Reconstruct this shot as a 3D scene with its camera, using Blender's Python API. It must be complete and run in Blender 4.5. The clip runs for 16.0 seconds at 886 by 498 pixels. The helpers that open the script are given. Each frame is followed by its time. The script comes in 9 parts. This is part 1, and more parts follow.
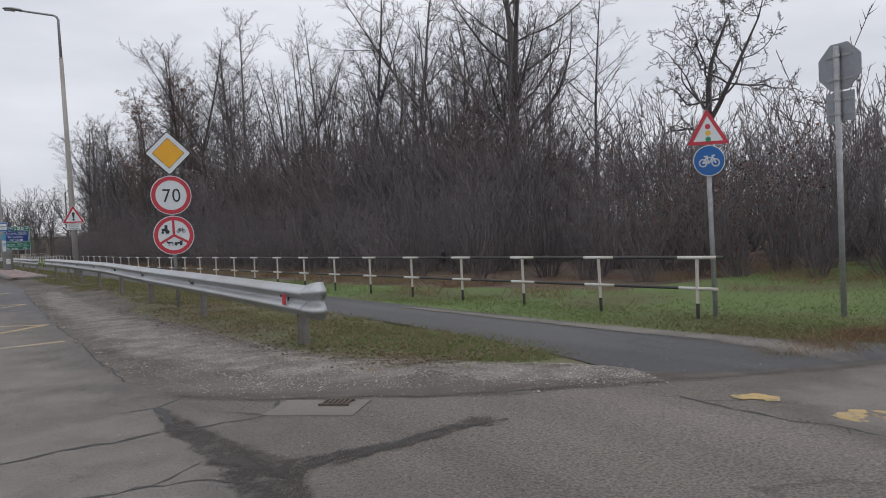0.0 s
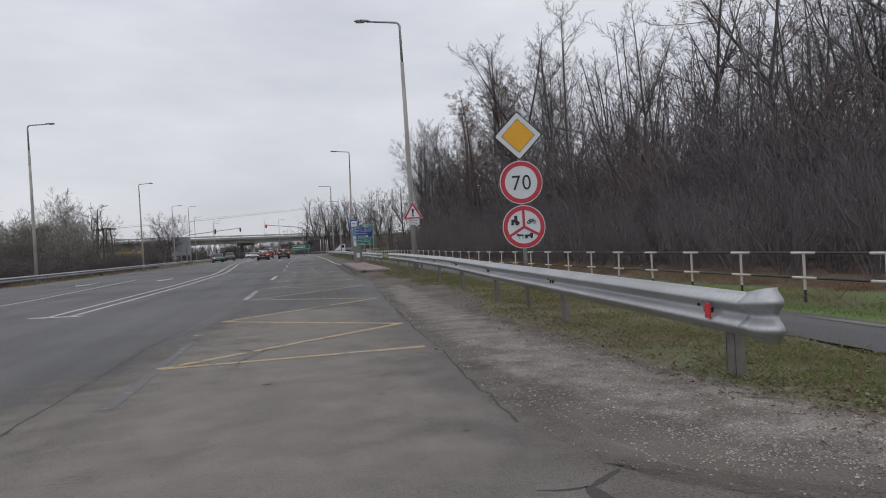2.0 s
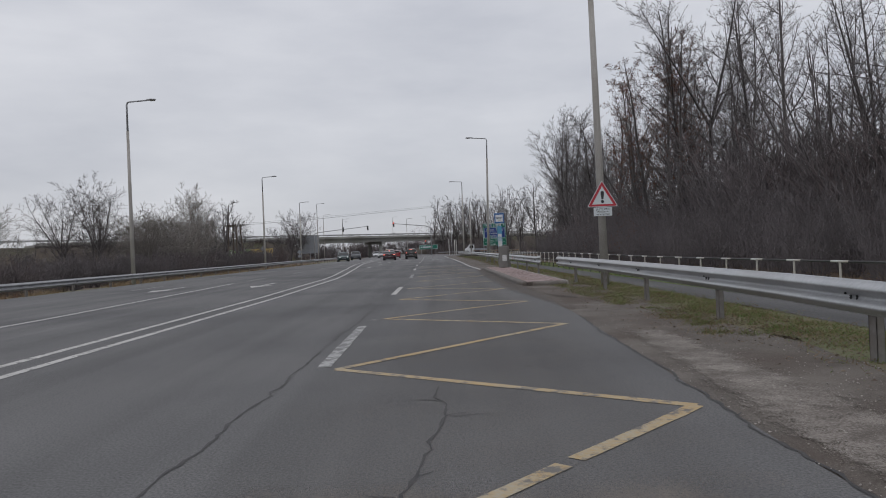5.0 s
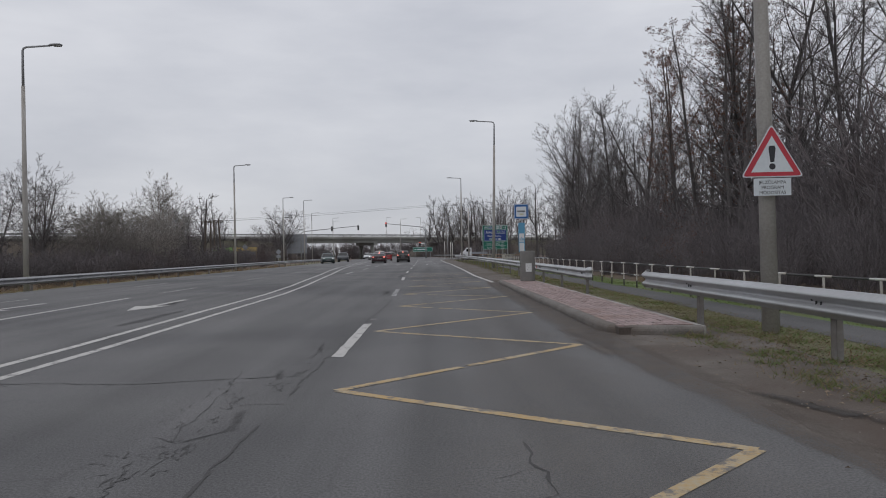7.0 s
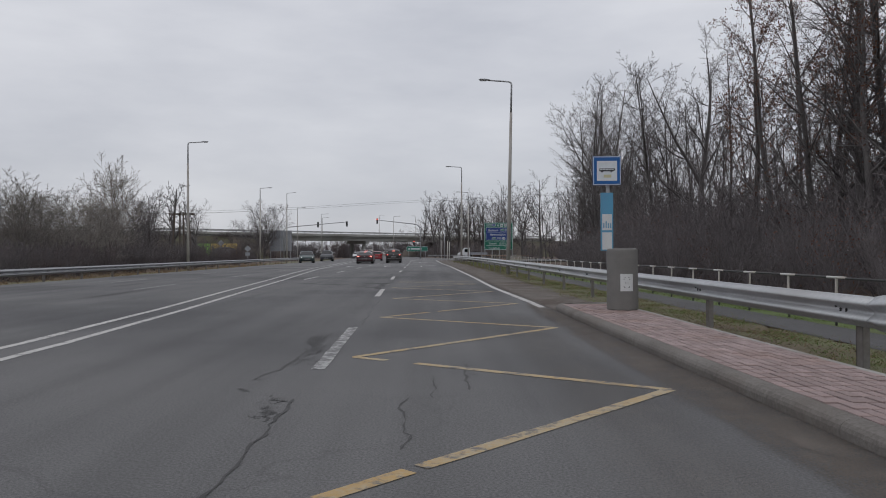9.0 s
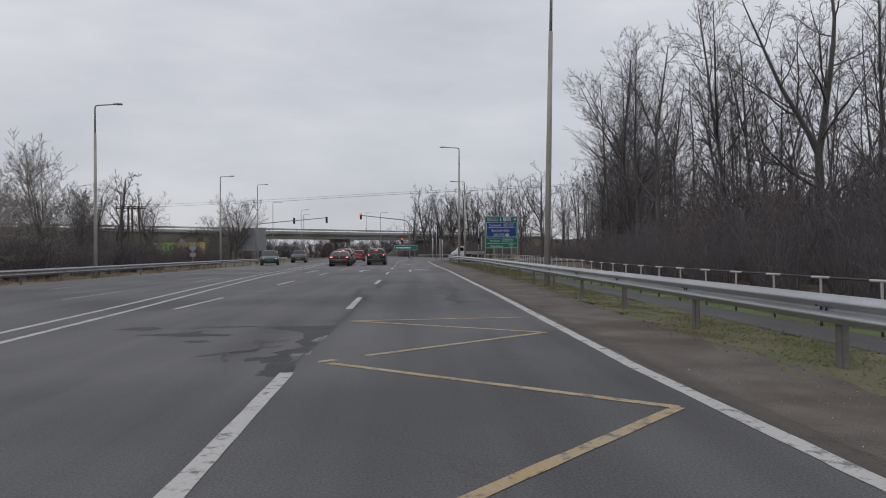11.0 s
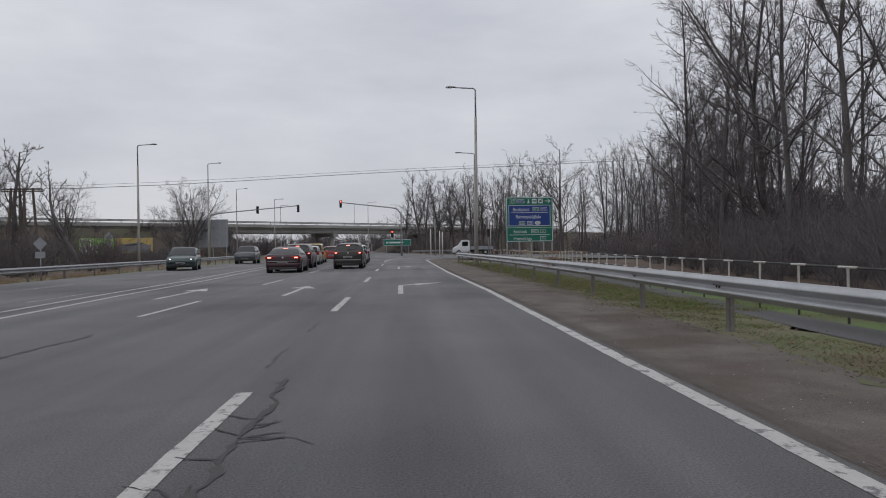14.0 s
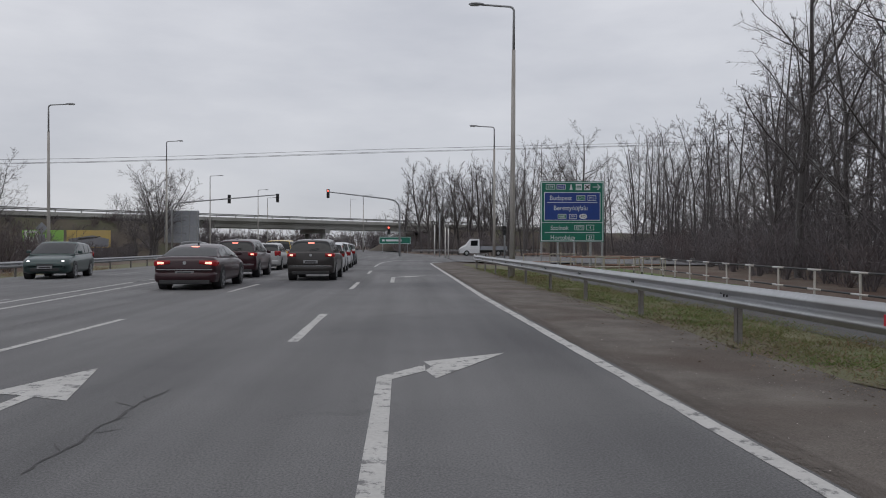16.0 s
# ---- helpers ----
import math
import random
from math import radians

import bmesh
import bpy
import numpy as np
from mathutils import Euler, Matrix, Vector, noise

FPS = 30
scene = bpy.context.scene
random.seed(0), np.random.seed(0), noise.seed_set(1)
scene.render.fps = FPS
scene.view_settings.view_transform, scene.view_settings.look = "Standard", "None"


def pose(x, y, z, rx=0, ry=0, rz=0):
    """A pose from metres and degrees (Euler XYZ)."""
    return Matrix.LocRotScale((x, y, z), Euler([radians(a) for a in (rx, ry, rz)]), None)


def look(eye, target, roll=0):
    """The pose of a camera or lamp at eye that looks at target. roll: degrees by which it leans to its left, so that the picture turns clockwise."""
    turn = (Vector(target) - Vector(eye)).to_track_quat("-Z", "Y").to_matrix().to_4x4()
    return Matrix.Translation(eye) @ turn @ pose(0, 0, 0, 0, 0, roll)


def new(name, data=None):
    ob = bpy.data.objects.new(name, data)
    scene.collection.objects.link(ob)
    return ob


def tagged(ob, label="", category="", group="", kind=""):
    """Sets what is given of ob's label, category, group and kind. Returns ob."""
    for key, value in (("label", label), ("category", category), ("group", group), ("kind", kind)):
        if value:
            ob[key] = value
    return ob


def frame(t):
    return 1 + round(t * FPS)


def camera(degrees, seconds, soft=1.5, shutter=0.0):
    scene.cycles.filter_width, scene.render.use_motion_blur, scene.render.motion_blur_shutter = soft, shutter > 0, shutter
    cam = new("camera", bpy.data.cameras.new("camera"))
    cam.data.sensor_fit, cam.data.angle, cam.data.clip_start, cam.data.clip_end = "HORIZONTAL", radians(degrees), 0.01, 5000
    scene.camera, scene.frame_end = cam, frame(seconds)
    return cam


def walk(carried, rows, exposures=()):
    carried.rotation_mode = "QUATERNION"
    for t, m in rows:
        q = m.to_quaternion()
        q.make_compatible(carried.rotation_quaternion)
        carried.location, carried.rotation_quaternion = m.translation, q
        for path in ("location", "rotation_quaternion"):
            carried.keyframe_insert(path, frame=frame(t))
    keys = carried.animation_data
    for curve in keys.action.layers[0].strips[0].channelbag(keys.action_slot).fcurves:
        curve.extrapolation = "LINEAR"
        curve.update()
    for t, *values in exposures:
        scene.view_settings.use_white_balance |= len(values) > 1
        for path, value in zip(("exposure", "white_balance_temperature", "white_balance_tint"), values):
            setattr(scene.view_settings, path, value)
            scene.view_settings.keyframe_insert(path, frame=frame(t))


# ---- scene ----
cam = camera(62.5, 16.0, soft=1.0)
PATH = [
    (0, (2.519, 1.868, 1.091), (3.641, 3.523, 1.042), -2.9),
    (0.5, (2.569, 2.114, 1.078), (3.608, 3.822, 1.034), -3.1),
    (1, (2.594, 2.546, 1.074), (3.447, 4.354, 1.041), -3.3),
    (1.5, (2.577, 3.154, 1.078), (3.19, 5.057, 1.054), -3.3),
    (2, (2.515, 4.053, 1.08), (2.868, 6.022, 1.063), -3.3),
    (2.5, (2.401, 5.239, 1.062), (2.538, 7.234, 1.051), -3.3),
    (3, (2.304, 6.667, 1.052), (2.339, 8.667, 1.047), -3.1),
    (3.5, (2.223, 8.354, 1.053), (2.234, 10.354, 1.052), -2.8),
    (4, (2.177, 10.125, 1.063), (2.184, 12.125, 1.064), -2.9),
    (6.5, (2.016, 22.426, 1.198), (2.044, 24.426, 1.206), -1.2),
    (7, (2.005, 25.236, 1.194), (2.034, 27.236, 1.204), -1.1),
    (7.5, (1.937, 28.146, 1.199), (1.974, 30.146, 1.209), -0.9),
    (8, (1.895, 31.443, 1.179), (1.938, 33.443, 1.188), -0.7),
    (8.5, (1.944, 35.036, 1.152), (1.985, 37.035, 1.162), -0.7),
    (9, (1.958, 38.598, 1.131), (2.001, 40.597, 1.142), -0.2),
    (11.5, (1.848, 58.348, 1.232), (1.931, 60.347, 1.236), -0.7),
    (12, (1.893, 62.279, 1.255), (1.982, 64.277, 1.252), -1.1),
    (12.5, (1.864, 66.641, 1.254), (1.956, 68.638, 1.248), -1.1),
    (13, (1.827, 71.014, 1.257), (1.916, 73.012, 1.25), -1.1),
    (13.5, (1.745, 75.557, 1.218), (1.834, 77.555, 1.212), -1.0),
    (14, (1.708, 79.613, 1.231), (1.8, 81.611, 1.225), -0.8),
    (14.5, (1.711, 83.825, 1.248), (1.804, 85.823, 1.242), -0.6),
    (15, (1.749, 87.832, 1.297), (1.838, 89.83, 1.29), -0.4),
    (15.5, (1.689, 91.982, 1.304), (1.781, 93.98, 1.298), -0.3),
    (16, (1.648, 96.021, 1.302), (1.743, 98.019, 1.293), 0.1),
]
walk(cam, [(t, look(eye, target, roll)) for t, eye, target, roll in PATH], [(0.0, 0.25), (1.0, 0.22), (2.0, 0.13), (3.0, 0.02), (4.0, -0.04), (16.0, -0.04)])

# ---- sky and light ----
world = bpy.data.worlds.new("overcast_sky")
scene.world = world
world.use_nodes = True
wn, wl = world.node_tree.nodes, world.node_tree.links
wn.clear()
w_out = wn.new("ShaderNodeOutputWorld")
w_bg = wn.new("ShaderNodeBackground")
w_sky = wn.new("ShaderNodeTexSky")
w_sky.sky_type = "NISHITA"
w_sky.sun_disc = False
w_sky.sun_elevation, w_sky.sun_rotation = radians(28), radians(200)
w_dim = wn.new("ShaderNodeMixRGB")
w_dim.blend_type = "MULTIPLY"
w_dim.inputs[0].default_value = 1.0
w_dim.inputs[2].default_value = (0.08, 0.08, 0.08, 1)
wl.new(w_sky.outputs[0], w_dim.inputs[1])
w_co = wn.new("ShaderNodeTexCoord")
w_map = wn.new("ShaderNodeMapping")
w_map.inputs["Scale"].default_value = (1.6, 1.6, 5.5)
wl.new(w_co.outputs["Generated"], w_map.inputs["Vector"])
w_noise = wn.new("ShaderNodeTexNoise")
w_noise.inputs["Scale"].default_value = 1.7
w_noise.inputs["Detail"].default_value = 6
w_noise.inputs["Roughness"].default_value = 0.55
wl.new(w_map.outputs[0], w_noise.inputs["Vector"])
w_ramp = wn.new("ShaderNodeValToRGB")
w_ramp.color_ramp.elements[0].position, w_ramp.color_ramp.elements[0].color = 0.30, (0.53, 0.545, 0.60, 1)
w_ramp.color_ramp.elements[1].position, w_ramp.color_ramp.elements[1].color = 0.70, (0.69, 0.70, 0.745, 1)
wl.new(w_noise.outputs["Fac"], w_ramp.inputs[0])
# overcast skies brighten towards the zenith
w_sep = wn.new("ShaderNodeSeparateXYZ")
wl.new(w_co.outputs["Generated"], w_sep.inputs[0])
w_rise = wn.new("ShaderNodeMapRange")
w_rise.inputs["From Min"].default_value, w_rise.inputs["From Max"].default_value = 0.0, 1.0
w_rise.inputs["To Min"].default_value, w_rise.inputs["To Max"].default_value = 0.94, 1.40
wl.new(w_sep.outputs["Z"], w_rise.inputs["Value"])
w_mul = wn.new("ShaderNodeVectorMath")
w_mul.operation = "SCALE"
wl.new(w_ramp.outputs[0], w_mul.inputs[0])
wl.new(w_rise.outputs[0], w_mul.inputs["Scale"])
w_mix = wn.new("ShaderNodeMixRGB")
w_mix.inputs[0].default_value = 0.93
wl.new(w_dim.outputs[0], w_mix.inputs[1])
wl.new(w_mul.outputs[0], w_mix.inputs[2])
wl.new(w_mix.outputs[0], w_bg.inputs["Color"])
w_bg.inputs["Strength"].default_value = 1.0
wl.new(w_bg.outputs[0], w_out.inputs["Surface"])

sun_data = bpy.data.lights.new("sun", "SUN")
sun_data.energy, sun_data.angle, sun_data.color = 0.35, radians(40), (1.0, 0.97, 0.93)
sun = new("sun", sun_data)
sun.matrix_world = look((0, 0, 60), (10, 34, 0))
scene.view_settings.exposure = 0.0

# ---- materials ----
def mat(name, a, b=None, scale=2.0, fine=45.0, rough=0.8, metal=0.0, bump=0.2, bscale=90.0, c=None, vary=0.0, sharp=0.25, spec=0.5):
    """A surface whose colour goes from a to b with coarse and fine grain; c: a third tone in stains; vary: change of brightness from piece to piece."""
    m = bpy.data.materials.new(name)
    m.use_nodes = True
    n, l = m.node_tree.nodes, m.node_tree.links
    bsdf = n["Principled BSDF"]
    b = b or tuple(v * 0.75 for v in a)
    co = n.new("ShaderNodeTexCoord")
    big = n.new("ShaderNodeTexNoise")
    big.inputs["Scale"].default_value, big.inputs["Detail"].default_value = scale, 5
    small = n.new("ShaderNodeTexNoise")
    small.inputs["Scale"].default_value, small.inputs["Detail"].default_value = fine, 4
    for t in (big, small):
        l.new(co.outputs["Object"], t.inputs["Vector"])
    both = n.new("ShaderNodeMath")
    both.operation = "ADD"
    l.new(big.outputs["Fac"], both.inputs[0])
    l.new(small.outputs["Fac"], both.inputs[1])
    span = n.new("ShaderNodeMapRange")
    span.inputs["From Min"].default_value, span.inputs["From Max"].default_value = 1.0 - sharp, 1.0 + sharp
    l.new(both.outputs[0], span.inputs["Value"])
    mix = n.new("ShaderNodeMixRGB")
    mix.inputs[1].default_value, mix.inputs[2].default_value = (*a, 1), (*b, 1)
    l.new(span.outputs[0], mix.inputs[0])
    last = mix.outputs[0]
    if c:
        st = n.new("ShaderNodeTexNoise")
        st.inputs["Scale"].default_value, st.inputs["Detail"].default_value = scale * 0.37, 6
        l.new(co.outputs["Object"], st.inputs["Vector"])
        sr = n.new("ShaderNodeMapRange")
        sr.inputs["From Min"].default_value, sr.inputs["From Max"].default_value = 0.48, 0.66
        l.new(st.outputs["Fac"], sr.inputs["Value"])
        m3 = n.new("ShaderNodeMixRGB")
        m3.inputs[2].default_value = (*c, 1)
        l.new(sr.outputs[0], m3.inputs[0])
        l.new(last, m3.inputs[1])
        last = m3.outputs[0]
    if vary:
        info = n.new("ShaderNodeObjectInfo")
        vr = n.new("ShaderNodeMapRange")
        vr.inputs["To Min"].default_value, vr.inputs["To Max"].default_value = 1 - vary, 1 + vary
        l.new(info.outputs["Random"], vr.inputs["Value"])
        hs = n.new("ShaderNodeHueSaturation")
        l.new(vr.outputs[0], hs.inputs["Value"])
        l.new(last, hs.inputs["Color"])
        last = hs.outputs[0]
    l.new(last, bsdf.inputs["Base Color"])
    bsdf.inputs["Roughness"].default_value, bsdf.inputs["Metallic"].default_value = rough, metal
    bsdf.inputs["Specular IOR Level"].default_value = spec
    if bump:
        bt = n.new("ShaderNodeTexNoise")
        bt.inputs["Scale"].default_value, bt.inputs["Detail"].default_value = bscale, 3
        l.new(co.outputs["Object"], bt.inputs["Vector"])
        bp = n.new("ShaderNodeBump")
        bp.inputs["Strength"].default_value, bp.inputs["Distance"].default_value = bump, 0.01
        l.new(bt.outputs["Fac"], bp.inputs["Height"])
        l.new(bp.outputs[0], bsdf.inputs["Normal"])
    return m


def glow(name, colour, strength):
    m = bpy.data.materials.new(name)
    m.use_nodes = True
    bsdf = m.node_tree.nodes["Principled BSDF"]
    bsdf.inputs["Base Color"].default_value = (*colour, 1)
    bsdf.inputs["Emission Color"].default_value = (*colour, 1)
    bsdf.inputs["Emission Strength"].default_value = strength
    return m


def asphalt(name, a, b, dark, crack=0.15, grit=0.36):
    """Old road surface: grit, broad tonal patches, lengthwise wheel-track streaks and fine map cracking."""
    m = mat(name, a, b, scale=0.35, fine=110, rough=0.88, bump=0.6, bscale=130, c=dark, sharp=0.38, spec=0.3)
    n, l = m.node_tree.nodes, m.node_tree.links
    bsdf = n["Principled BSDF"]
    src = bsdf.inputs["Base Color"].links[0].from_socket
    co = n.new("ShaderNodeTexCoord")
    streak_map = n.new("ShaderNodeMapping")
    streak_map.inputs["Scale"].default_value = (1.1, 0.035, 1)
    l.new(co.outputs["Object"], streak_map.inputs["Vector"])
    streak = n.new("ShaderNodeTexNoise")
    streak.inputs["Scale"].default_value, streak.inputs["Detail"].default_value = 1.3, 4
    l.new(streak_map.outputs[0], streak.inputs["Vector"])
    sr = n.new("ShaderNodeMapRange")
    sr.inputs["From Min"].default_value, sr.inputs["From Max"].default_value = 0.3, 0.7
    sr.inputs["To Min"].default_value, sr.inputs["To Max"].default_value = 0.80, 1.14
    l.new(streak.outputs["Fac"], sr.inputs["Value"])
    warp = n.new("ShaderNodeTexNoise")
    warp.inputs["Scale"].default_value, warp.inputs["Detail"].default_value = 1.6, 5
    l.new(co.outputs["Object"], warp.inputs["Vector"])
    wadd = n.new("ShaderNodeVectorMath")
    wadd.operation = "MULTIPLY_ADD"
    wadd.inputs[1].default_value = (0.9, 0.9, 0.0)
    l.new(warp.outputs["Color"], wadd.inputs[0])
    l.new(co.outputs["Object"], wadd.inputs[2])
    vor = n.new("ShaderNodeTexVoronoi")
    vor.feature = "DISTANCE_TO_EDGE"
    vor.inputs["Scale"].default_value = 0.42
    l.new(wadd.outputs[0], vor.inputs["Vector"])
    line = n.new("ShaderNodeMapRange")
    line.inputs["From Min"].default_value, line.inputs["From Max"].default_value = 0.003, 0.011
    line.inputs["To Min"].default_value, line.inputs["To Max"].default_value = 1.0, 0.0
    l.new(vor.outputs["Distance"], line.inputs["Value"])
    gate = n.new("ShaderNodeTexNoise")
    gate.inputs["Scale"].default_value = 0.22
    l.new(co.outputs["Object"], gate.inputs["Vector"])
    gr = n.new("ShaderNodeMapRange")
    gr.inputs["From Min"].default_value, gr.inputs["From Max"].default_value = 0.50, 0.62
    gr.inputs["To Max"].default_value = crack
    l.new(gate.outputs["Fac"], gr.inputs["Value"])
    amount = n.new("ShaderNodeMath")
    amount.operation = "MULTIPLY"
    l.new(line.outputs[0], amount.inputs[0])
    l.new(gr.outputs[0], amount.inputs[1])
    stone = n.new("ShaderNodeTexNoise")
    stone.inputs["Scale"].default_value, stone.inputs["Detail"].default_value, stone.inputs["Roughness"].default_value = 62, 4, 0.72
    l.new(co.outputs["Object"], stone.inputs["Vector"])
    speck = n.new("ShaderNodeMapRange")
    speck.inputs["From Min"].default_value, speck.inputs["From Max"].default_value = 0.34, 0.66
    speck.inputs["To Min"].default_value, speck.inputs["To Max"].default_value = 1 - grit, 1 + grit
    l.new(stone.outputs["Fac"], speck.inputs["Value"])
    tone = n.new("ShaderNodeMath")
    tone.operation = "MULTIPLY"
    l.new(sr.outputs[0], tone.inputs[0])
    l.new(speck.outputs[0], tone.inputs[1])
    hs = n.new("ShaderNodeHueSaturation")
    l.new(tone.outputs[0], hs.inputs["Value"])
    l.new(src, hs.inputs["Color"])
    mixc = n.new("ShaderNodeMixRGB")
    mixc.inputs[2].default_value = (0.022, 0.021, 0.021, 1)
    l.new(amount.outputs[0], mixc.inputs[0])
    l.new(hs.outputs[0], mixc.inputs[1])
    l.new(mixc.outputs[0], bsdf.inputs["Base Color"])
    return m


def worn_paint(name, paint, under, keep=0.5, tint=None, grain=6.0):
    """Road paint that has flaked off in spots down to the asphalt."""
    m = mat(name, paint, tint or tuple(v * 0.82 for v in paint), scale=1.1, fine=30, rough=0.75, bump=0.3, bscale=120)
    n, l = m.node_tree.nodes, m.node_tree.links
    bsdf = n["Principled BSDF"]
    src = bsdf.inputs["Base Color"].links[0].from_socket
    co = n.new("ShaderNodeTexCoord")
    w1 = n.new("ShaderNodeTexNoise")
    w1.inputs["Scale"].default_value, w1.inputs["Detail"].default_value, w1.inputs["Roughness"].default_value = grain, 8, 0.72
    l.new(co.outputs["Object"], w1.inputs["Vector"])
    r1 = n.new("ShaderNodeMapRange")
    r1.inputs["From Min"].default_value, r1.inputs["From Max"].default_value = keep, keep + 0.09
    l.new(w1.outputs["Fac"], r1.inputs["Value"])
    mx = n.new("ShaderNodeMixRGB")
    mx.inputs[2].default_value = (*under, 1)
    l.new(r1.outputs[0], mx.inputs[0])
    l.new(src, mx.inputs[1])
    l.new(mx.outputs[0], bsdf.inputs["Base Color"])
    return m


def by_island(m, amount):
    """Lets the brightness differ from one loose piece of a mesh to the next."""
    n, l = m.node_tree.nodes, m.node_tree.links
    bsdf = n["Principled BSDF"]
    src = bsdf.inputs["Base Color"].links[0].from_socket
    geo = n.new("ShaderNodeNewGeometry")
    vr = n.new("ShaderNodeMapRange")
    vr.inputs["To Min"].default_value, vr.inputs["To Max"].default_value = 1 - amount, 1 + amount
    l.new(geo.outputs["Random Per Island"], vr.inputs["Value"])
    hs = n.new("ShaderNodeHueSaturation")
    l.new(vr.outputs[0], hs.inputs["Value"])
    l.new(src, hs.inputs["Color"])
    l.new(hs.outputs[0], bsdf.inputs["Base Color"])
    return m


def stain_mat(name, a, b, most=0.85, scale=7.0, sharp=0.25, fine=60, ramp=(0.74, 1.08)):
    """Dirt or oil on the road: thick in the middle, thinning out in ragged spots towards the rim."""
    m = mat(name, a, b, scale=3, fine=fine, rough=0.85, bump=0.5, bscale=130, sharp=sharp)
    n, l = m.node_tree.nodes, m.node_tree.links
    bsdf, out = n["Principled BSDF"], n["Material Output"]
    at = n.new("ShaderNodeAttribute")
    at.attribute_name = "thick"
    co = n.new("ShaderNodeTexCoord")
    no = n.new("ShaderNodeTexNoise")
    no.inputs["Scale"].default_value, no.inputs["Detail"].default_value, no.inputs["Roughness"].default_value = scale, 8, 0.7
    l.new(co.outputs["Object"], no.inputs["Vector"])
    add = n.new("ShaderNodeMath")
    add.operation = "MULTIPLY_ADD"
    add.inputs[1].default_value = 0.52
    l.new(at.outputs["Fac"], add.inputs[0])
    l.new(no.outputs["Fac"], add.inputs[2])
    rg_ = n.new("ShaderNodeMapRange")
    rg_.inputs["From Min"].default_value, rg_.inputs["From Max"].default_value = ramp
    rg_.inputs["To Max"].default_value = most
    l.new(add.outputs[0], rg_.inputs["Value"])
    grain = n.new("ShaderNodeTexNoise")
    grain.inputs["Scale"].default_value, grain.inputs["Detail"].default_value = 150, 2
    l.new(co.outputs["Object"], grain.inputs["Vector"])
    flat = n.new("ShaderNodeMapRange")
    flat.inputs["From Min"].default_value, flat.inputs["From Max"].default_value = 0.30, 0.70
    l.new(grain.outputs["Fac"], flat.inputs["Value"])
    cover = n.new("ShaderNodeMath")
    cover.operation = "GREATER_THAN"
    l.new(rg_.outputs[0], cover.inputs[0])
    l.new(flat.outputs[0], cover.inputs[1])
    clear = n.new("ShaderNodeBsdfTransparent")
    mx = n.new("ShaderNodeMixShader")
    l.new(cover.outputs[0], mx.inputs[0])
    l.new(clear.outputs[0], mx.inputs[1])
    l.new(bsdf.outputs[0], mx.inputs[2])
    l.new(mx.outputs[0], out.inputs["Surface"])
    return m


M_TAR = stain_mat("oil_stain", (0.034, 0.029, 0.026), (0.062, 0.055, 0.049), 0.85)
M_SMUDGE = stain_mat("road_grime", (0.055, 0.054, 0.054), (0.085, 0.083, 0.082), 0.30, 7.0)
M_BLOT = stain_mat("dark_asphalt_blot", (0.052, 0.051, 0.052), (0.085, 0.083, 0.083), 0.7, 6.0)
M_SILT = stain_mat("brown_silt", (0.100, 0.083, 0.070), (0.140, 0.120, 0.104), 0.8, 2.6, ramp=(0.60, 1.15))
M_ROAD = asphalt("road_asphalt", (0.113, 0.112, 0.114), (0.157, 0.155, 0.154), (0.094, 0.093, 0.096))
# the main road's colour gets lighter towards the signals, up to 1.3 times
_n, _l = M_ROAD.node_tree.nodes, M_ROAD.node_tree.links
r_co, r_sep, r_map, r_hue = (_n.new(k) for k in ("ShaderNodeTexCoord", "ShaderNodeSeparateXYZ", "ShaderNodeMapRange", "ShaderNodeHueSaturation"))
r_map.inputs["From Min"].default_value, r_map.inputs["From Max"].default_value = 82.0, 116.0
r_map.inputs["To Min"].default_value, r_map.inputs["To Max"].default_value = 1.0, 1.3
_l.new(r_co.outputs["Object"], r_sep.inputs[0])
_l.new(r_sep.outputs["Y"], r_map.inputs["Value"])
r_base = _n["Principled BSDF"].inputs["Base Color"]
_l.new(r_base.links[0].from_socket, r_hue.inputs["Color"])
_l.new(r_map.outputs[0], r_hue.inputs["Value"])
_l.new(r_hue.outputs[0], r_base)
M_SIDE = asphalt("side_road_asphalt", (0.138, 0.122, 0.107), (0.178, 0.158, 0.140), (0.115, 0.097, 0.082), 0.35, 0.5)
M_PATH = asphalt("cycle_path_asphalt", (0.090, 0.089, 0.091), (0.124, 0.122, 0.123), (0.080, 0.079, 0.080), 0.2)
M_BITUMEN = mat("bitumen_seal", (0.026, 0.025, 0.025), (0.052, 0.050, 0.049), scale=4, fine=60, rough=0.7)
M_PATCH = mat("dark_asphalt_patch", (0.036, 0.036, 0.038), (0.066, 0.065, 0.066), scale=2.6, fine=38, rough=0.85, bump=0.6, sharp=0.2)
M_PALE_PATCH = mat("bare_patch_concrete", (0.165, 0.165, 0.162), (0.215, 0.213, 0.208), scale=5, fine=45, rough=0.9, bump=0.5)
M_WHITE_LINE = worn_paint("white_road_paint", (0.50, 0.49, 0.47), (0.15, 0.148, 0.148), 0.525)
M_OLD_LINE = worn_paint("faded_white_road_paint", (0.40, 0.40, 0.39), (0.14, 0.138, 0.138), 0.44)
M_YELLOW_LINE = worn_paint("yellow_road_paint", (0.41, 0.27, 0.105), (0.14, 0.132, 0.122), 0.51, (0.37, 0.325, 0.24))
M_YELLOW_BLOCK = worn_paint("thick_yellow_road_paint", (0.46, 0.32, 0.12), (0.15, 0.135, 0.115), 0.50, (0.40, 0.30, 0.16), 9.0)
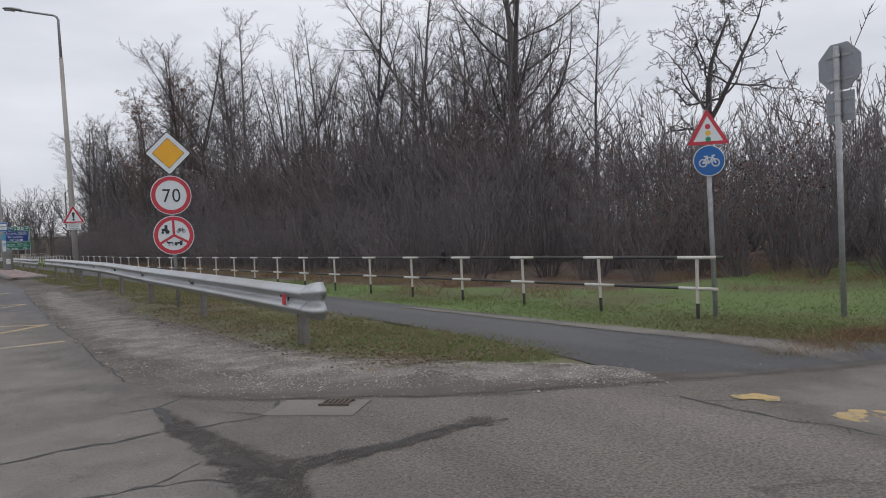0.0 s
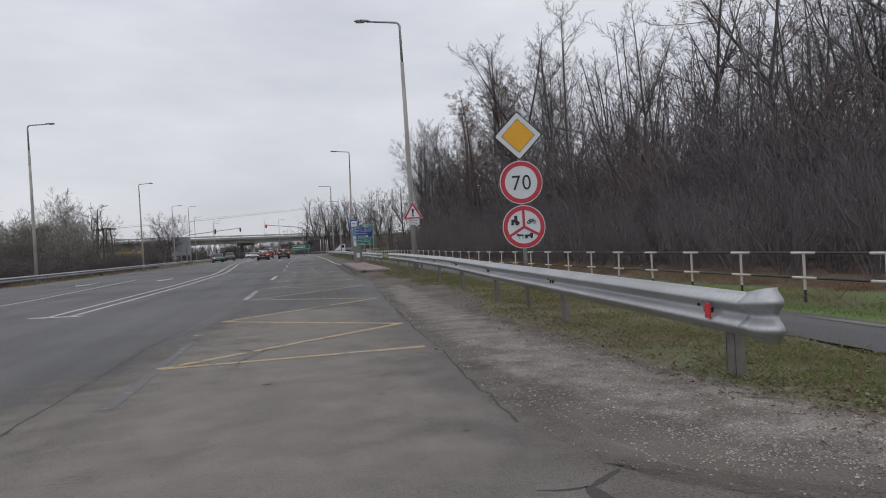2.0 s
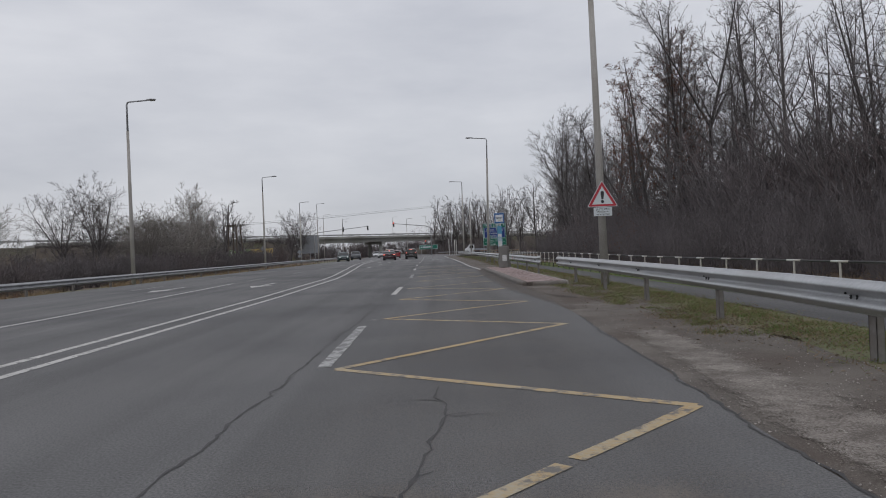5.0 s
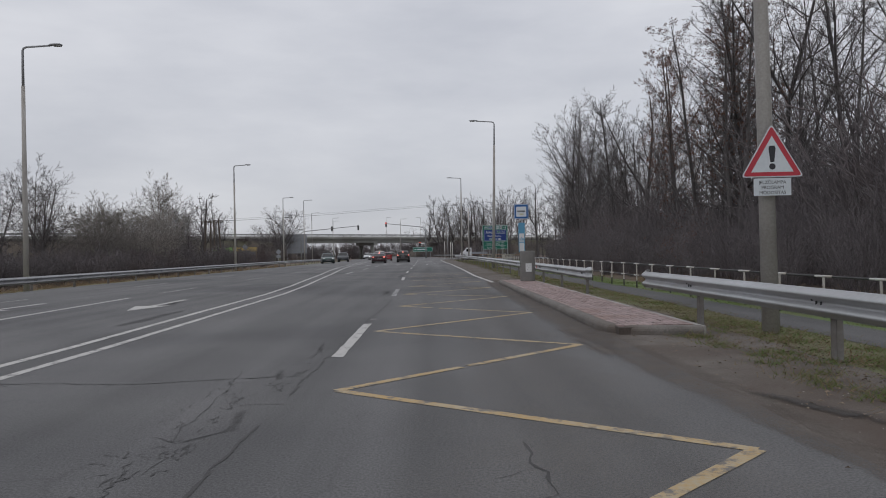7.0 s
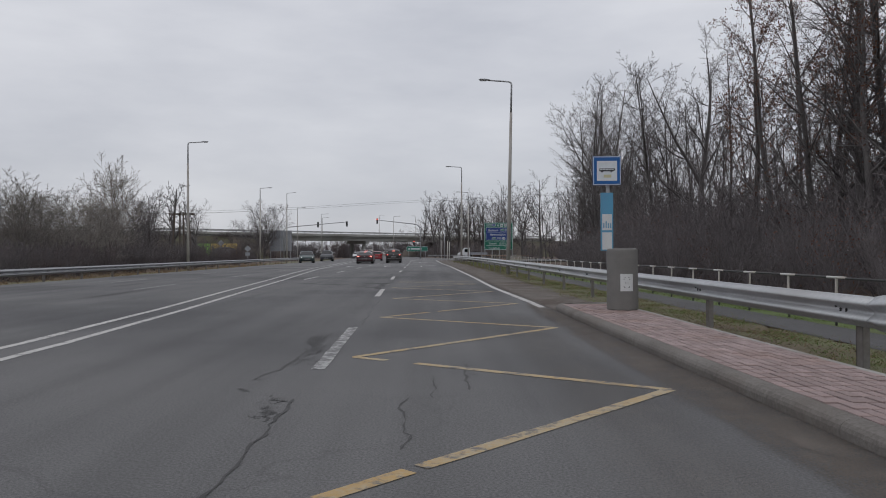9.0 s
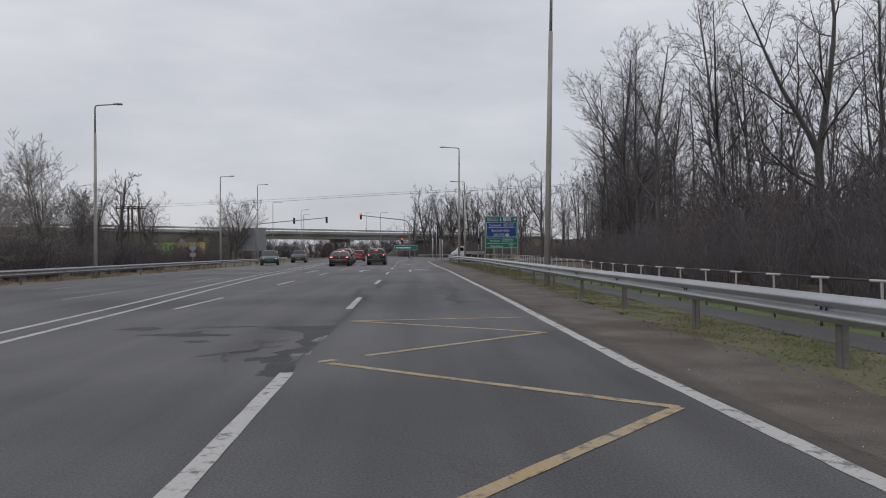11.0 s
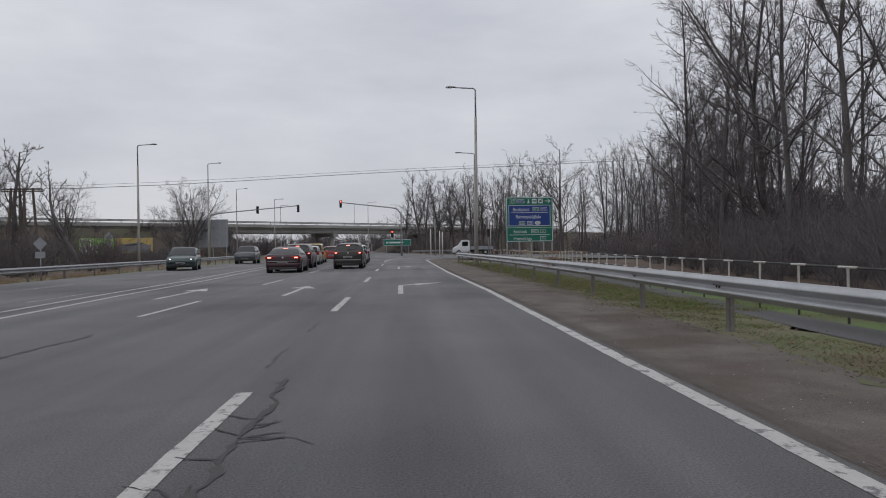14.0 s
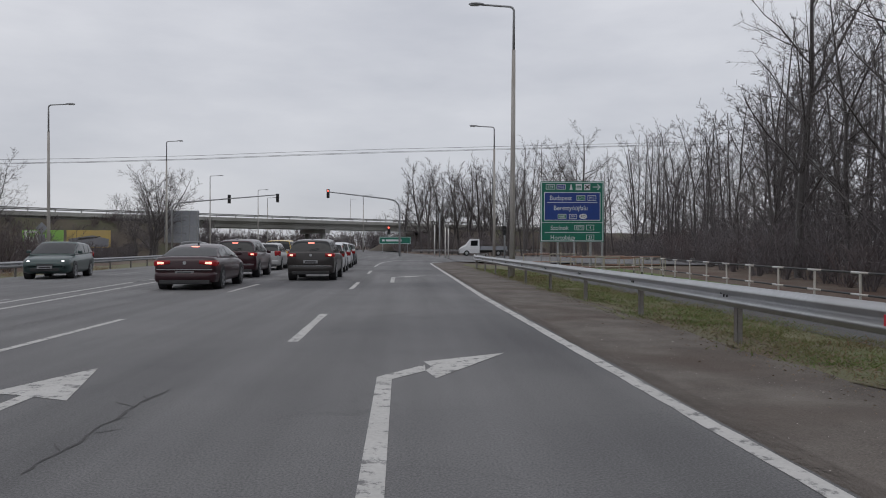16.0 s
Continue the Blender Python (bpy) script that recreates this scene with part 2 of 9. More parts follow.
M_DIRT = mat("packed_dirt", (0.086, 0.072, 0.062), (0.165, 0.146, 0.128), scale=1.3, fine=75, rough=0.95, bump=1.0, bscale=80, c=(0.082, 0.062, 0.050), sharp=0.2)
M_GRIT = stain_mat("gravel_spill", (0.118, 0.100, 0.086), (0.25, 0.224, 0.198), 0.95, 7.0, 0.16, 55, (0.60, 1.05))
M_DUST = stain_mat("pale_road_dust", (0.150, 0.134, 0.118), (0.210, 0.190, 0.170), 1.0, 1.6, 0.25, 60, (0.36, 1.12))
M_FINE_DUST = stain_mat("thin_road_dust", (0.145, 0.134, 0.122), (0.182, 0.168, 0.154), 0.55, 1.2, 0.25, 60, (0.42, 1.45))
M_FAINT_LINE = worn_paint("nearly_gone_white_paint", (0.34, 0.34, 0.335), (0.125, 0.123, 0.124), 0.35)
M_STONE = mat("gravel_stone", (0.20, 0.18, 0.16), (0.34, 0.315, 0.29), scale=3, fine=9, rough=0.9)
by_island(M_STONE, 0.45)
M_TURF = mat("short_turf", (0.090, 0.118, 0.042), (0.175, 0.150, 0.098), scale=1.1, fine=55, rough=0.95, bump=1.0, bscale=40, c=(0.115, 0.088, 0.058), sharp=0.3)
M_LAWN = mat("green_turf", (0.075, 0.140, 0.032), (0.13, 0.165, 0.055), scale=0.8, fine=48, rough=0.95, bump=1.0, bscale=40, c=(0.10, 0.10, 0.045), sharp=0.35)
M_LITTER = mat("leaf_litter", (0.085, 0.062, 0.047), (0.145, 0.112, 0.085), scale=0.9, fine=18, rough=0.95, bump=1.0, bscale=30, c=(0.09, 0.05, 0.036))
M_BANK = mat("overgrown_bank_earth", (0.060, 0.048, 0.038), (0.098, 0.080, 0.062), scale=0.35, fine=4, rough=0.95, bump=1.0, bscale=6, c=(0.072, 0.075, 0.04))
M_BLADE = mat("grass_blade", (0.115, 0.175, 0.045), (0.18, 0.20, 0.08), scale=0.6, fine=6, rough=0.8, bump=0, c=(0.16, 0.14, 0.07))
M_DRY = mat("dry_grass_blade", (0.20, 0.145, 0.085), (0.28, 0.215, 0.135), scale=0.9, fine=6, rough=0.85, bump=0, c=(0.17, 0.09, 0.055))
for m in (M_BLADE, M_DRY):
    n, l = m.node_tree.nodes, m.node_tree.links
    src = n["Principled BSDF"].inputs["Base Color"].links[0].from_socket
    glassy, half = n.new("ShaderNodeBsdfTranslucent"), n.new("ShaderNodeMixShader")
    half.inputs[0].default_value = 0.5
    l.new(src, glassy.inputs["Color"])
    l.new(n["Principled BSDF"].outputs[0], half.inputs[1])
    l.new(glassy.outputs[0], half.inputs[2])
    l.new(half.outputs[0], n["Material Output"].inputs["Surface"])
M_BARK = mat("grey_brown_bark", (0.085, 0.078, 0.077), (0.131, 0.121, 0.119), scale=1.2, fine=14, rough=0.95, bump=0.8, bscale=25, vary=0.22)
M_TWIG = mat("bare_twigs", (0.093, 0.083, 0.083), (0.138, 0.125, 0.127), scale=0.5, fine=3, rough=0.95, bump=0, vary=0.25)
M_BRUSH = mat("brush_twigs", (0.108, 0.096, 0.099), (0.162, 0.145, 0.150), scale=0.35, fine=2, rough=0.95, bump=0, c=(0.124, 0.097, 0.095), vary=0.22)
M_PALE = mat("pale_willow_twigs", (0.172, 0.156, 0.142), (0.245, 0.225, 0.205), scale=0.5, fine=3, rough=0.95, bump=0, vary=0.2)
M_LEAF = mat("withered_leaf", (0.115, 0.048, 0.032), (0.16, 0.075, 0.045), scale=0.7, fine=4, rough=0.9, bump=0, vary=0.2)
M_FALLEN = mat("dead_leaf_litter", (0.145, 0.108, 0.078), (0.225, 0.178, 0.132), scale=5, fine=20, rough=0.95, bump=0)
by_island(M_FALLEN, 0.35)
M_ZINC = mat("galvanised_steel", (0.36, 0.37, 0.38), (0.47, 0.48, 0.49), scale=1.5, fine=22, rough=0.48, metal=0.55, bump=0.08, bscale=40, c=(0.37, 0.37, 0.37), sharp=0.3)
M_ZINC_DULL = mat("weathered_zinc", (0.27, 0.275, 0.285), (0.37, 0.375, 0.385), scale=2, fine=20, rough=0.6, metal=0.35, bump=0.1)
M_POST = mat("dull_stained_post_steel", (0.19, 0.187, 0.182), (0.27, 0.267, 0.262), scale=2, fine=20, rough=0.75, metal=0.1, bump=0.1, c=(0.14, 0.115, 0.095))
M_SIGN_BACK = mat("sign_back_grey", (0.24, 0.255, 0.28), (0.30, 0.315, 0.34), scale=3, fine=20, rough=0.55, metal=0.2, bump=0.05)
M_CONCRETE = mat("pole_concrete", (0.33, 0.315, 0.295), (0.43, 0.412, 0.388), scale=1.1, fine=30, rough=0.9, bump=0.3, c=(0.29, 0.27, 0.245))
M_KERB = mat("kerb_concrete", (0.25, 0.24, 0.225), (0.36, 0.345, 0.325), scale=1.8, fine=35, rough=0.92, bump=0.5, c=(0.20, 0.175, 0.15))
M_KERB_DIRTY = mat("dirty_kerb_concrete", (0.12, 0.108, 0.098), (0.185, 0.17, 0.156), scale=1.8, fine=35, rough=0.92, bump=0.5, c=(0.11, 0.09, 0.076))
M_BIN = mat("bin_concrete", (0.155, 0.15, 0.142), (0.20, 0.193, 0.184), scale=3.5, fine=60, rough=0.9, bump=0.5, bscale=110)
M_BRICK = mat("red_paver", (0.245, 0.185, 0.178), (0.315, 0.245, 0.236), scale=2.5, fine=40, rough=0.9, bump=0.4, vary=0.16, c=(0.25, 0.175, 0.155))
M_BRICK_FAR = mat("red_paver_far", (0.245, 0.185, 0.178), (0.315, 0.245, 0.236), scale=2.5, fine=6, rough=0.9, bump=0.4, c=(0.25, 0.175, 0.155))
by_island(M_BRICK_FAR, 0.16)
M_JOINT = mat("paver_joint_sand", (0.055, 0.044, 0.038), (0.085, 0.07, 0.06), scale=3, fine=40, rough=0.95)
M_BLACK = mat("black_paint", (0.022, 0.022, 0.023), (0.045, 0.043, 0.042), scale=3, fine=25, rough=0.55, bump=0.1)
M_WHITE = mat("white_paint", (0.58, 0.58, 0.56), (0.49, 0.48, 0.46), scale=2.5, fine=25, rough=0.6, bump=0.1, c=(0.47, 0.42, 0.37))
M_SIGN_WHITE = mat("sign_white_sheeting", (0.62, 0.66, 0.69), (0.56, 0.60, 0.63), scale=3, fine=20, rough=0.45, bump=0)
M_SIGN_RED = mat("sign_red_sheeting", (0.50, 0.035, 0.055), (0.42, 0.032, 0.05), scale=3, fine=20, rough=0.45, bump=0)
M_SIGN_BLACK = mat("sign_black_print", (0.018, 0.020, 0.024), (0.03, 0.03, 0.035), rough=0.5, bump=0)
M_SIGN_YELLOW = mat("sign_yellow_sheeting", (0.78, 0.40, 0.02), (0.70, 0.35, 0.02), scale=3, rough=0.45, bump=0)
M_SIGN_BLUE = mat("sign_blue_sheeting", (0.008, 0.11, 0.36), (0.01, 0.095, 0.31), scale=3, rough=0.45, bump=0)
M_SIGN_NAVY = mat("sign_navy_sheeting", (0.010, 0.045, 0.24), (0.012, 0.04, 0.2), scale=2, rough=0.45, bump=0)
M_SIGN_GREEN = mat("sign_green_sheeting", (0.005, 0.15, 0.10), (0.006, 0.125, 0.085), scale=2, rough=0.45, bump=0)
M_SIGN_AMBER = mat("sign_amber_print", (0.75, 0.45, 0.05), (0.7, 0.4, 0.05), rough=0.5, bump=0)
M_SIGN_LEAF = mat("sign_green_print", (0.02, 0.24, 0.11), (0.02, 0.2, 0.1), rough=0.5, bump=0)
M_SKY_BLUE = mat("pale_blue_panel", (0.085, 0.30, 0.47), (0.10, 0.27, 0.42), scale=4, rough=0.5, bump=0)
M_PAPER = mat("paper_notice", (0.62, 0.63, 0.63), (0.55, 0.56, 0.56), scale=6, rough=0.7, bump=0)
M_REFLECT = mat("red_reflector", (0.62, 0.035, 0.05), (0.5, 0.03, 0.04), rough=0.35, bump=0)
M_LAMP_GLASS = mat("lamp_diffuser", (0.45, 0.46, 0.46), (0.38, 0.39, 0.39), rough=0.35, bump=0)
M_WOOD = mat("tarred_wood", (0.075, 0.06, 0.05), (0.115, 0.095, 0.078), scale=2, fine=18, rough=0.9)
M_BRIDGE = mat("bridge_concrete", (0.28, 0.28, 0.262), (0.36, 0.36, 0.338), scale=0.25, fine=3, rough=0.9, c=(0.24, 0.235, 0.215))
M_BRIDGE_DARK = mat("bridge_edge_beam", (0.16, 0.165, 0.16), (0.2, 0.205, 0.2), scale=0.3, fine=4, rough=0.9)
M_TYRE = mat("tyre_rubber", (0.018, 0.018, 0.019), (0.03, 0.03, 0.03), rough=0.85, bump=0.1)
M_RIM = mat("alloy_rim", (0.42, 0.43, 0.44), (0.35, 0.36, 0.37), rough=0.35, metal=0.8, bump=0)
M_GLASS = mat("car_window_glass", (0.010, 0.011, 0.012), (0.016, 0.017, 0.018), scale=1, fine=4, rough=0.04, bump=0, spec=0.36)
M_TRIM = mat("black_plastic_trim", (0.02, 0.02, 0.021), (0.035, 0.035, 0.036), rough=0.6, bump=0.1)
M_PLATE = mat("plate_white", (0.30, 0.30, 0.31), (0.24, 0.24, 0.25), rough=0.5, bump=0)
M_TAIL = glow("lit_brake_lamp", (1.0, 0.26, 0.20), 3.0)
M_TAIL_LIT = glow("lit_red_lens", (0.5, 0.012, 0.016), 0.10)
M_TAIL_LIT.node_tree.nodes["Principled BSDF"].inputs["Base Color"].default_value = (0.17, 0.008, 0.011, 1)
M_TAIL_LIT.node_tree.nodes["Principled BSDF"].inputs["Roughness"].default_value = 0.15
M_TAIL_OFF = mat("red_lamp_lens", (0.30, 0.012, 0.015), (0.24, 0.01, 0.012), rough=0.2, bump=0)
M_HEAD = glow("lit_headlamp", (0.95, 0.97, 1.0), 3.0)
M_RED_LIGHT = glow("lit_red_signal", (1.0, 0.10, 0.07), 3.0)
M_BB_GREEN = mat("poster_green", (0.20, 0.42, 0.08), (0.26, 0.48, 0.12), scale=1, rough=0.6, bump=0)
M_BB_WHITE = mat("poster_white", (0.55, 0.57, 0.52), (0.48, 0.5, 0.46), scale=1, rough=0.6, bump=0)
M_BB_YELLOW = mat("poster_ochre", (0.50, 0.36, 0.10), (0.42, 0.32, 0.14), scale=0.7, rough=0.6, bump=0)
M_BB_GREY = mat("poster_grey_blue", (0.16, 0.17, 0.20), (0.23, 0.23, 0.24), scale=0.8, rough=0.6, bump=0)


def paint(name, colour):
    m = mat(name, colour, tuple(v * 0.9 for v in colour), scale=1.2, fine=9, rough=0.30, bump=0, spec=0.3)
    m.node_tree.nodes["Principled BSDF"].inputs["Coat Weight"].default_value = 0.4
    m.node_tree.nodes["Principled BSDF"].inputs["Coat Roughness"].default_value = 0.05
    return m


# ---- building helpers ----
def H(x):
    """Height of the ground across the road: flat carriageway, falling to the fence and to the verge beyond the oncoming lanes."""
    xs = (-400, -60, -22, -17.5, -13.5, 5.6, 10.2, 14, 60, 400)
    zs = (-1.0, -0.9, -0.55, -0.25, 0.0, 0.0, -0.25, -0.30, -0.3, -0.3)
    return float(np.interp(x, xs, zs))


def mesh_ob(name, bm, material=None, parent=None, smooth=False):
    me = bpy.data.meshes.new(name)
    bmesh.ops.recalc_face_normals(bm, faces=bm.faces)
    bm.to_mesh(me)
    bm.free()
    if smooth:
        for p in me.polygons:
            p.use_smooth = True
    for m in material if isinstance(material, (list, tuple)) else [material]:
        if m:
            me.materials.append(m)
    ob = new(name, me)
    if parent:
        ob.parent = parent
    return ob


def part(name, bm, material, parent, label="", smooth=False):
    ob = mesh_ob(name, bm, material, parent, smooth)
    return tagged(ob, label) if label else ob


def raw(name, verts, faces, material=None, parent=None, smooth=False):
    me = bpy.data.meshes.new(name)
    me.from_pydata(verts, [], faces)
    if smooth:
        me.polygons.foreach_set("use_smooth", [True] * len(me.polygons))
    for m in material if isinstance(material, (list, tuple)) else [material]:
        if m:
            me.materials.append(m)
    ob = new(name, me)
    if parent:
        ob.parent = parent
    return ob


def empty(name, m, label, category, group="", kind=""):
    ob = new(name)
    ob.empty_display_size = 0.2
    ob.matrix_basis = m
    return tagged(ob, label, category, group, kind)


def box(bm, x0, x1, y0, y1, z0, z1, bevel=0.0, mi=0):
    made = bmesh.ops.create_cube(bm, size=1.0, matrix=Matrix.LocRotScale(((x0 + x1) / 2, (y0 + y1) / 2, (z0 + z1) / 2), None, (abs(x1 - x0), abs(y1 - y0), abs(z1 - z0))))
    vs = made["verts"]
    fs = {f for v in vs for f in v.link_faces}
    for f in fs:
        f.material_index = mi
    if bevel:
        bmesh.ops.bevel(bm, geom=list({e for v in vs for e in v.link_edges}), offset=bevel, segments=2, profile=0.7, affect="EDGES", clamp_overlap=True)
    return bm


def tube(bm, pts, radii, sides=10, caps=True, mi=0):
    """A tapered tube through the points."""
    pts = [Vector(p) for p in pts]
    if not isinstance(radii, (list, tuple)):
        radii = [radii] * len(pts)
    rings, side = [], None
    for i, p in enumerate(pts):
        d = (pts[min(i + 1, len(pts) - 1)] - pts[max(i - 1, 0)]).normalized()
        if side is None:
            side = d.orthogonal().normalized()
        side = (side - d * side.dot(d)).normalized()
        up = d.cross(side)
        rings.append([bm.verts.new(p + (side * math.cos(2 * math.pi * k / sides) + up * math.sin(2 * math.pi * k / sides)) * radii[i]) for k in range(sides)])
    for a, b in zip(rings, rings[1:]):
        for k in range(sides):
            bm.faces.new((a[k], a[(k + 1) % sides], b[(k + 1) % sides], b[k])).material_index = mi
    if caps:
        bm.faces.new(rings[0][::-1]).material_index = mi
        bm.faces.new(rings[-1]).material_index = mi
    return bm


def plate(bm, pts, thick, y=0.0, mi=0):
    """A flat outline in x and z, given as points, with its face at y and its back at y + thick."""
    a = [bm.verts.new((px, y, pz)) for px, pz in pts]
    b = [bm.verts.new((px, y + thick, pz)) for px, pz in pts]
    n = len(pts)
    bm.faces.new(a).material_index = mi
    bm.faces.new(b[::-1]).material_index = mi
    for i in range(n):
        bm.faces.new((a[i], b[i], b[(i + 1) % n], a[(i + 1) % n])).material_index = mi
    return bm


def disc_pts(r, n=40, cx=0.0, cz=0.0):
    return [(cx + r * math.cos(2 * math.pi * k / n), cz + r * math.sin(2 * math.pi * k / n)) for k in range(n)]


def ngon_pts(r, n, turn, cx=0.0, cz=0.0, soft=0.0):
    """A regular outline with n corners, each rounded by soft."""
    out = []
    for k in range(n):
        a = 2 * math.pi * k / n + turn
        c = Vector((cx + r * math.cos(a), cz + r * math.sin(a)))
        if not soft:
            out.append(tuple(c))
            continue
        before = Vector((cx + r * math.cos(a - 2 * math.pi / n), cz + r * math.sin(a - 2 * math.pi / n)))
        after = Vector((cx + r * math.cos(a + 2 * math.pi / n), cz + r * math.sin(a + 2 * math.pi / n)))
        p, q = c + (before - c).normalized() * soft, c + (after - c).normalized() * soft
        for s in (0, 0.25, 0.5, 0.75, 1.0):
            out.append(tuple(p * (1 - s) ** 2 + c * 2 * s * (1 - s) + q * s * s))
    return out


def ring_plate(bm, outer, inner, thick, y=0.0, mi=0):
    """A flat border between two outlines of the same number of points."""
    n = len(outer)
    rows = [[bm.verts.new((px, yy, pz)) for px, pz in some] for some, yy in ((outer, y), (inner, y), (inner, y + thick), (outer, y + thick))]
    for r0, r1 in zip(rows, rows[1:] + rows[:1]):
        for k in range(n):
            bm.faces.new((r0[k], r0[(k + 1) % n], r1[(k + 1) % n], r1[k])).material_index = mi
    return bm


def stroke(bm, pts, w, y, thick=0.002, closed=False):
    """A line of width w on a sign's face, through points in x and z."""
    seq = list(pts) + ([pts[0]] if closed else [])
    for (ax, az), (bx, bz) in zip(seq, seq[1:]):
        d = Vector((bx - ax, bz - az))
        if d.length < 1e-6:
            continue
        d = d.normalized() * w / 2
        nx, nz = -d.y, d.x
        plate(bm, [(ax - d.x + nx, az - d.y + nz), (ax - d.x - nx, az - d.y - nz), (bx + d.x - nx, bz + d.y - nz), (bx + d.x + nx, bz + d.y + nz)], thick, y)
    return bm


def lettering(name, text, size, material, parent, x, y, z, align="CENTER", stretch=1.0):
    """Raised letters that face -y, their baseline at z."""
    cu = bpy.data.curves.new(name, "FONT")
    cu.body, cu.size, cu.align_x, cu.extrude = text, size, align, 0.001
    tmp = new(name, cu)
    me = bpy.data.meshes.new_from_object(tmp.evaluated_get(bpy.context.evaluated_depsgraph_get()))
    bpy.data.objects.remove(tmp)
    me.name = name
    me.materials.clear()
    me.materials.append(material)
    ob = new(name, me)
    ob.parent = parent
    ob.matrix_basis = pose(x, y, z, 90, 0, 0) @ Matrix.Diagonal((stretch, 1, 1, 1))
    return ob


def along(points, step):
    """Points on a polyline of (x, y) at even steps, each with its direction."""
    pts, out, rest = [Vector(p) for p in points], [], 0.0
    for a, b in zip(pts, pts[1:]):
        d = b - a
        while rest <= d.length:
            out.append((a + d.normalized() * rest, d.normalized()))
            rest += step
        rest -= d.length
    return out


def sheet(name, lines, zs, material, label, kind="structure", ragged=0.0, dz=0.0, category="", seed=1):
    """A ground surface between lengthwise lines, each a function of y; zs: the rows' y."""
    rng = np.random.default_rng(seed)
    verts, faces = [], []
    n = len(lines)
    for j, y in enumerate(zs):
        wob = rng.normal(0, 1, 2) * ragged
        for i, f in enumerate(lines):
            x = f(y) + (wob[0] if i == 0 else wob[1] if i == n - 1 else 0)
            verts.append((x, y, H(x) + dz))
        if j:
            for i in range(n - 1):
                a = (j - 1) * n + i
                faces.append((a, a + 1, a + n + 1, a + n))
    return tagged(raw(name, verts, faces, material), label, category or name, "", kind)


def poly(points):
    """x as a function of y, through points (x, y)."""
    ys, xs = [p[1] for p in points], [p[0] for p in points]
    return lambda y: float(np.interp(y, ys, xs))


# ---- ground, road and markings ----
edge_x = poly([(3.62, -80), (3.62, 8.4), (3.72, 12), (3.86, 17), (4.12, 22.8), (4.28, 26), (4.42, 31), (4.46, 36), (4.46, 53), (4.48, 56), (4.24, 62), (4.22, 75), (4.1, 90), (4.0, 100), (3.7, 114), (3.42, 146), (3.42, 150), (3.9, 153), (5.5, 155.5), (6, 190), (1, 225), (-4, 260), (-7, 330)])
left_x = poly([(-13.95, -80), (-13.95, 8), (-14.25, 30), (-14.75, 57), (-16.45, 102), (-17.5, 146), (-19.6, 176), (-24, 260), (-27, 330)])

gx = [-1500, -400, -150, -80, -60, -45, -30, -22, -20, -17.5, -15.5, -13.5, -8, -3, 2, 5.6, 8, 10.2, 12, 14, 20, 30, 45, 60, 90, 150, 400, 1500]
gy = [-1500, -300, -100] + list(range(-60, 341, 20)) + [400, 600, 1000, 2500]
verts = [(x, y, H(x) - 0.05) for y in gy for x in gx]
faces = [(j * len(gx) + i, j * len(gx) + i + 1, (j + 1) * len(gx) + i + 1, (j + 1) * len(gx) + i) for j in range(len(gy) - 1) for i in range(len(gx) - 1)]
tagged(raw("ground", verts, faces, M_LITTER), "brown winter ground with leaf litter and dead grass", "ground", "", "structure")

road_lines = [left_x, lambda y: -13.5, lambda y: -9, lambda y: -4, lambda y: 0, edge_x]
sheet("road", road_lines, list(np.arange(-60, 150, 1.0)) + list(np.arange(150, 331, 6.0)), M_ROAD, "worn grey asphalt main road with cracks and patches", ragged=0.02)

# the side road that the camera comes out of
corner = [(3.4, 8.4), (3.62, 8.3), (3.76, 7.66), (3.87, 7.2), (4.15, 6.94), (4.36, 6.64), (4.91, 6.19), (5.54, 5.66), (5.91, 5.49), (6.39, 5.42), (6.84, 5.3), (7.27, 5.13), (7.78, 4.99), (8.3, 4.84), (10, 4.62), (14, 4.5), (60, 4.3)]
rng = np.random.default_rng(12)
side_top = []
for (ax, ay), (bx, by) in zip(corner, corner[1:]):
    n = max(1, int(math.hypot(bx - ax, by - ay) / 0.09)) if bx < 11 else 4
    side_top += [(ax + (bx - ax) * k / n, ay + (by - ay) * k / n + rng.normal(0, 0.018)) for k in range(n)]
side_top.append(corner[-1])
verts, faces = [], []
for i, (x, y) in enumerate(side_top):
    for k in range(7):
        yy = -9 + (y + 9) * k / 6
        verts.append((x, yy, H(x) if x > 5.6 else (-0.003 if x > 3.6 else -0.006)))
    if i:
        for k in range(6):
            a = (i - 1) * 7 + k
            faces.append((a, a + 7, a + 8, a + 1))
tagged(raw("side_road", verts, faces, M_SIDE), "brownish dusty asphalt side road with broken edge", "road", "", "structure")

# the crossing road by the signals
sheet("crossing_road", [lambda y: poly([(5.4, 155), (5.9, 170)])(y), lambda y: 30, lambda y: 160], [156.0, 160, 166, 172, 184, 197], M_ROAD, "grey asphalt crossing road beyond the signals")

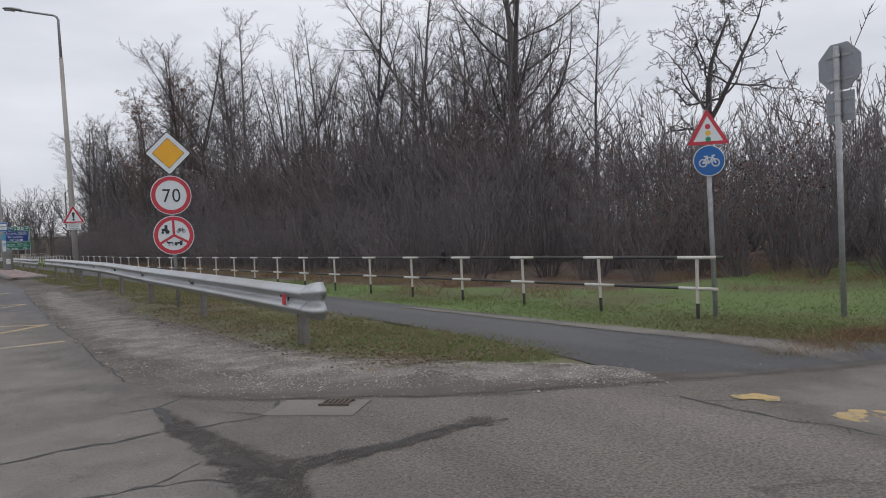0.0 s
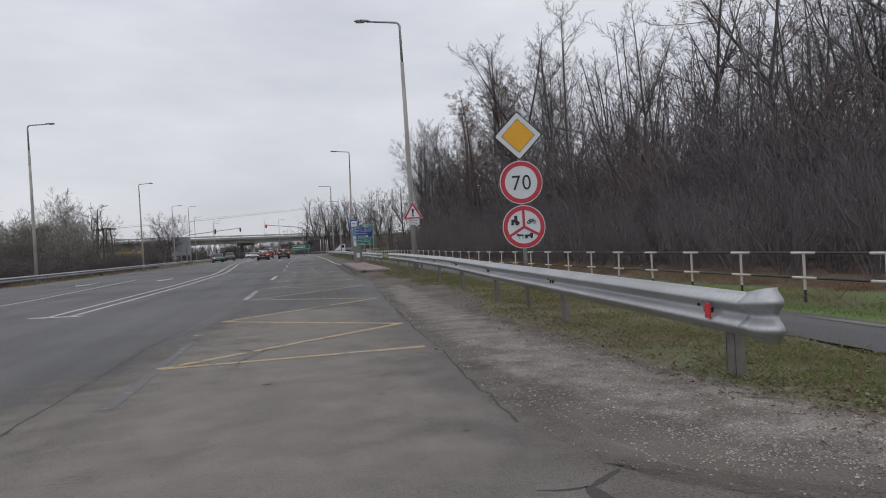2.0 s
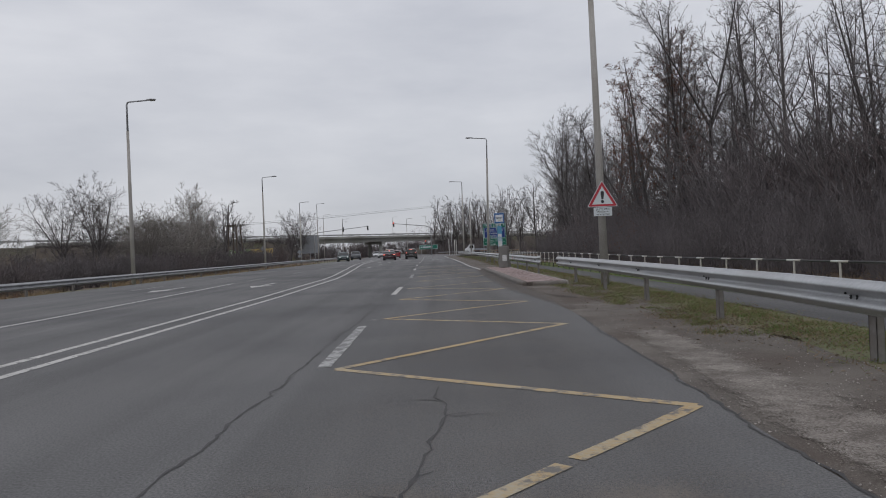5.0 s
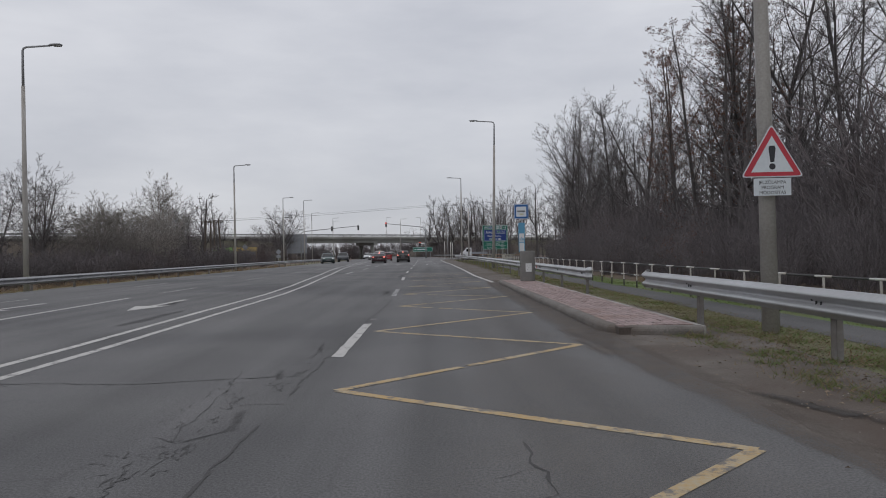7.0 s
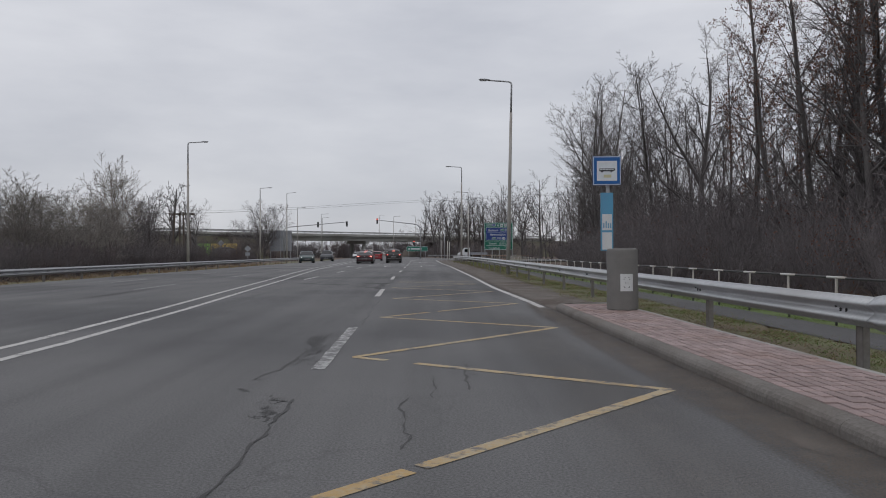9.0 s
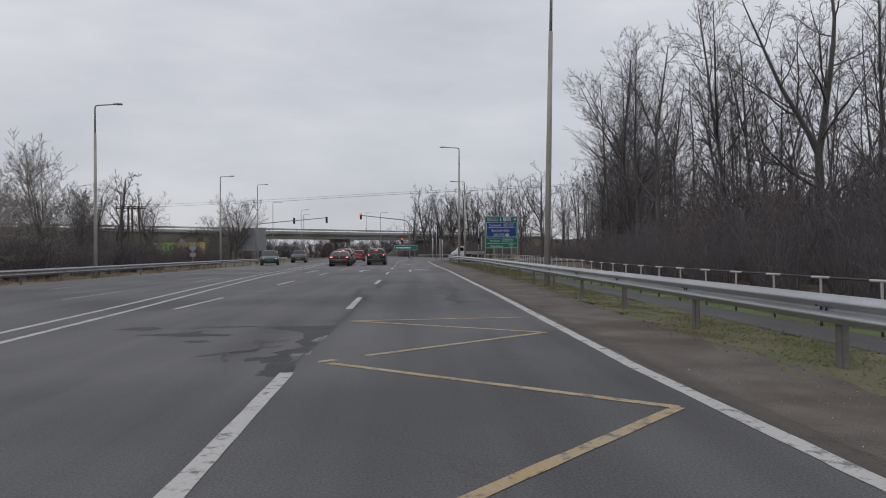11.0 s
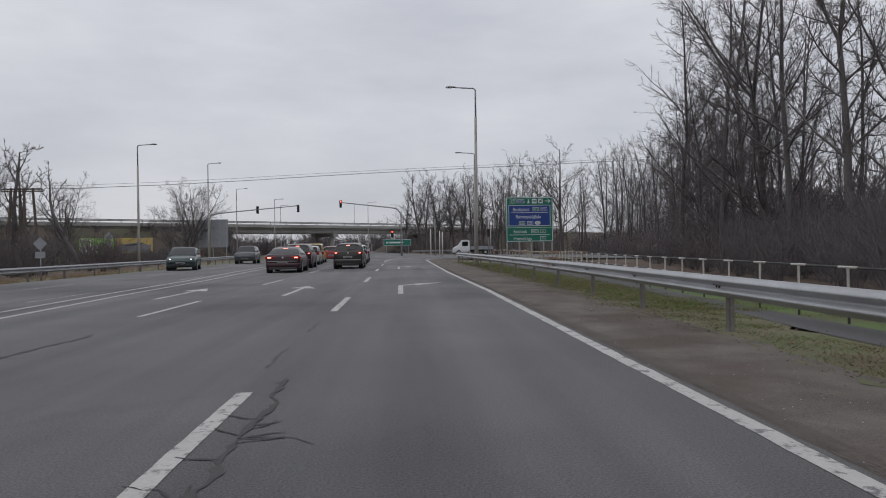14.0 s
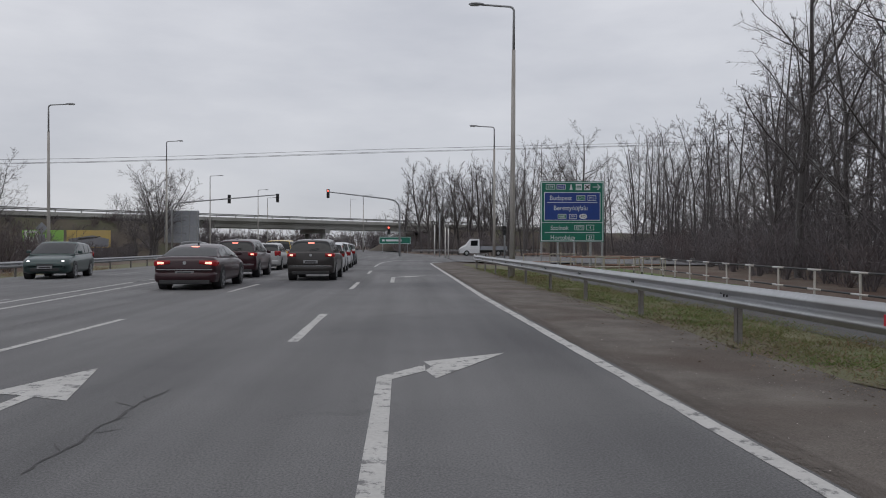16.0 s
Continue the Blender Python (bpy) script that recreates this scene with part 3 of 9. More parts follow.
dirt_out = poly([(5.6, 7.2), (5.2, 9), (5.1, 12), (5.12, 14.8), (5.47, 17.4), (5.9, 22), (6.1, 30), (6.3, 34), (6.4, 36), (6.3, 52), (5.75, 56), (5.75, 66), (5.85, 73), (6.05, 81), (6.1, 100), (5.7, 125), (5.4, 146), (6.5, 153)])
dirt_in = lambda y: edge_x(y) - 0.3
sheet("dirt_shoulder", [dirt_in, lambda y: (dirt_in(y) + dirt_out(y)) / 2, dirt_out], list(np.arange(8.4, 153, 0.5)), M_DIRT, "bare brown dirt shoulder beside the asphalt", ragged=0.06, dz=-0.006, category="shoulder", seed=4)
path_in, path_out = poly([(6.45, 4.2), (6.7, 5.6), (6.9, 6.2), (7.3, 8), (7.52, 14), (7.6, 20), (7.72, 30), (7.7, 50), (7.65, 75), (7.75, 90), (8.7, 100), (9.6, 112), (10.5, 130), (11.5, 200)]), poly([(11.2, 4.2), (10.4, 5.2), (9.75, 6.2), (9.35, 8), (9.25, 50), (9.12, 70), (9.12, 85), (9.25, 95), (10.0, 104), (10.9, 115), (12.2, 130), (13.2, 200)])
verge_out = lambda y: max(7.1, path_in(y) + 0.1)
sheet("grass_verge", [lambda y: dirt_out(y) - 0.15, lambda y: 6.8, verge_out], list(np.arange(5.4, 150, 0.6)), M_TURF, "thin yellow-green grass verge under the guard rail", ragged=0.16, dz=-0.012, category="verge", seed=5)
sheet("cycle_path", [path_in, lambda y: 8.5, path_out], [4.2, 4.8, 5.3, 5.8, 6.4, 7] + list(np.arange(8, 150, 1.0)), M_PATH, "smooth blue-grey asphalt cycle path behind the rail", ragged=0.02, dz=-0.004, category="path", seed=6)
sheet("fence_verge", [path_out, lambda y: 10.2, poly([(16, 4), (12.0, 20), (11.4, 40), (11, 80), (14, 105), (17, 150)])], list(np.arange(4.4, 150, 0.8)), M_LAWN, "green grass strip along the black and white fence", ragged=0.06, dz=-0.016, category="verge", seed=7)
sheet("lawn_corner", [lambda y: 12.0, lambda y: 22, lambda y: 45], list(np.arange(4.2, 13, 0.8)), M_LAWN, "green lawn at the side road corner", ragged=0.3, dz=-0.02, category="verge", seed=8)
sheet("left_verge", [lambda y: left_x(y) - 7.5, lambda y: left_x(y) - 3, lambda y: left_x(y) + 0.02], list(np.arange(-40, 250, 2.0)), M_TURF, "thin dull grass behind the far guard rail", ragged=0.15, dz=-0.02, category="verge", seed=9)

# bare corner beside the side road
rng = np.random.default_rng(11)
verts, faces = [], []
gr_in = [(3.65, 12.3), (3.5, 8.6), (3.6, 7.6), (3.75, 7.0), (4.05, 6.7), (4.75, 6.05), (5.4, 5.45), (6.0, 5.25), (6.6, 5.1), (7.4, 4.9)]
gr_out = [(5.0, 12.5), (5.2, 9.6), (5.1, 8.2), (5.38, 7.6), (5.65, 7.35), (5.98, 7.06), (6.35, 6.6), (6.72, 6.3), (6.95, 5.8), (7.4, 5.15)]
for i, (p, q) in enumerate(zip(gr_in, gr_out)):
    for k in range(5):
        s = k / 4
        verts.append((p[0] * (1 - s) + q[0] * s + rng.normal(0, 0.03), p[1] * (1 - s) + q[1] * s + rng.normal(0, 0.03), 0.0))
    if i:
        for k in range(4):
            a = (i - 1) * 5 + k
            faces.append((a, a + 5, a + 6, a + 1))
verts = [(x, y, H(x) + (0.0015 if 0 < i % 5 < 4 else -0.0075)) for i, (x, y, z) in enumerate(verts)]
tagged(raw("dirt_corner", verts, faces, M_DIRT), "trodden brown dirt at the road corner", "shoulder", "", "structure")


def stones(name, count, place, label, seed, size=(0.008, 0.028)):
    """Loose stones: small lopsided octahedra."""
    rng = np.random.default_rng(seed)
    verts, faces = [], []
    for _ in range(count):
        x, y = place(rng)
        r = rng.uniform(*size) * (1 if rng.random() < 0.93 else 1.7)
        z = H(x) + 0.35 * r
        b = len(verts)
        s = rng.uniform(0.6, 1.2, 6) * r
        a = rng.uniform(0, 3.14)
        c, d = math.cos(a), math.sin(a)
        verts += [(x + c * s[0], y + d * s[0], z), (x - d * s[1], y + c * s[1], z), (x - c * s[2], y - d * s[2], z), (x + d * s[3], y - c * s[3], z), (x, y, z + 0.7 * s[4]), (x, y, z - 0.7 * s[5])]
        for k in range(4):
            faces += [(b + k, b + (k + 1) % 4, b + 4), (b + (k + 1) % 4, b + k, b + 5)]
    return tagged(raw(name, verts, faces, M_STONE), label, "gravel", "", "stuff")


def on_corner(r):
    i, s, k = r.random() * 7.99, r.random(), 0
    k = int(i)
    u = i - k
    p = Vector(gr_in[k]).lerp(Vector(gr_in[k + 1]), u)
    q = Vector(gr_out[k]).lerp(Vector(gr_out[k + 1]), u)
    return p.lerp(q, min(1.0, max(0.12, r.normal(0.70, 0.24))))


def on_shoulder(r):
    y = 8.4 + abs(r.normal(0, 8)) if r.random() < 0.8 else r.uniform(55, 115)
    return edge_x(y) + (dirt_out(y) - edge_x(y)) * r.random(), y


def on_side(r):
    return r.uniform(3.2, 9), r.uniform(3.6, 7.0)


stones("gravel", 16000, on_corner, "loose pale gravel stones on the corner", 3, (0.003, 0.009))
stones("shoulder_stones", 9000, on_shoulder, "scattered small stones on the dirt shoulder", 4, (0.003, 0.009))
stones("road_grit", 500, on_side, "sparse grit on the side road", 5, (0.002, 0.006))


def ribbon(name, pts, width, material, label, z=0.004, ends=None, parent=None, seed=0, wobble=0.0):
    """A painted line along points (x, y)."""
    rng = np.random.default_rng(seed)
    pts = [Vector(p) for p in pts]
    fine = []
    for a, b in zip(pts, pts[1:]):
        n = max(1, int((b - a).length / 0.3))
        fine += [a.lerp(b, k / n) for k in range(n)]
    fine.append(pts[-1])
    verts, faces = [], []
    for i, p in enumerate(fine):
        d = (fine[min(i + 1, len(fine) - 1)] - fine[max(i - 1, 0)]).normalized()
        nrm = Vector((-d.y, d.x)) * (width / 2)
        w = rng.normal(0, wobble, 2)
        verts += [(p.x + nrm.x * (1 + w[0]), p.y + nrm.y * (1 + w[0]), H(p.x) + z), (p.x - nrm.x * (1 + w[1]), p.y - nrm.y * (1 + w[1]), H(p.x) + z)]
        if i:
            a = 2 * i - 2
            faces.append((a, a + 1, a + 3, a + 2))
    ob = raw(name, verts, faces, material, parent)
    return ob if parent else tagged(ob, label, "road marking", "", "structure")


zig = [(3.62, 11.66), (0.97, 11.58), (3.67, 14.09), (1.03, 16.36), (3.80, 19.4), (1.06, 21.6), (3.88, 24.9), (1.14, 26.8), (3.89, 29.5), (1.14, 31.66), (3.85, 34.42), (1.10, 36.5), (3.90, 39.35), (1.25, 41.75),
       (3.95, 44.56), (1.16, 46.57), (3.90, 49.55), (1.14, 51.5), (3.95, 54.8), (1.10, 56.8), (3.85, 59.9), (0.78, 62.45), (3.75, 65.1), (0.72, 67.2), (3.74, 67.56)]
GAPS = {20: [(0.955, 0.985)], 21: [(0.055, 0.16)], 1: [(0.28, 0.31)], 12: [(0.54, 0.57), (0.67, 0.72), (0.83, 0.845)], 13: [(0.226, 0.25)], 14: [(0.76, 0.87)], 17: [(0.3, 0.36)], 3: [(0.6, 0.63)], 9: [(0.42, 0.45)]}
for i, (a, b) in enumerate(zip(zig, zig[1:])):
    cuts = [0.0] + [v for g in GAPS.get(i, ()) for v in g] + [1.0]
    for u0, u1 in zip(cuts[::2], cuts[1::2]):
        if u1 > u0:
            ribbon("zigzag_marking", [(a[0] + (b[0] - a[0]) * u, a[1] + (b[1] - a[1]) * u) for u in (u0, u1)], 0.108, M_YELLOW_LINE, "worn yellow zigzag line of the bus stop", 0.004 + 0.0006 * (i % 2), seed=i, wobble=0.05)

lane_x = poly([(1.0, 0), (0.97, 12), (0.88, 26), (0.87, 36), (0.89, 46), (0.82, 50), (0.55, 62), (0.35, 74), (0.30, 84), (0.18, 97), (0.05, 110), (-0.15, 125), (-0.4, 145)])
for k in range(11):
    y0 = 9.75 + 12 * k + (0.2 if k > 4 else 0)
    ribbon("lane_dash", [(lane_x(y0), y0), (lane_x(y0 + 4), y0 + 4)], 0.09 if k == 0 else 0.14, M_FAINT_LINE if k == 0 else M_OLD_LINE if k in (1, 3) else M_WHITE_LINE, "white dash of the lane line", seed=30 + k, wobble=0.06)
for k in range(5):
    y0 = 70.3 + 11.6 * k
    ribbon("lane_dash", [(-3.36, y0), (-3.36, y0 + 4)], 0.12, M_WHITE_LINE, "white dash of the lane line", seed=50 + k, wobble=0.06)
line_c = [(-2.45, 20.2), (-2.42, 28), (-2.4, 35), (-2.55, 42), (-2.65, 48), (-3.0, 54), (-3.55, 61), (-4.2, 70), (-4.95, 79), (-5.85, 91), (-6.3, 100), (-6.55, 110), (-7.2, 121), (-7.8, 136), (-8, 150)]
line_b = [(x - d, y) for (x, y), d in zip(line_c, (0.5, 0.5, 0.52, 0.55, 0.55, 0.56, 0.6, 0.64, 0.7, 0.72, 0.72, 0.75, 0.75, 0.75, 0.75))]
ribbon("centre_line", line_c, 0.13, M_WHITE_LINE, "double white centre line, nearer stripe", seed=61, wobble=0.05)
ribbon("centre_line", line_b, 0.13, M_WHITE_LINE, "double white centre line, farther stripe", seed=62, wobble=0.05)
ribbon("island_bar", [(-3.35, 20.5), (-2.2, 20.1)], 0.22, M_WHITE_LINE, "white bar that ends the centre line", 0.0055, seed=63)
ribbon("island_bar", [(-4.75, 20.8), (-3.95, 20.6)], 0.22, M_WHITE_LINE, "short white bar beside the centre line", 0.0055, seed=64)
ribbon("oncoming_line", [(-6.15, 14), (-6.2, 22), (-6.3, 30), (-6.8, 40), (-7.2, 47.5)], 0.13, M_WHITE_LINE, "white line between the oncoming lanes", seed=65, wobble=0.05)
for k in range(8):
    ribbon("oncoming_dash", [(-7.25 - 0.02 * k * 6, 50 + 12 * k), (-7.3 - 0.02 * k * 6, 54 + 12 * k)], 0.12, M_OLD_LINE, "faded dash between the oncoming lanes", seed=66 + k)
    ribbon("oncoming_dash", [(-10.4 - 0.02 * k * 6, 44 + 12 * k), (-10.45 - 0.02 * k * 6, 48 + 12 * k)], 0.12, M_OLD_LINE, "faded dash between the oncoming lanes", seed=86 + k)
edge_pts = [(4.33, 53.6), (4.3, 55.5), (4.1, 62), (4.08, 75), (3.98, 86), (3.88, 100), (3.56, 114), (3.3, 145), (3.3, 149.5), (3.55, 151.8), (4.3, 153.6), (5.6, 154.9), (9, 155.8), (20, 156.4)]
ribbon("edge_line", edge_pts, 0.15, M_WHITE_LINE, "solid white edge line beside the shoulder", seed=70, wobble=0.06)
ribbon("turn_line", [(-0.4, 141), (-0.45, 148), (-0.2, 154), (0.6, 159), (2.2, 163)], 0.13, M_WHITE_LINE, "curved white line of the turning lane", seed=71)
rb = np.random.default_rng(41)
for cx, cy, w, h, n in ((6.66, 4.56, 0.15, 0.14, 10), (6.70, 3.92, 0.21, 0.17, 14)):
    # what is left of a painted block: flakes that have run together
    verts, faces = [], []
    for k in range(n):
        ax, ay = cx + rb.uniform(-0.75, 0.75) * w, cy + rb.uniform(-0.75, 0.75) * h
        ring = [(ax + math.cos(a) * rb.uniform(0.04, 0.085), ay + math.sin(a) * rb.uniform(0.03, 0.075)) for a in np.linspace(0, 6.283, 12)[:-1]]
        b = len(verts)
        verts += [(px, py, H(px) + 0.004 + 0.0002 * k) for px, py in ring]
        faces.append(tuple(range(b, b + 11)))
    tagged(raw("yellow_block", verts, faces, M_YELLOW_BLOCK), "worn yellow painted block on the side road", "road marking", "", "structure")


def arrow(name, x, y, straight, label):
    """A lane arrow whose stem starts at (x, y)."""
    if straight:
        out = [[(x - 0.07, y), (x + 0.07, y), (x + 0.07, y + 3.6), (x - 0.07, y + 3.6)], [(x - 0.42, y + 3.6), (x - 0.1, y + 3.5), (x + 0.42, y + 3.25), (x + 0.0, y + 4.9)]]
    else:
        out = [[(x - 0.075, y), (x + 0.075, y), (x + 0.03, y + 4.13), (x - 0.12, y + 4.26)]]
        out.append([(x - 0.12, y + 4.262), (x + 0.03, y + 4.132), (x + 0.37, y + 4.60), (x + 0.37, y + 4.98)])
        out.append([(x + 0.46, y + 4.16), (x + 1.35, y + 5.82), (x + 0.36, y + 5.20), (x + 0.44, y + 4.85), (x + 0.37, y + 4.62)])
    bm = bmesh.new()
    for k, pts in enumerate(out):
        bm.faces.new([bm.verts.new((px, py, 0.004 + 0.0006 * k)) for px, py in pts])
    ob = mesh_ob(name, bm, M_WHITE_LINE)
    return tagged(ob, label, "road marking", "", "structure")


arrow("lane_arrow", 1.46, 99.0, False, "white right-turn arrow on the road")
arrow("lane_arrow", 1.08, 121.8, False, "white right-turn arrow on the road")
arrow("lane_arrow", -1.62, 99.0, True, "white straight-on arrow on the road")
arrow("lane_arrow", -4.75, 98.4, True, "white straight-on arrow on the road")
for ax, ay in ((-5.0, 46), (-8.7, 45.5)):
    bm = bmesh.new()
    for pts in ([(ax - 0.08, ay), (ax + 0.08, ay), (ax + 0.08, ay - 2.4), (ax - 0.08, ay - 2.4)], [(ax - 0.45, ay - 2.4), (ax + 0.45, ay - 2.4), (ax, ay - 4.0)]):
        bm.faces.new([bm.verts.new((px, py, 0.005)) for px, py in pts])
    tagged(mesh_ob("lane_arrow", bm, M_WHITE_LINE), "white arrow in an oncoming lane", "road marking", "", "structure")


for sx, sy in ((0.92, 14.5), (0.98, 26.7), (0.9, 38.6)):
    ribbon("road_stud", [(sx - 0.06, sy), (sx + 0.06, sy)], 0.06, M_WHITE_LINE, "small white stud on the lane line", seed=98)


# cracks and bitumen seals
def crack(pts, width, seed, forks=0.15):
    rng = np.random.default_rng(seed)
    bm = bmesh.new()

    level = [0]

    def run(a, b, w):
        level[0] += 1
        z = 0.0030 + min(0.004, 0.00012 * level[0])
        d = b - a
        n = max(3, int(d.length / 0.09))
        side = Vector((-d.y, d.x)).normalized()
        prev, off = None, 0.0
        for k in range(n + 1):
            off = 0.75 * off + rng.normal(0, 0.018)
            p = a + d * (k / n) + side * off * math.sin(math.pi * min(1, (k + 0.3) / n))
            ww = w * rng.uniform(0.3, 1.5) * (0.5 if k in (0, n) else 1)
            cur = (bm.verts.new((p.x + side.x * ww, p.y + side.y * ww, H(p.x) + z)), bm.verts.new((p.x - side.x * ww, p.y - side.y * ww, H(p.x) + z)))
            if prev:
                bm.faces.new((prev[0], prev[1], cur[1], cur[0]))
            prev = cur
            if w > 0.008 and rng.random() < forks:
                ang = rng.choice([-1, 1]) * rng.uniform(0.5, 1.3)
                dd = Vector((d.x * math.cos(ang) - d.y * math.sin(ang), d.x * math.sin(ang) + d.y * math.cos(ang))).normalized() * rng.uniform(0.1, 0.35)
                run(p, p + dd, w * 0.5)

    pts = [Vector(p) for p in pts]
    for a, b in zip(pts, pts[1:]):
        run(a, b, width)
    return tagged(mesh_ob("road_crack", bm, M_BITUMEN), "dark crack in the asphalt sealed with bitumen", "crack", "", "stuff")


seam = poly([(0.45, 8), (0.5, 13.5), (0.62, 19), (0.74, 27), (0.78, 36), (0.93, 42.5), (0.91, 45), (0.94, 50), (0.82, 56), (0.5, 60), (0.54, 66), (0.47, 68), (0.55, 70), (0.57, 73), (0.3, 76), (0.2, 90), (0.1, 104)])
for k, (y0, y1) in enumerate(((8, 15), (15, 24), (24, 31.5), (31.5, 45.6), (50, 57.2), (58, 66.5), (65.4, 73.4), (87.2, 89.0), (90.4, 92.2))):
    crack([(seam(y), y) for y in np.arange(y0, y1, 1.6)], 0.011 if y0 < 60 else 0.02, 100 + k, 0.02)
network = [
    ([(3.58, 79.06), (3.2, 78.7), (2.98, 78.47), (2.87, 78.31), (2.74, 78.9), (2.56, 78.9), (2.54, 79.55)], 0.026), ([(2.54, 79.55), (2.58, 78.53), (2.79, 78.33), (2.96, 78.3)], 0.024),
    ([(2.75, 78.0), (2.59, 77.6), (2.57, 77.2), (2.47, 77.0), (2.5, 76.7), (2.69, 76.6), (2.88, 76.8), (3.0, 76.8), (3.2, 76.74), (3.39, 77.1)], 0.024), ([(2.93, 78.14), (3.1, 77.86), (3.06, 77.27), (2.88, 76.8)], 0.028),
    ([(3.17, 77.8), (3.13, 77.26), (2.99, 76.8)], 0.022), ([(2.6, 76.6), (2.58, 76.2), (2.59, 75.88), (2.55, 75.6), (2.55, 75.24)], 0.022), ([(2.55, 75.24), (2.77, 75.24), (3.0, 75.3), (3.14, 75.47), (3.4, 75.57)], 0.018),
    ([(1.4, 77.0), (1.77, 76.94), (2.15, 77.04), (2.28, 77.26), (2.53, 77.1)], 0.014), ([(2.05, 76.0), (1.98, 75.74), (1.94, 75.48), (1.94, 75.14)], 0.03), ([(1.94, 75.14), (2.3, 75.15), (2.56, 75.2)], 0.012),
    ([(1.66, 79.95), (1.76, 79.46), (2.3, 79.6), (2.54, 79.55)], 0.012), ([(2.57, 79.68), (3.03, 80.1), (3.5, 80.4)], 0.016), ([(3.03, 80.1), (3.44, 81.3)], 0.016), ([(0.4, 82), (0.53, 80.2), (0.55, 79), (0.5, 78.7)], 0.03),
    ([(0.1, 78.8), (0.03, 78.1), (0.08, 77), (0.1, 76.3), (0.14, 75.7), (0.14, 75.3), (0.2, 74)], 0.035), ([(0.35, 75.5), (0.65, 75.6), (0.93, 75.6)], 0.012), ([(0.86, 75.15), (1.23, 75.27)], 0.012), ([(0.56, 80.15), (1.47, 80.4)], 0.012), ([(2.85, 76.67), (2.92, 76.24)], 0.02),
    ([(2.86, 74.84), (2.83, 74.14), (2.8, 73.5), (2.82, 72.94), (2.81, 72.59), (2.83, 72.27), (3.01, 72.08), (3.23, 72.02)], 0.024), ([(2.6, 74.18), (2.73, 73.98), (2.65, 73.37), (2.64, 72.85), (2.63, 72.46), (2.7, 72.13), (2.83, 71.8), (2.84, 71.56)], 0.026),
    ([(2.84, 71.56), (2.85, 71.34), (2.77, 71.14), (2.73, 71.21)], 0.03), ([(2.85, 71.34), (2.92, 71.26), (2.83, 71.07), (2.73, 71.02), (2.64, 70.8), (2.62, 70.61)], 0.026), ([(2.85, 71.03), (3.04, 70.96)], 0.012), ([(2.75, 73.9), (2.72, 73.2), (2.74, 72.6)], 0.03),
    ([(1.42, 75.1), (1.94, 75.09), (2.32, 74.8)], 0.01), ([(0.38, 74.94), (0.48, 74.54), (0.52, 73.7), (0.55, 73.28), (0.52, 72.92)], 0.024), ([(0.36, 74.38), (0.52, 73.29)], 0.02), ([(1.92, 74.37), (2.02, 74.1), (2.02, 73.77)], 0.022), ([(2.41, 72.53), (2.63, 72.46)], 0.01),
    ([(2.88, 74.71), (3.45, 74.9)], 0.012), ([(-3.0, 66.2), (-0.8, 66.35), (0.53, 66.44)], 0.012), ([(-0.36, 64.34), (-0.12, 63.92), (-0.21, 63.43), (-0.46, 63.23)], 0.014), ([(0.1, 27.8), (0.14, 27.3), (0.2, 26.95), (0.19, 26.5)], 0.007), ([(0.24, 27.3), (0.2, 26.9)], 0.006),
    ([(0.12, 28.9), (0.42, 28.2), (0.49, 28.6)], 0.005), ([(0.11, 30.14), (0.34, 29.95), (0.57, 30.26)], 0.009), ([(0.0, 32.9), (0.23, 30.7), (0.3, 30)], 0.006), ([(-2.3, 30.0), (-1.8, 30.1), (-1.9, 31.0)], 0.009)]
for k, (pts, w) in enumerate(network):
    crack(pts, w * (2.0 if w > 0.02 else 1.4) * (0.55 if pts[0][1] < 40 else 1.0), 300 + k, 0.10 if w > 0.02 else 0.03)
crack([(-4.5, 32.6), (-2.5, 32.4), (-0.8, 32.2), (0.7, 32.5)], 0.010, 125)
crack([(1.9, 17.2), (1.95, 18.2), (2.1, 19.4), (2.05, 20.5)], 0.009, 126, 0.15)
crack([(1.6, 12.6), (1.9, 12.4), (2.1, 12.9), (1.8, 11.9), (1.75, 11.3)], 0.009, 127, 0.25)
crack([(1.3, 13.2), (2.5, 13.3)], 0.007, 128)
crack([(0.39, 45.2), (0.47, 45.6), (0.52, 46.0), (0.55, 46.6), (0.56, 47.2)], 0.016, 139, 0.15)
crack([(1.81, 44.3), (1.8, 43.6), (1.8, 43.2), (1.84, 43.0), (1.8, 42.8)], 0.008, 140)
crack([(-0.55, 100.27), (-0.53, 100.72), (-0.56, 101.29), (-0.55, 102.06), (-0.5, 102.71)], 0.013, 160, 0.12)
crack([(2.02, 45.2), (2.03, 44.65), (2.0, 44.3)], 0.008, 141)
crack([(0.26, 66.98), (0.38, 67.1), (0.47, 67.15), (0.58, 67.17)], 0.02, 142, 0.1)
crack([(2.56, 68.49), (2.82, 68.6), (3.02, 68.62), (3.27, 68.59)], 0.014, 143)
for k, (x, y) in enumerate(((1.1, 67.4), (1.23, 68.4), (1.2, 69.95), (1.23, 70.96), (0.92, 68.92), (1.95, 73.9))):
    crack([(x - 0.02, y - 0.22), (x + 0.02, y + 0.05), (x, y + 0.25)], 0.016, 150 + k, 0.1)
crack([(2.3, 44.6), (2.35, 46.0)], 0.010, 129)
crack([(2.55, 29.8), (2.6, 28.8)], 0.010, 130, 0.3)
crack([(0.6, 6.1), (1.6, 6.25), (2.68, 6.29), (2.95, 6.33), (3.22, 6.28), (3.51, 6.33), (3.86, 6.27), (4.1, 6.26), (4.32, 6.6)], 0.014, 131)
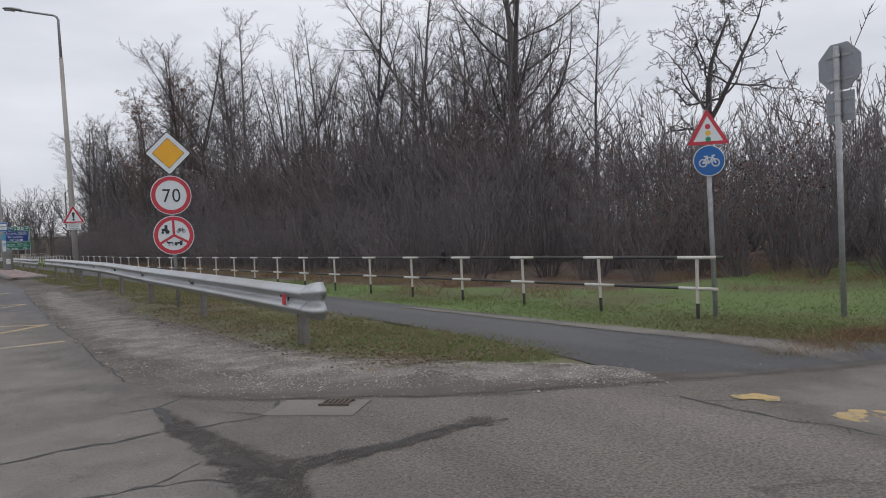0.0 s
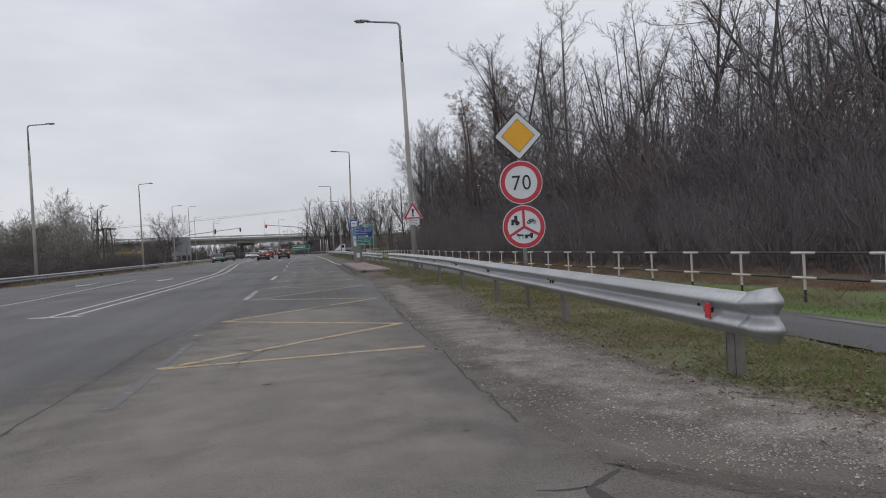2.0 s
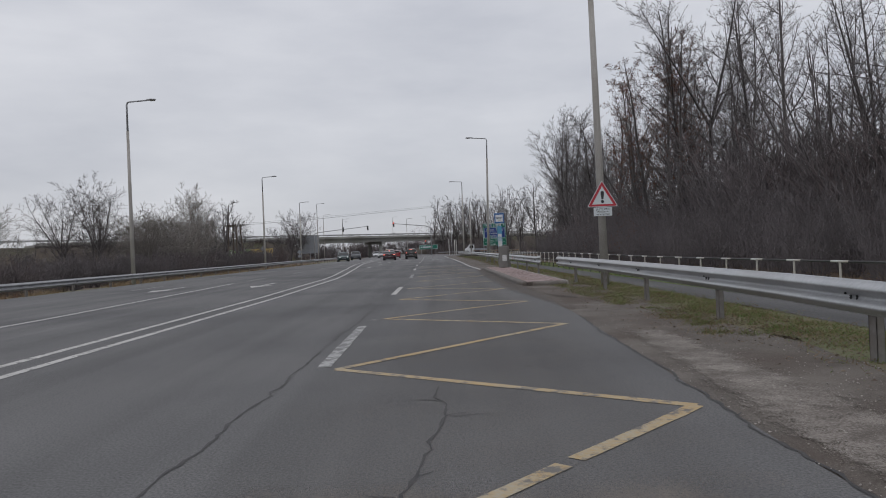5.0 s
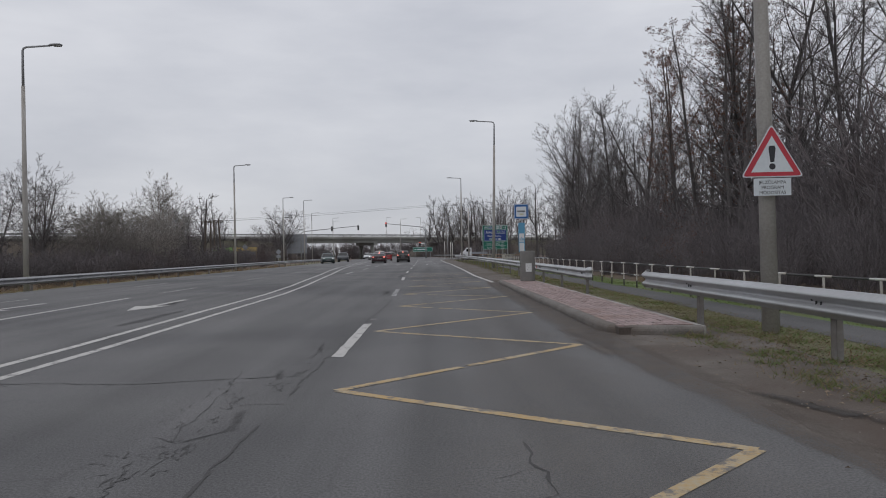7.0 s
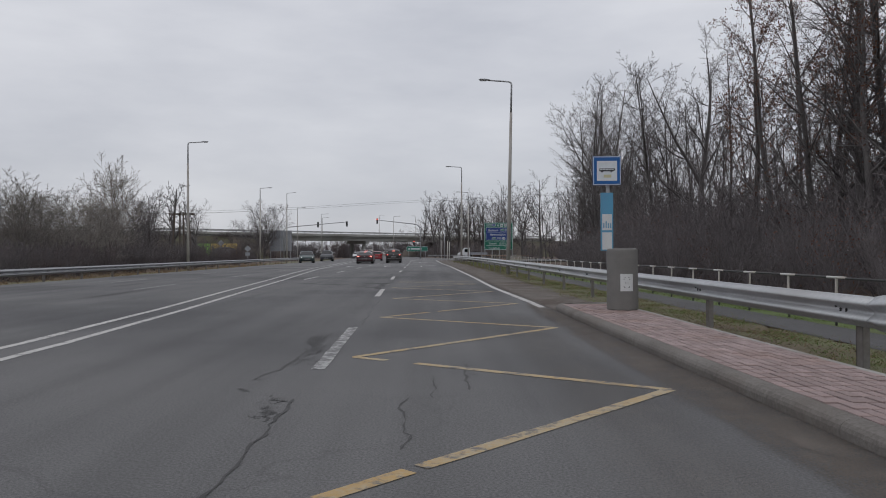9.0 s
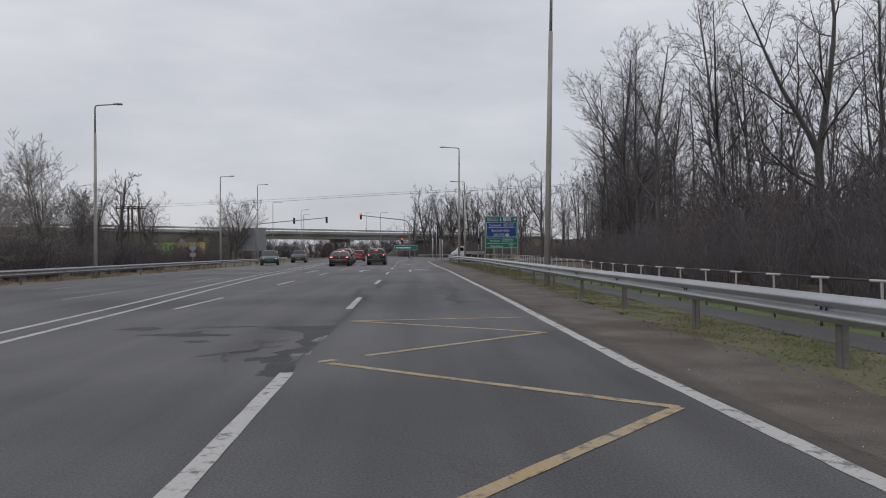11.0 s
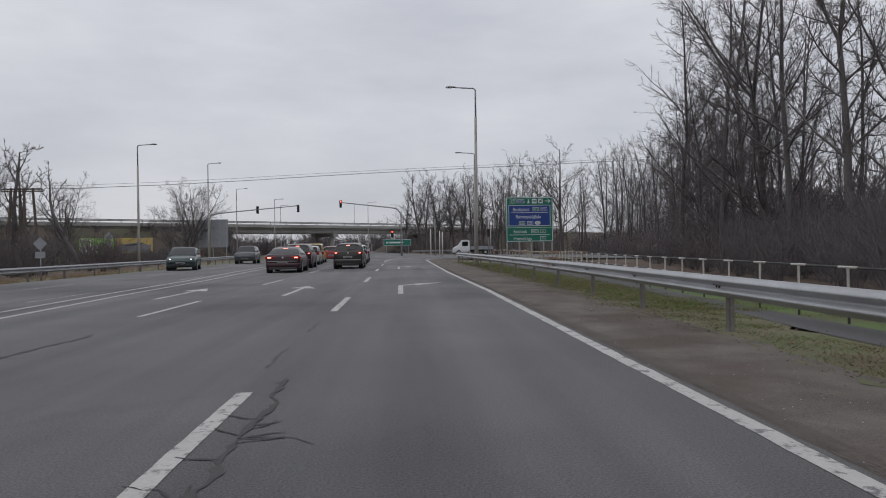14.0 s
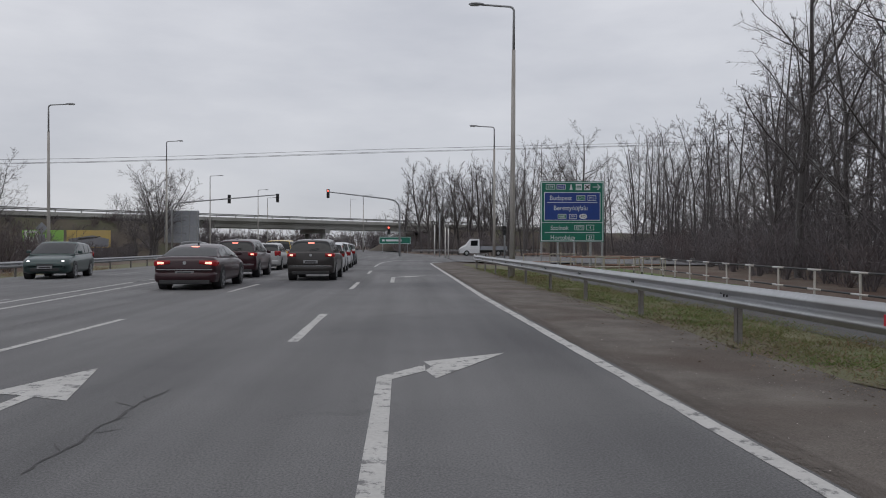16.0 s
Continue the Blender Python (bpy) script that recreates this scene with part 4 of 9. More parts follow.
crack([(3.62, 7.03), (3.62, 6.74), (3.58, 6.4)], 0.03, 132, 0.1)
crack([(3.9, 5.15), (4.09, 5.22), (4.3, 5.11), (4.56, 5.21), (4.79, 5.22), (5.11, 5.12)], 0.010, 133, 0.03)
crack([(2.7, 5.45), (3.09, 5.36), (3.27, 5.32), (3.46, 5.26)], 0.014, 134, 0.2)
crack([(3.4, 7.05), (3.62, 7.02), (3.84, 7.2)], 0.012, 135)
crack([(3.8, 7.3), (4.15, 6.94), (4.36, 6.64), (4.91, 6.19), (5.54, 5.66), (6.39, 5.42)], 0.014, 136, 0.1)
crack([(6.34, 4.9), (6.26, 4.44), (6.25, 4.09), (6.3, 3.64), (6.34, 3.2)], 0.012, 137, 0.2)
crack([(3.64, 8.2), (3.70, 10.5), (3.74, 12.5), (3.86, 16.5), (4.1, 22.5), (4.28, 26)], 0.012, 138, 0.03)


def ragged(pts, material, label, seed, z, rough=0.05):
    """A patch of road surface with a broken outline through points (x, y)."""
    rng = np.random.default_rng(seed)
    out = []
    for (ax, ay), (bx, by) in zip(pts, pts[1:] + pts[:1]):
        n = max(2, int(math.hypot(bx - ax, (by - ay) * 0.5) / 0.06))
        out += [(ax + (bx - ax) * k / n + rng.normal(0, rough * 0.5), ay + (by - ay) * k / n + rng.normal(0, rough)) for k in range(n)]
    bm = bmesh.new()
    vs = [bm.verts.new((px, py, H(px) + z)) for px, py in out]
    bmesh.ops.triangle_fill(bm, use_beauty=True, edges=[bm.edges.new((vs[k], vs[(k + 1) % len(vs)])) for k in range(len(vs))])
    return tagged(mesh_ob("asphalt_patch", bm, material), label, "patch", "", "stuff")


DARK, PALE = "dark ragged patch of broken newer asphalt", "pale worn patch of bare concrete"
ragged([(0.57, 66.49), (-0.13, 66.34), (-0.57, 66.28), (-0.2, 65.75), (0.12, 65.42), (0.26, 64.71), (0.24, 64.15), (0.38, 63.83), (0.3, 63.56), (0.13, 63.38), (0.18, 63.1), (0.12, 62.86), (-0.1, 62.8), (-0.02, 62.58), (0.22, 62.43), (0.28, 62.13), (0.3, 61.6), (0.62, 61.5), (0.6, 62.11), (0.56, 62.4),
        (0.43, 62.68), (0.4, 63.0), (0.56, 63.24), (0.53, 63.65), (0.58, 63.87), (0.46, 64.26), (0.45, 64.69), (0.56, 65.1), (0.57, 65.78)], M_PATCH, DARK, 701, 0.0026)
ragged([(-2.66, 66.5), (-2.41, 66.47), (-2.16, 66.2), (-2.33, 65.9), (-2.9, 66.1)], M_PATCH, DARK, 702, 0.0026, 0.03)
ragged([(-2.3, 65.3), (-1.79, 65.54), (-1.44, 65.9), (-1.39, 65.45), (-0.83, 65.25), (-0.9, 65.03), (-1.19, 65.1), (-1.48, 64.97), (-1.73, 65.17)], M_PATCH, DARK, 703, 0.0026, 0.03)
ragged([(-1.33, 64.5), (-1.06, 64.55), (-0.88, 64.42), (-1.14, 64.31)], M_PATCH, DARK, 704, 0.0026, 0.02)
ragged([(0.37, 63.0), (0.38, 63.12), (0.56, 63.15), (0.57, 63.49), (0.6, 63.24), (0.58, 62.98), (0.47, 62.91)], M_PALE_PATCH, PALE, 705, 0.0034, 0.015)
ragged([(0.42, 64.33), (0.44, 64.62), (0.56, 65.1), (0.58, 64.68), (0.55, 64.25)], M_PALE_PATCH, PALE, 706, 0.0034, 0.015)
for k, (pts, w) in enumerate((([(-0.73, 62.99), (-0.6, 63.08), (-0.47, 63.24), (-0.34, 63.42), (-0.13, 63.45), (-0.13, 63.71), (-0.2, 64.19), (-0.36, 64.48)], 0.035), ([(-0.2, 64.19), (-0.04, 64.31), (0.12, 64.58)], 0.03), ([(-0.24, 62.53), (-0.41, 63.06), (-0.49, 63.34)], 0.03),
                              ([(-1.74, 66.51), (-1.15, 66.49), (-0.59, 66.3), (0.08, 66.42)], 0.02), ([(0.26, 67.38), (0.53, 67.04), (0.57, 68.02), (0.5, 72.23)], 0.02), ([(0.68, 80.07), (0.94, 80.16), (1.48, 80.16), (1.8, 80.15), (2.09, 80.21), (2.35, 80.16)], 0.016),
                              ([(0.6, 81.69), (1.12, 81.48), (1.7, 81.44), (2.03, 81.5), (2.13, 81.23)], 0.016), ([(0.56, 79.26), (0.6, 80.02), (0.61, 80.65), (0.6, 81.69), (0.66, 82.64), (0.58, 84.4), (0.53, 86.58)], 0.03), ([(-3.23, 84.61), (-3.35, 85.55), (-3.25, 86.18), (-3.24, 87.33), (-3.12, 88.07), (-2.94, 90.45)], 0.03),
                              ([(0.61, 80.65), (0.53, 81.05), (0.43, 81.14), (0.18, 81.09)], 0.03), ([(2.04, 80.94), (2.29, 80.83), (2.35, 80.52), (2.29, 80.19)], 0.028), ([(3.16, 80.36), (2.92, 80.12), (2.72, 79.8), (2.48, 79.62)], 0.03), ([(3.12, 80.73), (3.16, 80.36), (3.32, 80.23), (3.56, 80.15)], 0.024))):
    crack(pts, w, 720 + k, 0.12)


# crazed asphalt beside the lane line: short cracks along and across
craze = np.random.default_rng(91)
for k, (x0, x1, y0, y1, n) in enumerate(((0.02, 0.5, 28.2, 32.2, 64), (0.38, 0.7, 31.5, 38.0, 40), (0.72, 0.88, 43.2, 44.4, 8), (0.55, 0.85, 46.0, 49.0, 16), (0.55, 0.85, 50.0, 57.0, 18), (0.1, 0.5, 73.5, 78.5, 14))):
    for j in range(n):
        x, y = craze.uniform(x0, x1), craze.uniform(y0, y1)
        if craze.random() < 0.55:
            a, b = craze.uniform(0.05, 0.14), craze.uniform(-0.06, 0.06)
            pts = [(x - a * 0.5, y - b), (x, y + craze.uniform(-0.05, 0.05)), (x + a * 0.5, y + b)]
        else:
            a, b = craze.uniform(-0.03, 0.03), craze.uniform(0.14, 0.34)
            pts = [(x - a, y - b * 0.5), (x + craze.uniform(-0.025, 0.025), y), (x + a, y + b * 0.5)]
        crack(pts, craze.uniform(0.0025, 0.0055) * (1 + y / 60), 400 + 70 * k + j)


# stains and silt
def smear(name, spine, material, label, seed, z=0.0022):
    """A stain along a spine of (x, y, half width)."""
    rng = np.random.default_rng(seed)
    fine = []
    for (ax, ay, aw), (bx, by, bw) in zip(spine, spine[1:]):
        n = max(1, int(math.hypot(bx - ax, by - ay) / 0.5))
        fine += [(ax + (bx - ax) * k / n, ay + (by - ay) * k / n, aw + (bw - aw) * k / n) for k in range(n)]
    fine.append(spine[-1])
    verts, faces, thick = [], [], []
    for i, (x, y, w) in enumerate(fine):
        p, q = fine[max(i - 1, 0)], fine[min(i + 1, len(fine) - 1)]
        d = Vector((q[0] - p[0], q[1] - p[1])).normalized()
        end = 0.0 if i in (0, len(fine) - 1) else 1.0
        for u, th in ((-1.0, 0.0), (-0.55, 0.8), (0.0, 1.0), (0.55, 0.8), (1.0, 0.0)):
            s = u * w * rng.uniform(0.85, 1.15)
            px, py = x - d.y * s, y + d.x * s
            verts.append((px, py, H(px) + z))
            thick.append(th * end)
        if i:
            faces += [((i - 1) * 5 + k, (i - 1) * 5 + k + 1, i * 5 + k + 1, i * 5 + k) for k in range(4)]
    ob = raw(name, verts, faces, material)
    ob.data.attributes.new("thick", "FLOAT", "POINT").data.foreach_set("value", thick)
    return tagged(ob, label, "stain", "", "stuff")


DUST = "pale brown dust on the worn asphalt"
smear("road_dust", [(2.6, 2.0, 1.6), (1.9, 6, 2.6), (1.9, 9, 2.4), (2.2, 13, 1.9), (2.4, 18, 1.4)], M_DUST, DUST, 8, 0.0012)
smear("road_dust", [(2.3, 14, 1.6), (2.4, 18, 1.7), (2.7, 26, 1.5), (3.1, 33, 1.0), (3.3, 40, 0.6), (3.5, 52, 0.4)], M_FINE_DUST, DUST, 7, 0.0008)
smear("road_dust", [(6.2, 3.2, 0.5), (7.2, 4.0, 0.9), (8.6, 4.0, 0.9), (11, 3.8, 0.8), (16, 3.6, 0.6)], M_DUST, DUST, 9, 0.0034)
smear("road_dust", [(8.6, 4.9, 0.1), (9.2, 5.6, 0.5), (9.3, 6.6, 0.35), (9.1, 9, 0.25), (9.0, 13, 0.1)], M_DUST, DUST, 10, 0.003)
smear("grime_streak", [(6.3, 5.45, 0.1), (6.9, 5.45, 0.25), (7.6, 5.2, 0.2), (8.6, 4.95, 0.14), (10.2, 4.75, 0.1)], M_SMUDGE, "dark damp dirt where the path meets the road", 11, 0.0038)
OIL = "dark oily stain on the asphalt"
smear("oil_stain", [(3.63, 7.15, 0.06), (3.62, 6.7, 0.09), (3.61, 6.3, 0.14), (3.64, 5.9, 0.18), (3.64, 5.5, 0.2), (3.7, 5.15, 0.26), (3.6, 4.85, 0.22), (3.56, 4.3, 0.2)], M_TAR, OIL, 1)
smear("oil_stain", [(3.5, 5.28, 0.1), (3.8, 5.2, 0.2), (4.05, 5.15, 0.16), (4.4, 5.14, 0.11), (4.75, 5.2, 0.12), (5.2, 5.1, 0.1)], M_TAR, OIL, 2, 0.0026)
smear("oil_stain", [(4.7, 5.25, 0.1), (4.95, 5.2, 0.2), (5.3, 5.05, 0.1)], M_TAR, OIL, 3, 0.003)
smear("silt", [(3.7, 7.6, 0.08), (3.95, 7.15, 0.14), (4.4, 6.66, 0.16), (4.95, 6.24, 0.2), (5.6, 5.72, 0.24), (6.2, 5.52, 0.24), (6.8, 5.42, 0.2), (7.6, 5.1, 0.14), (8.6, 4.85, 0.12), (10, 4.7, 0.1)], M_SILT, "brown silt along the broken road edge", 4, 0.0045)
smear("gravel_spill", [(4.7, 24, 0.3), (4.45, 19, 0.5), (4.4, 15, 0.6), (4.4, 12.4, 0.7), (4.5, 9.8, 0.85), (4.78, 8.4, 0.75), (5.08, 7.5, 0.75), (5.5, 6.95, 0.75), (6.0, 6.35, 0.6), (6.5, 5.95, 0.4), (7.0, 5.6, 0.2)], M_GRIT, "pale gravel spilt over the road corner", 7, 0.004)
smear("silt", [(4.45, 27, 0.1), (4.42, 29, 0.25), (4.35, 32, 0.4), (4.25, 35, 0.4), (4.27, 38, 0.34), (4.3, 44, 0.3), (4.3, 53, 0.28), (4.4, 57, 0.2), (4.36, 62, 0.16), (4.32, 75, 0.16), (4.2, 90, 0.16), (4.1, 100, 0.16), (3.8, 114, 0.16), (3.55, 140, 0.16)], M_SILT, "brown silt along the gutter", 5, 0.003)
smear("silt", [(4.0, 33, 0.1), (4.1, 35.2, 0.4), (4.18, 37, 0.42), (4.2, 44, 0.4), (4.22, 52, 0.36), (4.3, 55, 0.2)], M_SILT, "brown silt piled against the platform kerb", 12, 0.0036)
smear("oil_stain", [(4.4, 31.6, 0.1), (4.7, 31.0, 0.14), (4.95, 30.3, 0.16), (5.2, 29.6, 0.1)], M_TAR, "dark damp rut in the dirt shoulder", 6, 0.004)
for k, (x, y0, y1, w) in enumerate(((0.66, 22, 27, 0.06), (0.10, 75, 79, 0.13), (0.6, 45.4, 49.5, 0.10), (0.5, 78.6, 82, 0.06), (-0.4, 62, 68, 0.5), (-4.6, 104, 117, 0.3))):
    smear("grime_streak", [(x, y0, w * 0.6), (x + 0.03, y0 + (y1 - y0) * 0.3, w), (x - 0.03, y0 + (y1 - y0) * 0.7, w * 0.9), (x, y1, w * 0.6)], M_SMUDGE, "dark grime streak on the worn asphalt", 20 + k, 0.0018)
for k, (x, y) in enumerate(((2.95, 9.38), (3.34, 8.13), (2.1, 10.2), (1.2, 14.6), (2.9, 21.3))):
    smear("oil_stain", [(x - 0.13, y, 0.03), (x, y + 0.02, 0.06), (x + 0.13, y - 0.01, 0.03)], M_TAR, "small dark spot on the asphalt", 40 + k, 0.0026)

BLOTS = [(0.80, 43.9, 0.08, 0.3), (0.42, 44.7, 0.06, 0.2), (0.66, 47.2, 0.12, 0.6), (0.5, 48.2, 0.2, 1.0), (0.55, 30.6, 0.07, 0.7),
         (0.45, 32.6, 0.06, 0.6), (0.55, 34.6, 0.05, 0.8), (0.5, 37.5, 0.05, 0.7), (-3.6, 40, 0.25, 2.2), (-4.8, 44, 0.3, 1.6), (-6.9, 60, 0.3, 3.0), (-9.0, 66, 0.35, 2.4)]
for k, (x, y, w, l) in enumerate(BLOTS):
    smear("asphalt_blot", [(x - 0.02, y - l, w * 0.5), (x + 0.04, y - l * 0.4, w), (x - 0.03, y + l * 0.3, w * 0.9), (x, y + l, w * 0.5)], M_BLOT, "dark ragged blot on the worn asphalt", 60 + k, 0.002)

# concrete drain cover with its grate
M_SLAB = mat("worn_slab_concrete", (0.150, 0.134, 0.117), (0.20, 0.181, 0.160), scale=2.5, fine=60, rough=0.92, bump=0.5, c=(0.15, 0.13, 0.115))
drain = empty("drain_cover", pose(4.46, 6.17, 0.0, 0, 0, -45), "pale concrete drain cover with rusty iron grate", "drain")
bm = bmesh.new()
box(bm, -0.34, 0.25, -0.20, 0.20, -0.05, 0.006, 0.006)
part("slab", bm, M_SLAB, drain)
bm = bmesh.new()
for k in range(6):
    box(bm, -0.06 + 0.04 * k, -0.042 + 0.04 * k, 0.01, 0.17, 0.006, 0.022, 0.003)
box(bm, -0.08, 0.18, -0.005, 0.01, 0.006, 0.020, 0.003)
box(bm, -0.08, 0.18, 0.168, 0.183, 0.006, 0.020, 0.003)
bmesh.ops.transform(bm, matrix=Matrix.Translation((0.05, 0.09, 0)) @ Matrix.Diagonal((0.8, 0.72, 1, 1)) @ Matrix.Translation((-0.05, -0.09, 0)), verts=bm.verts)
part("grate", bm, mat("rusty_iron", (0.075, 0.056, 0.045), (0.11, 0.085, 0.068), scale=8, rough=0.8), drain, "rusty iron grate")


# ---- guard rails ----
WAVE = [(-0.039 * (1 - math.cos(2 * math.pi * h / 0.155)), h) for h in np.linspace(-0.155, 0.155, 25)]
W_BEAM = WAVE + [(o + 0.004, h) for o, h in WAVE[::-1]]


def beam(bm, rows, faces_road=1.0):
    """A W-shaped beam through rows (x, y, height of its middle, spread of its profile)."""
    rings = []
    for i, (x, y, z, s) in enumerate(rows):
        a, b = rows[max(i - 1, 0)], rows[min(i + 1, len(rows) - 1)]
        d = Vector((b[0] - a[0], b[1] - a[1])).normalized()
        nrm = Vector((d.y, -d.x)) * faces_road
        rings.append([bm.verts.new((x + nrm.x * o, y + nrm.y * o, z + h * s)) for o, h in W_BEAM])
    n = len(W_BEAM)
    for a, b in zip(rings, rings[1:]):
        for k in range(n):
            bm.faces.new((a[k], a[(k + 1) % n], b[(k + 1) % n], b[k]))
    bm.faces.new(rings[0])
    bm.faces.new(rings[-1][::-1])
    return bm


def guard_rail(line, tops, label, step=4.0, side=1.0, first=0.35, end_near=True, end_far=False, material=None):
    """line: x by y, tops: the beam's top edge by y. One beam, its posts and its curled ends."""
    material = material or M_ZINC
    xf, zf = poly(line), poly(tops)
    y0, y1 = line[0][1], line[-1][1]
    rail = empty("guard_rail", pose(xf(y0), y0, 0), label, "guard rail")
    back = Matrix.Translation((-xf(y0), -y0, 0))
    rows = [(xf(y), y, zf(y) - 0.155, 1.0) for y in np.append(np.arange(y0, y1, 2.0), y1)]
    bm = beam(bmesh.new(), rows, side)
    bmesh.ops.transform(bm, matrix=back, verts=bm.verts)
    part("beam", bm, material, rail, smooth=True)
    post_mesh = None
    for y in np.arange(y0 + first, y1, step):
        x = xf(y) + 0.06 * side
        if post_mesh is None:
            bm = bmesh.new()
            for q in ((0, 0.008, -0.06, 0.06), (0, 0.07, -0.06, -0.052), (0, 0.07, 0.052, 0.06), (0.062, 0.07, -0.06, -0.03), (0.062, 0.07, 0.03, 0.06)):
                box(bm, *q, -0.95, 0.0)
            box(bm, -0.055, 0.0, -0.05, 0.05, -0.20, -0.07, 0.004)
            ob = part("post", bm, M_POST, rail)
            post_mesh = ob.data
        else:
            ob = new("post", post_mesh)
            ob.parent = rail
        ob.matrix_basis = back @ pose(x, y, zf(y) - 0.03, 0, 0, 0 if side > 0 else 180)
    for use, y, sgn in ((end_near, y0, -1), (end_far, y1, 1)):
        if use:
            x, z = xf(y), zf(y) - 0.155
            ends = [(x, y, z, 1.0), (x + 0.003 * side, y + sgn * 0.05, z, 1.05), (x + 0.012 * side, y + sgn * 0.10, z, 1.13), (x + 0.035 * side, y + sgn * 0.14, z, 1.18), (x + 0.075 * side, y + sgn * 0.16, z, 1.2), (x + 0.12 * side, y + sgn * 0.165, z, 1.2)]
            bm = beam(bmesh.new(), ends if sgn > 0 else ends[::-1], side)
            bmesh.ops.transform(bm, matrix=back, verts=bm.verts)
            part("end_piece", bm, M_ZINC, rail, "flared zinc end piece", smooth=True)
    bm = bmesh.new()
    for y in np.arange(y0 + 0.5, y1, 4.0):
        for dy in (-0.05, 0.05, 0.14):
            for dz in (-0.02, 0.0) if dy < 0.1 else (0.02,):
                x = xf(y) - 0.018 * side
                bmesh.ops.create_icosphere(bm, subdivisions=1, radius=0.014, matrix=Matrix.Translation((x, y + dy, zf(y) - 0.155 + dz)))
    bmesh.ops.transform(bm, matrix=back, verts=bm.verts)
    tagged(part("bolts", bm, M_TRIM, rail), "dark bolt heads", "", "", "stuff")
    return rail, back, xf, zf


rail_1, back_1, rx1, rz1 = guard_rail([(5.42, 8.6), (5.66, 16.5), (5.98, 23), (6.2, 33), (6.22, 39.6)], [(0.625, 8.6), (0.66, 13), (0.71, 22), (0.745, 39.6)], "galvanised steel guard rail with red reflector on posts", end_far=True)
bm = bmesh.new()
box(bm, -0.012, 0.0, -0.035, 0.035, -0.055, 0.055, 0.004)
refl = part("reflector", bm, M_REFLECT, rail_1, "red reflector plate")
refl.matrix_basis = back_1 @ pose(rx1(8.98) - 0.085, 8.98, rz1(8.98) - 0.155)
rail_2, back_2, rx2, rz2 = guard_rail([(6.3, 45.6), (6.25, 60), (6.2, 80), (6.25, 98), (6.1, 108), (5.75, 122), (5.5, 138), (6.2, 146), (7.6, 151)], [(0.69, 45.6), (0.72, 60), (0.75, 80), (0.78, 120), (0.74, 151)], "galvanised steel guard rail along the cycle path", end_far=True)
for ry in (54.6, 102.6):
    bm = bmesh.new()
    box(bm, -0.012, 0.0, -0.035, 0.035, -0.055, 0.055, 0.004)
    refl = part("reflector", bm, M_REFLECT, rail_2, "red reflector plate")
    refl.matrix_basis = back_2 @ pose(rx2(ry) - 0.085, ry, rz2(ry) - 0.155)
guard_rail([(-14.1, 8), (-14.4, 30), (-14.9, 57), (-16.6, 102), (-17.6, 146), (-19.6, 176)], [(0.50, 8), (0.52, 60), (0.52, 102), (0.50, 176)], "dull steel guard rail beside the oncoming lanes", side=-1.0, step=4.0, material=M_ZINC_DULL)
guard_rail([(2.2, 214), (6, 216), (20, 219)][:1] + [(9, 214.5), (24, 219)], [(0.7, 214), (0.7, 219)], "distant steel guard rail beyond the junction", step=1.5, end_near=False, material=M_ZINC_DULL)


# ---- black and white fence ----
fence_line = [(10.87, 8.1), (10.6, 16.9), (10.2, 28), (9.75, 39), (9.45, 52), (9.3, 66), (9.2, 79), (9.3, 90), (9.7, 100), (10.1, 107), (10.5, 113.5), (11.0, 119.5), (11.6, 126), (12.0, 130)]
fence = empty("pipe_fence", pose(10.87, 8.1, 0), "tubular steel fence painted in black and white bands", "fence")
fence_top = poly([(0.56, 8), (0.56, 20), (0.58, 39), (0.66, 52), (0.70, 79), (0.79, 95), (0.82, 140)])
spots = along(fence_line, 1.75)
post_me = white_me = black_me = None
for i, (p, d) in enumerate(spots):
    top = fence_top(p.y)
    ang = math.degrees(math.atan2(d.y, d.x)) - 90
    here = pose(p.x - 10.87, p.y - 8.1, top, 0, 0, ang)
    if post_me is None:
        bm = bmesh.new()
        tube(bm, [(0, 0, -0.02), (0, 0, -0.62)], 0.024, 8, mi=0)
        tube(bm, [(0, 0, -0.62), (0, 0, -1.05)], 0.0245, 8, mi=1)
        ob = part("post", bm, [M_WHITE, M_BLACK], fence, smooth=False)
        post_me = ob.data
        bm = bmesh.new()
        tube(bm, [(0, -0.30, 0), (0, 0.30, 0)], 0.0225, 8)
        w = part("white_band", bm, M_WHITE, fence)
        white_me = w.data
        bm = bmesh.new()
        tube(bm, [(0, -0.575, 0), (0, 0.575, 0)], 0.021, 8)
        b = part("black_band", bm, M_BLACK, fence)
        black_me = b.data
    else:
        ob, w = new("post", post_me), new("white_band", white_me)
        ob.parent = w.parent = fence
        b = None
    ob.matrix_basis = here @ pose(0, 0, 0, random.uniform(-1.2, 1.2), random.uniform(-1.2, 1.2), 0)
    w.matrix_basis = here
    low = new("white_band", white_me)
    low.parent = fence
    low.matrix_basis = here @ pose(0, 0, -0.42)
    if i + 1 < len(spots):
        q, e = spots[i + 1]
        mid, dd = (p + q) / 2, (q - p)
        for dz in (0.0, -0.42):
            o = b if b else new("black_band", black_me)
            b = None
            o.parent = fence
            o.matrix_basis = pose(mid.x - 10.87, mid.y - 8.1, top + dz, 0, 0, math.degrees(math.atan2(dd.y, dd.x)) - 90)
    if i == 0:
        o = new("black_band", black_me)
        o.parent = fence
        o.matrix_basis = here @ pose(0, -0.34, 0) @ Matrix.Diagonal((1.06, 0.12, 1.06, 1))


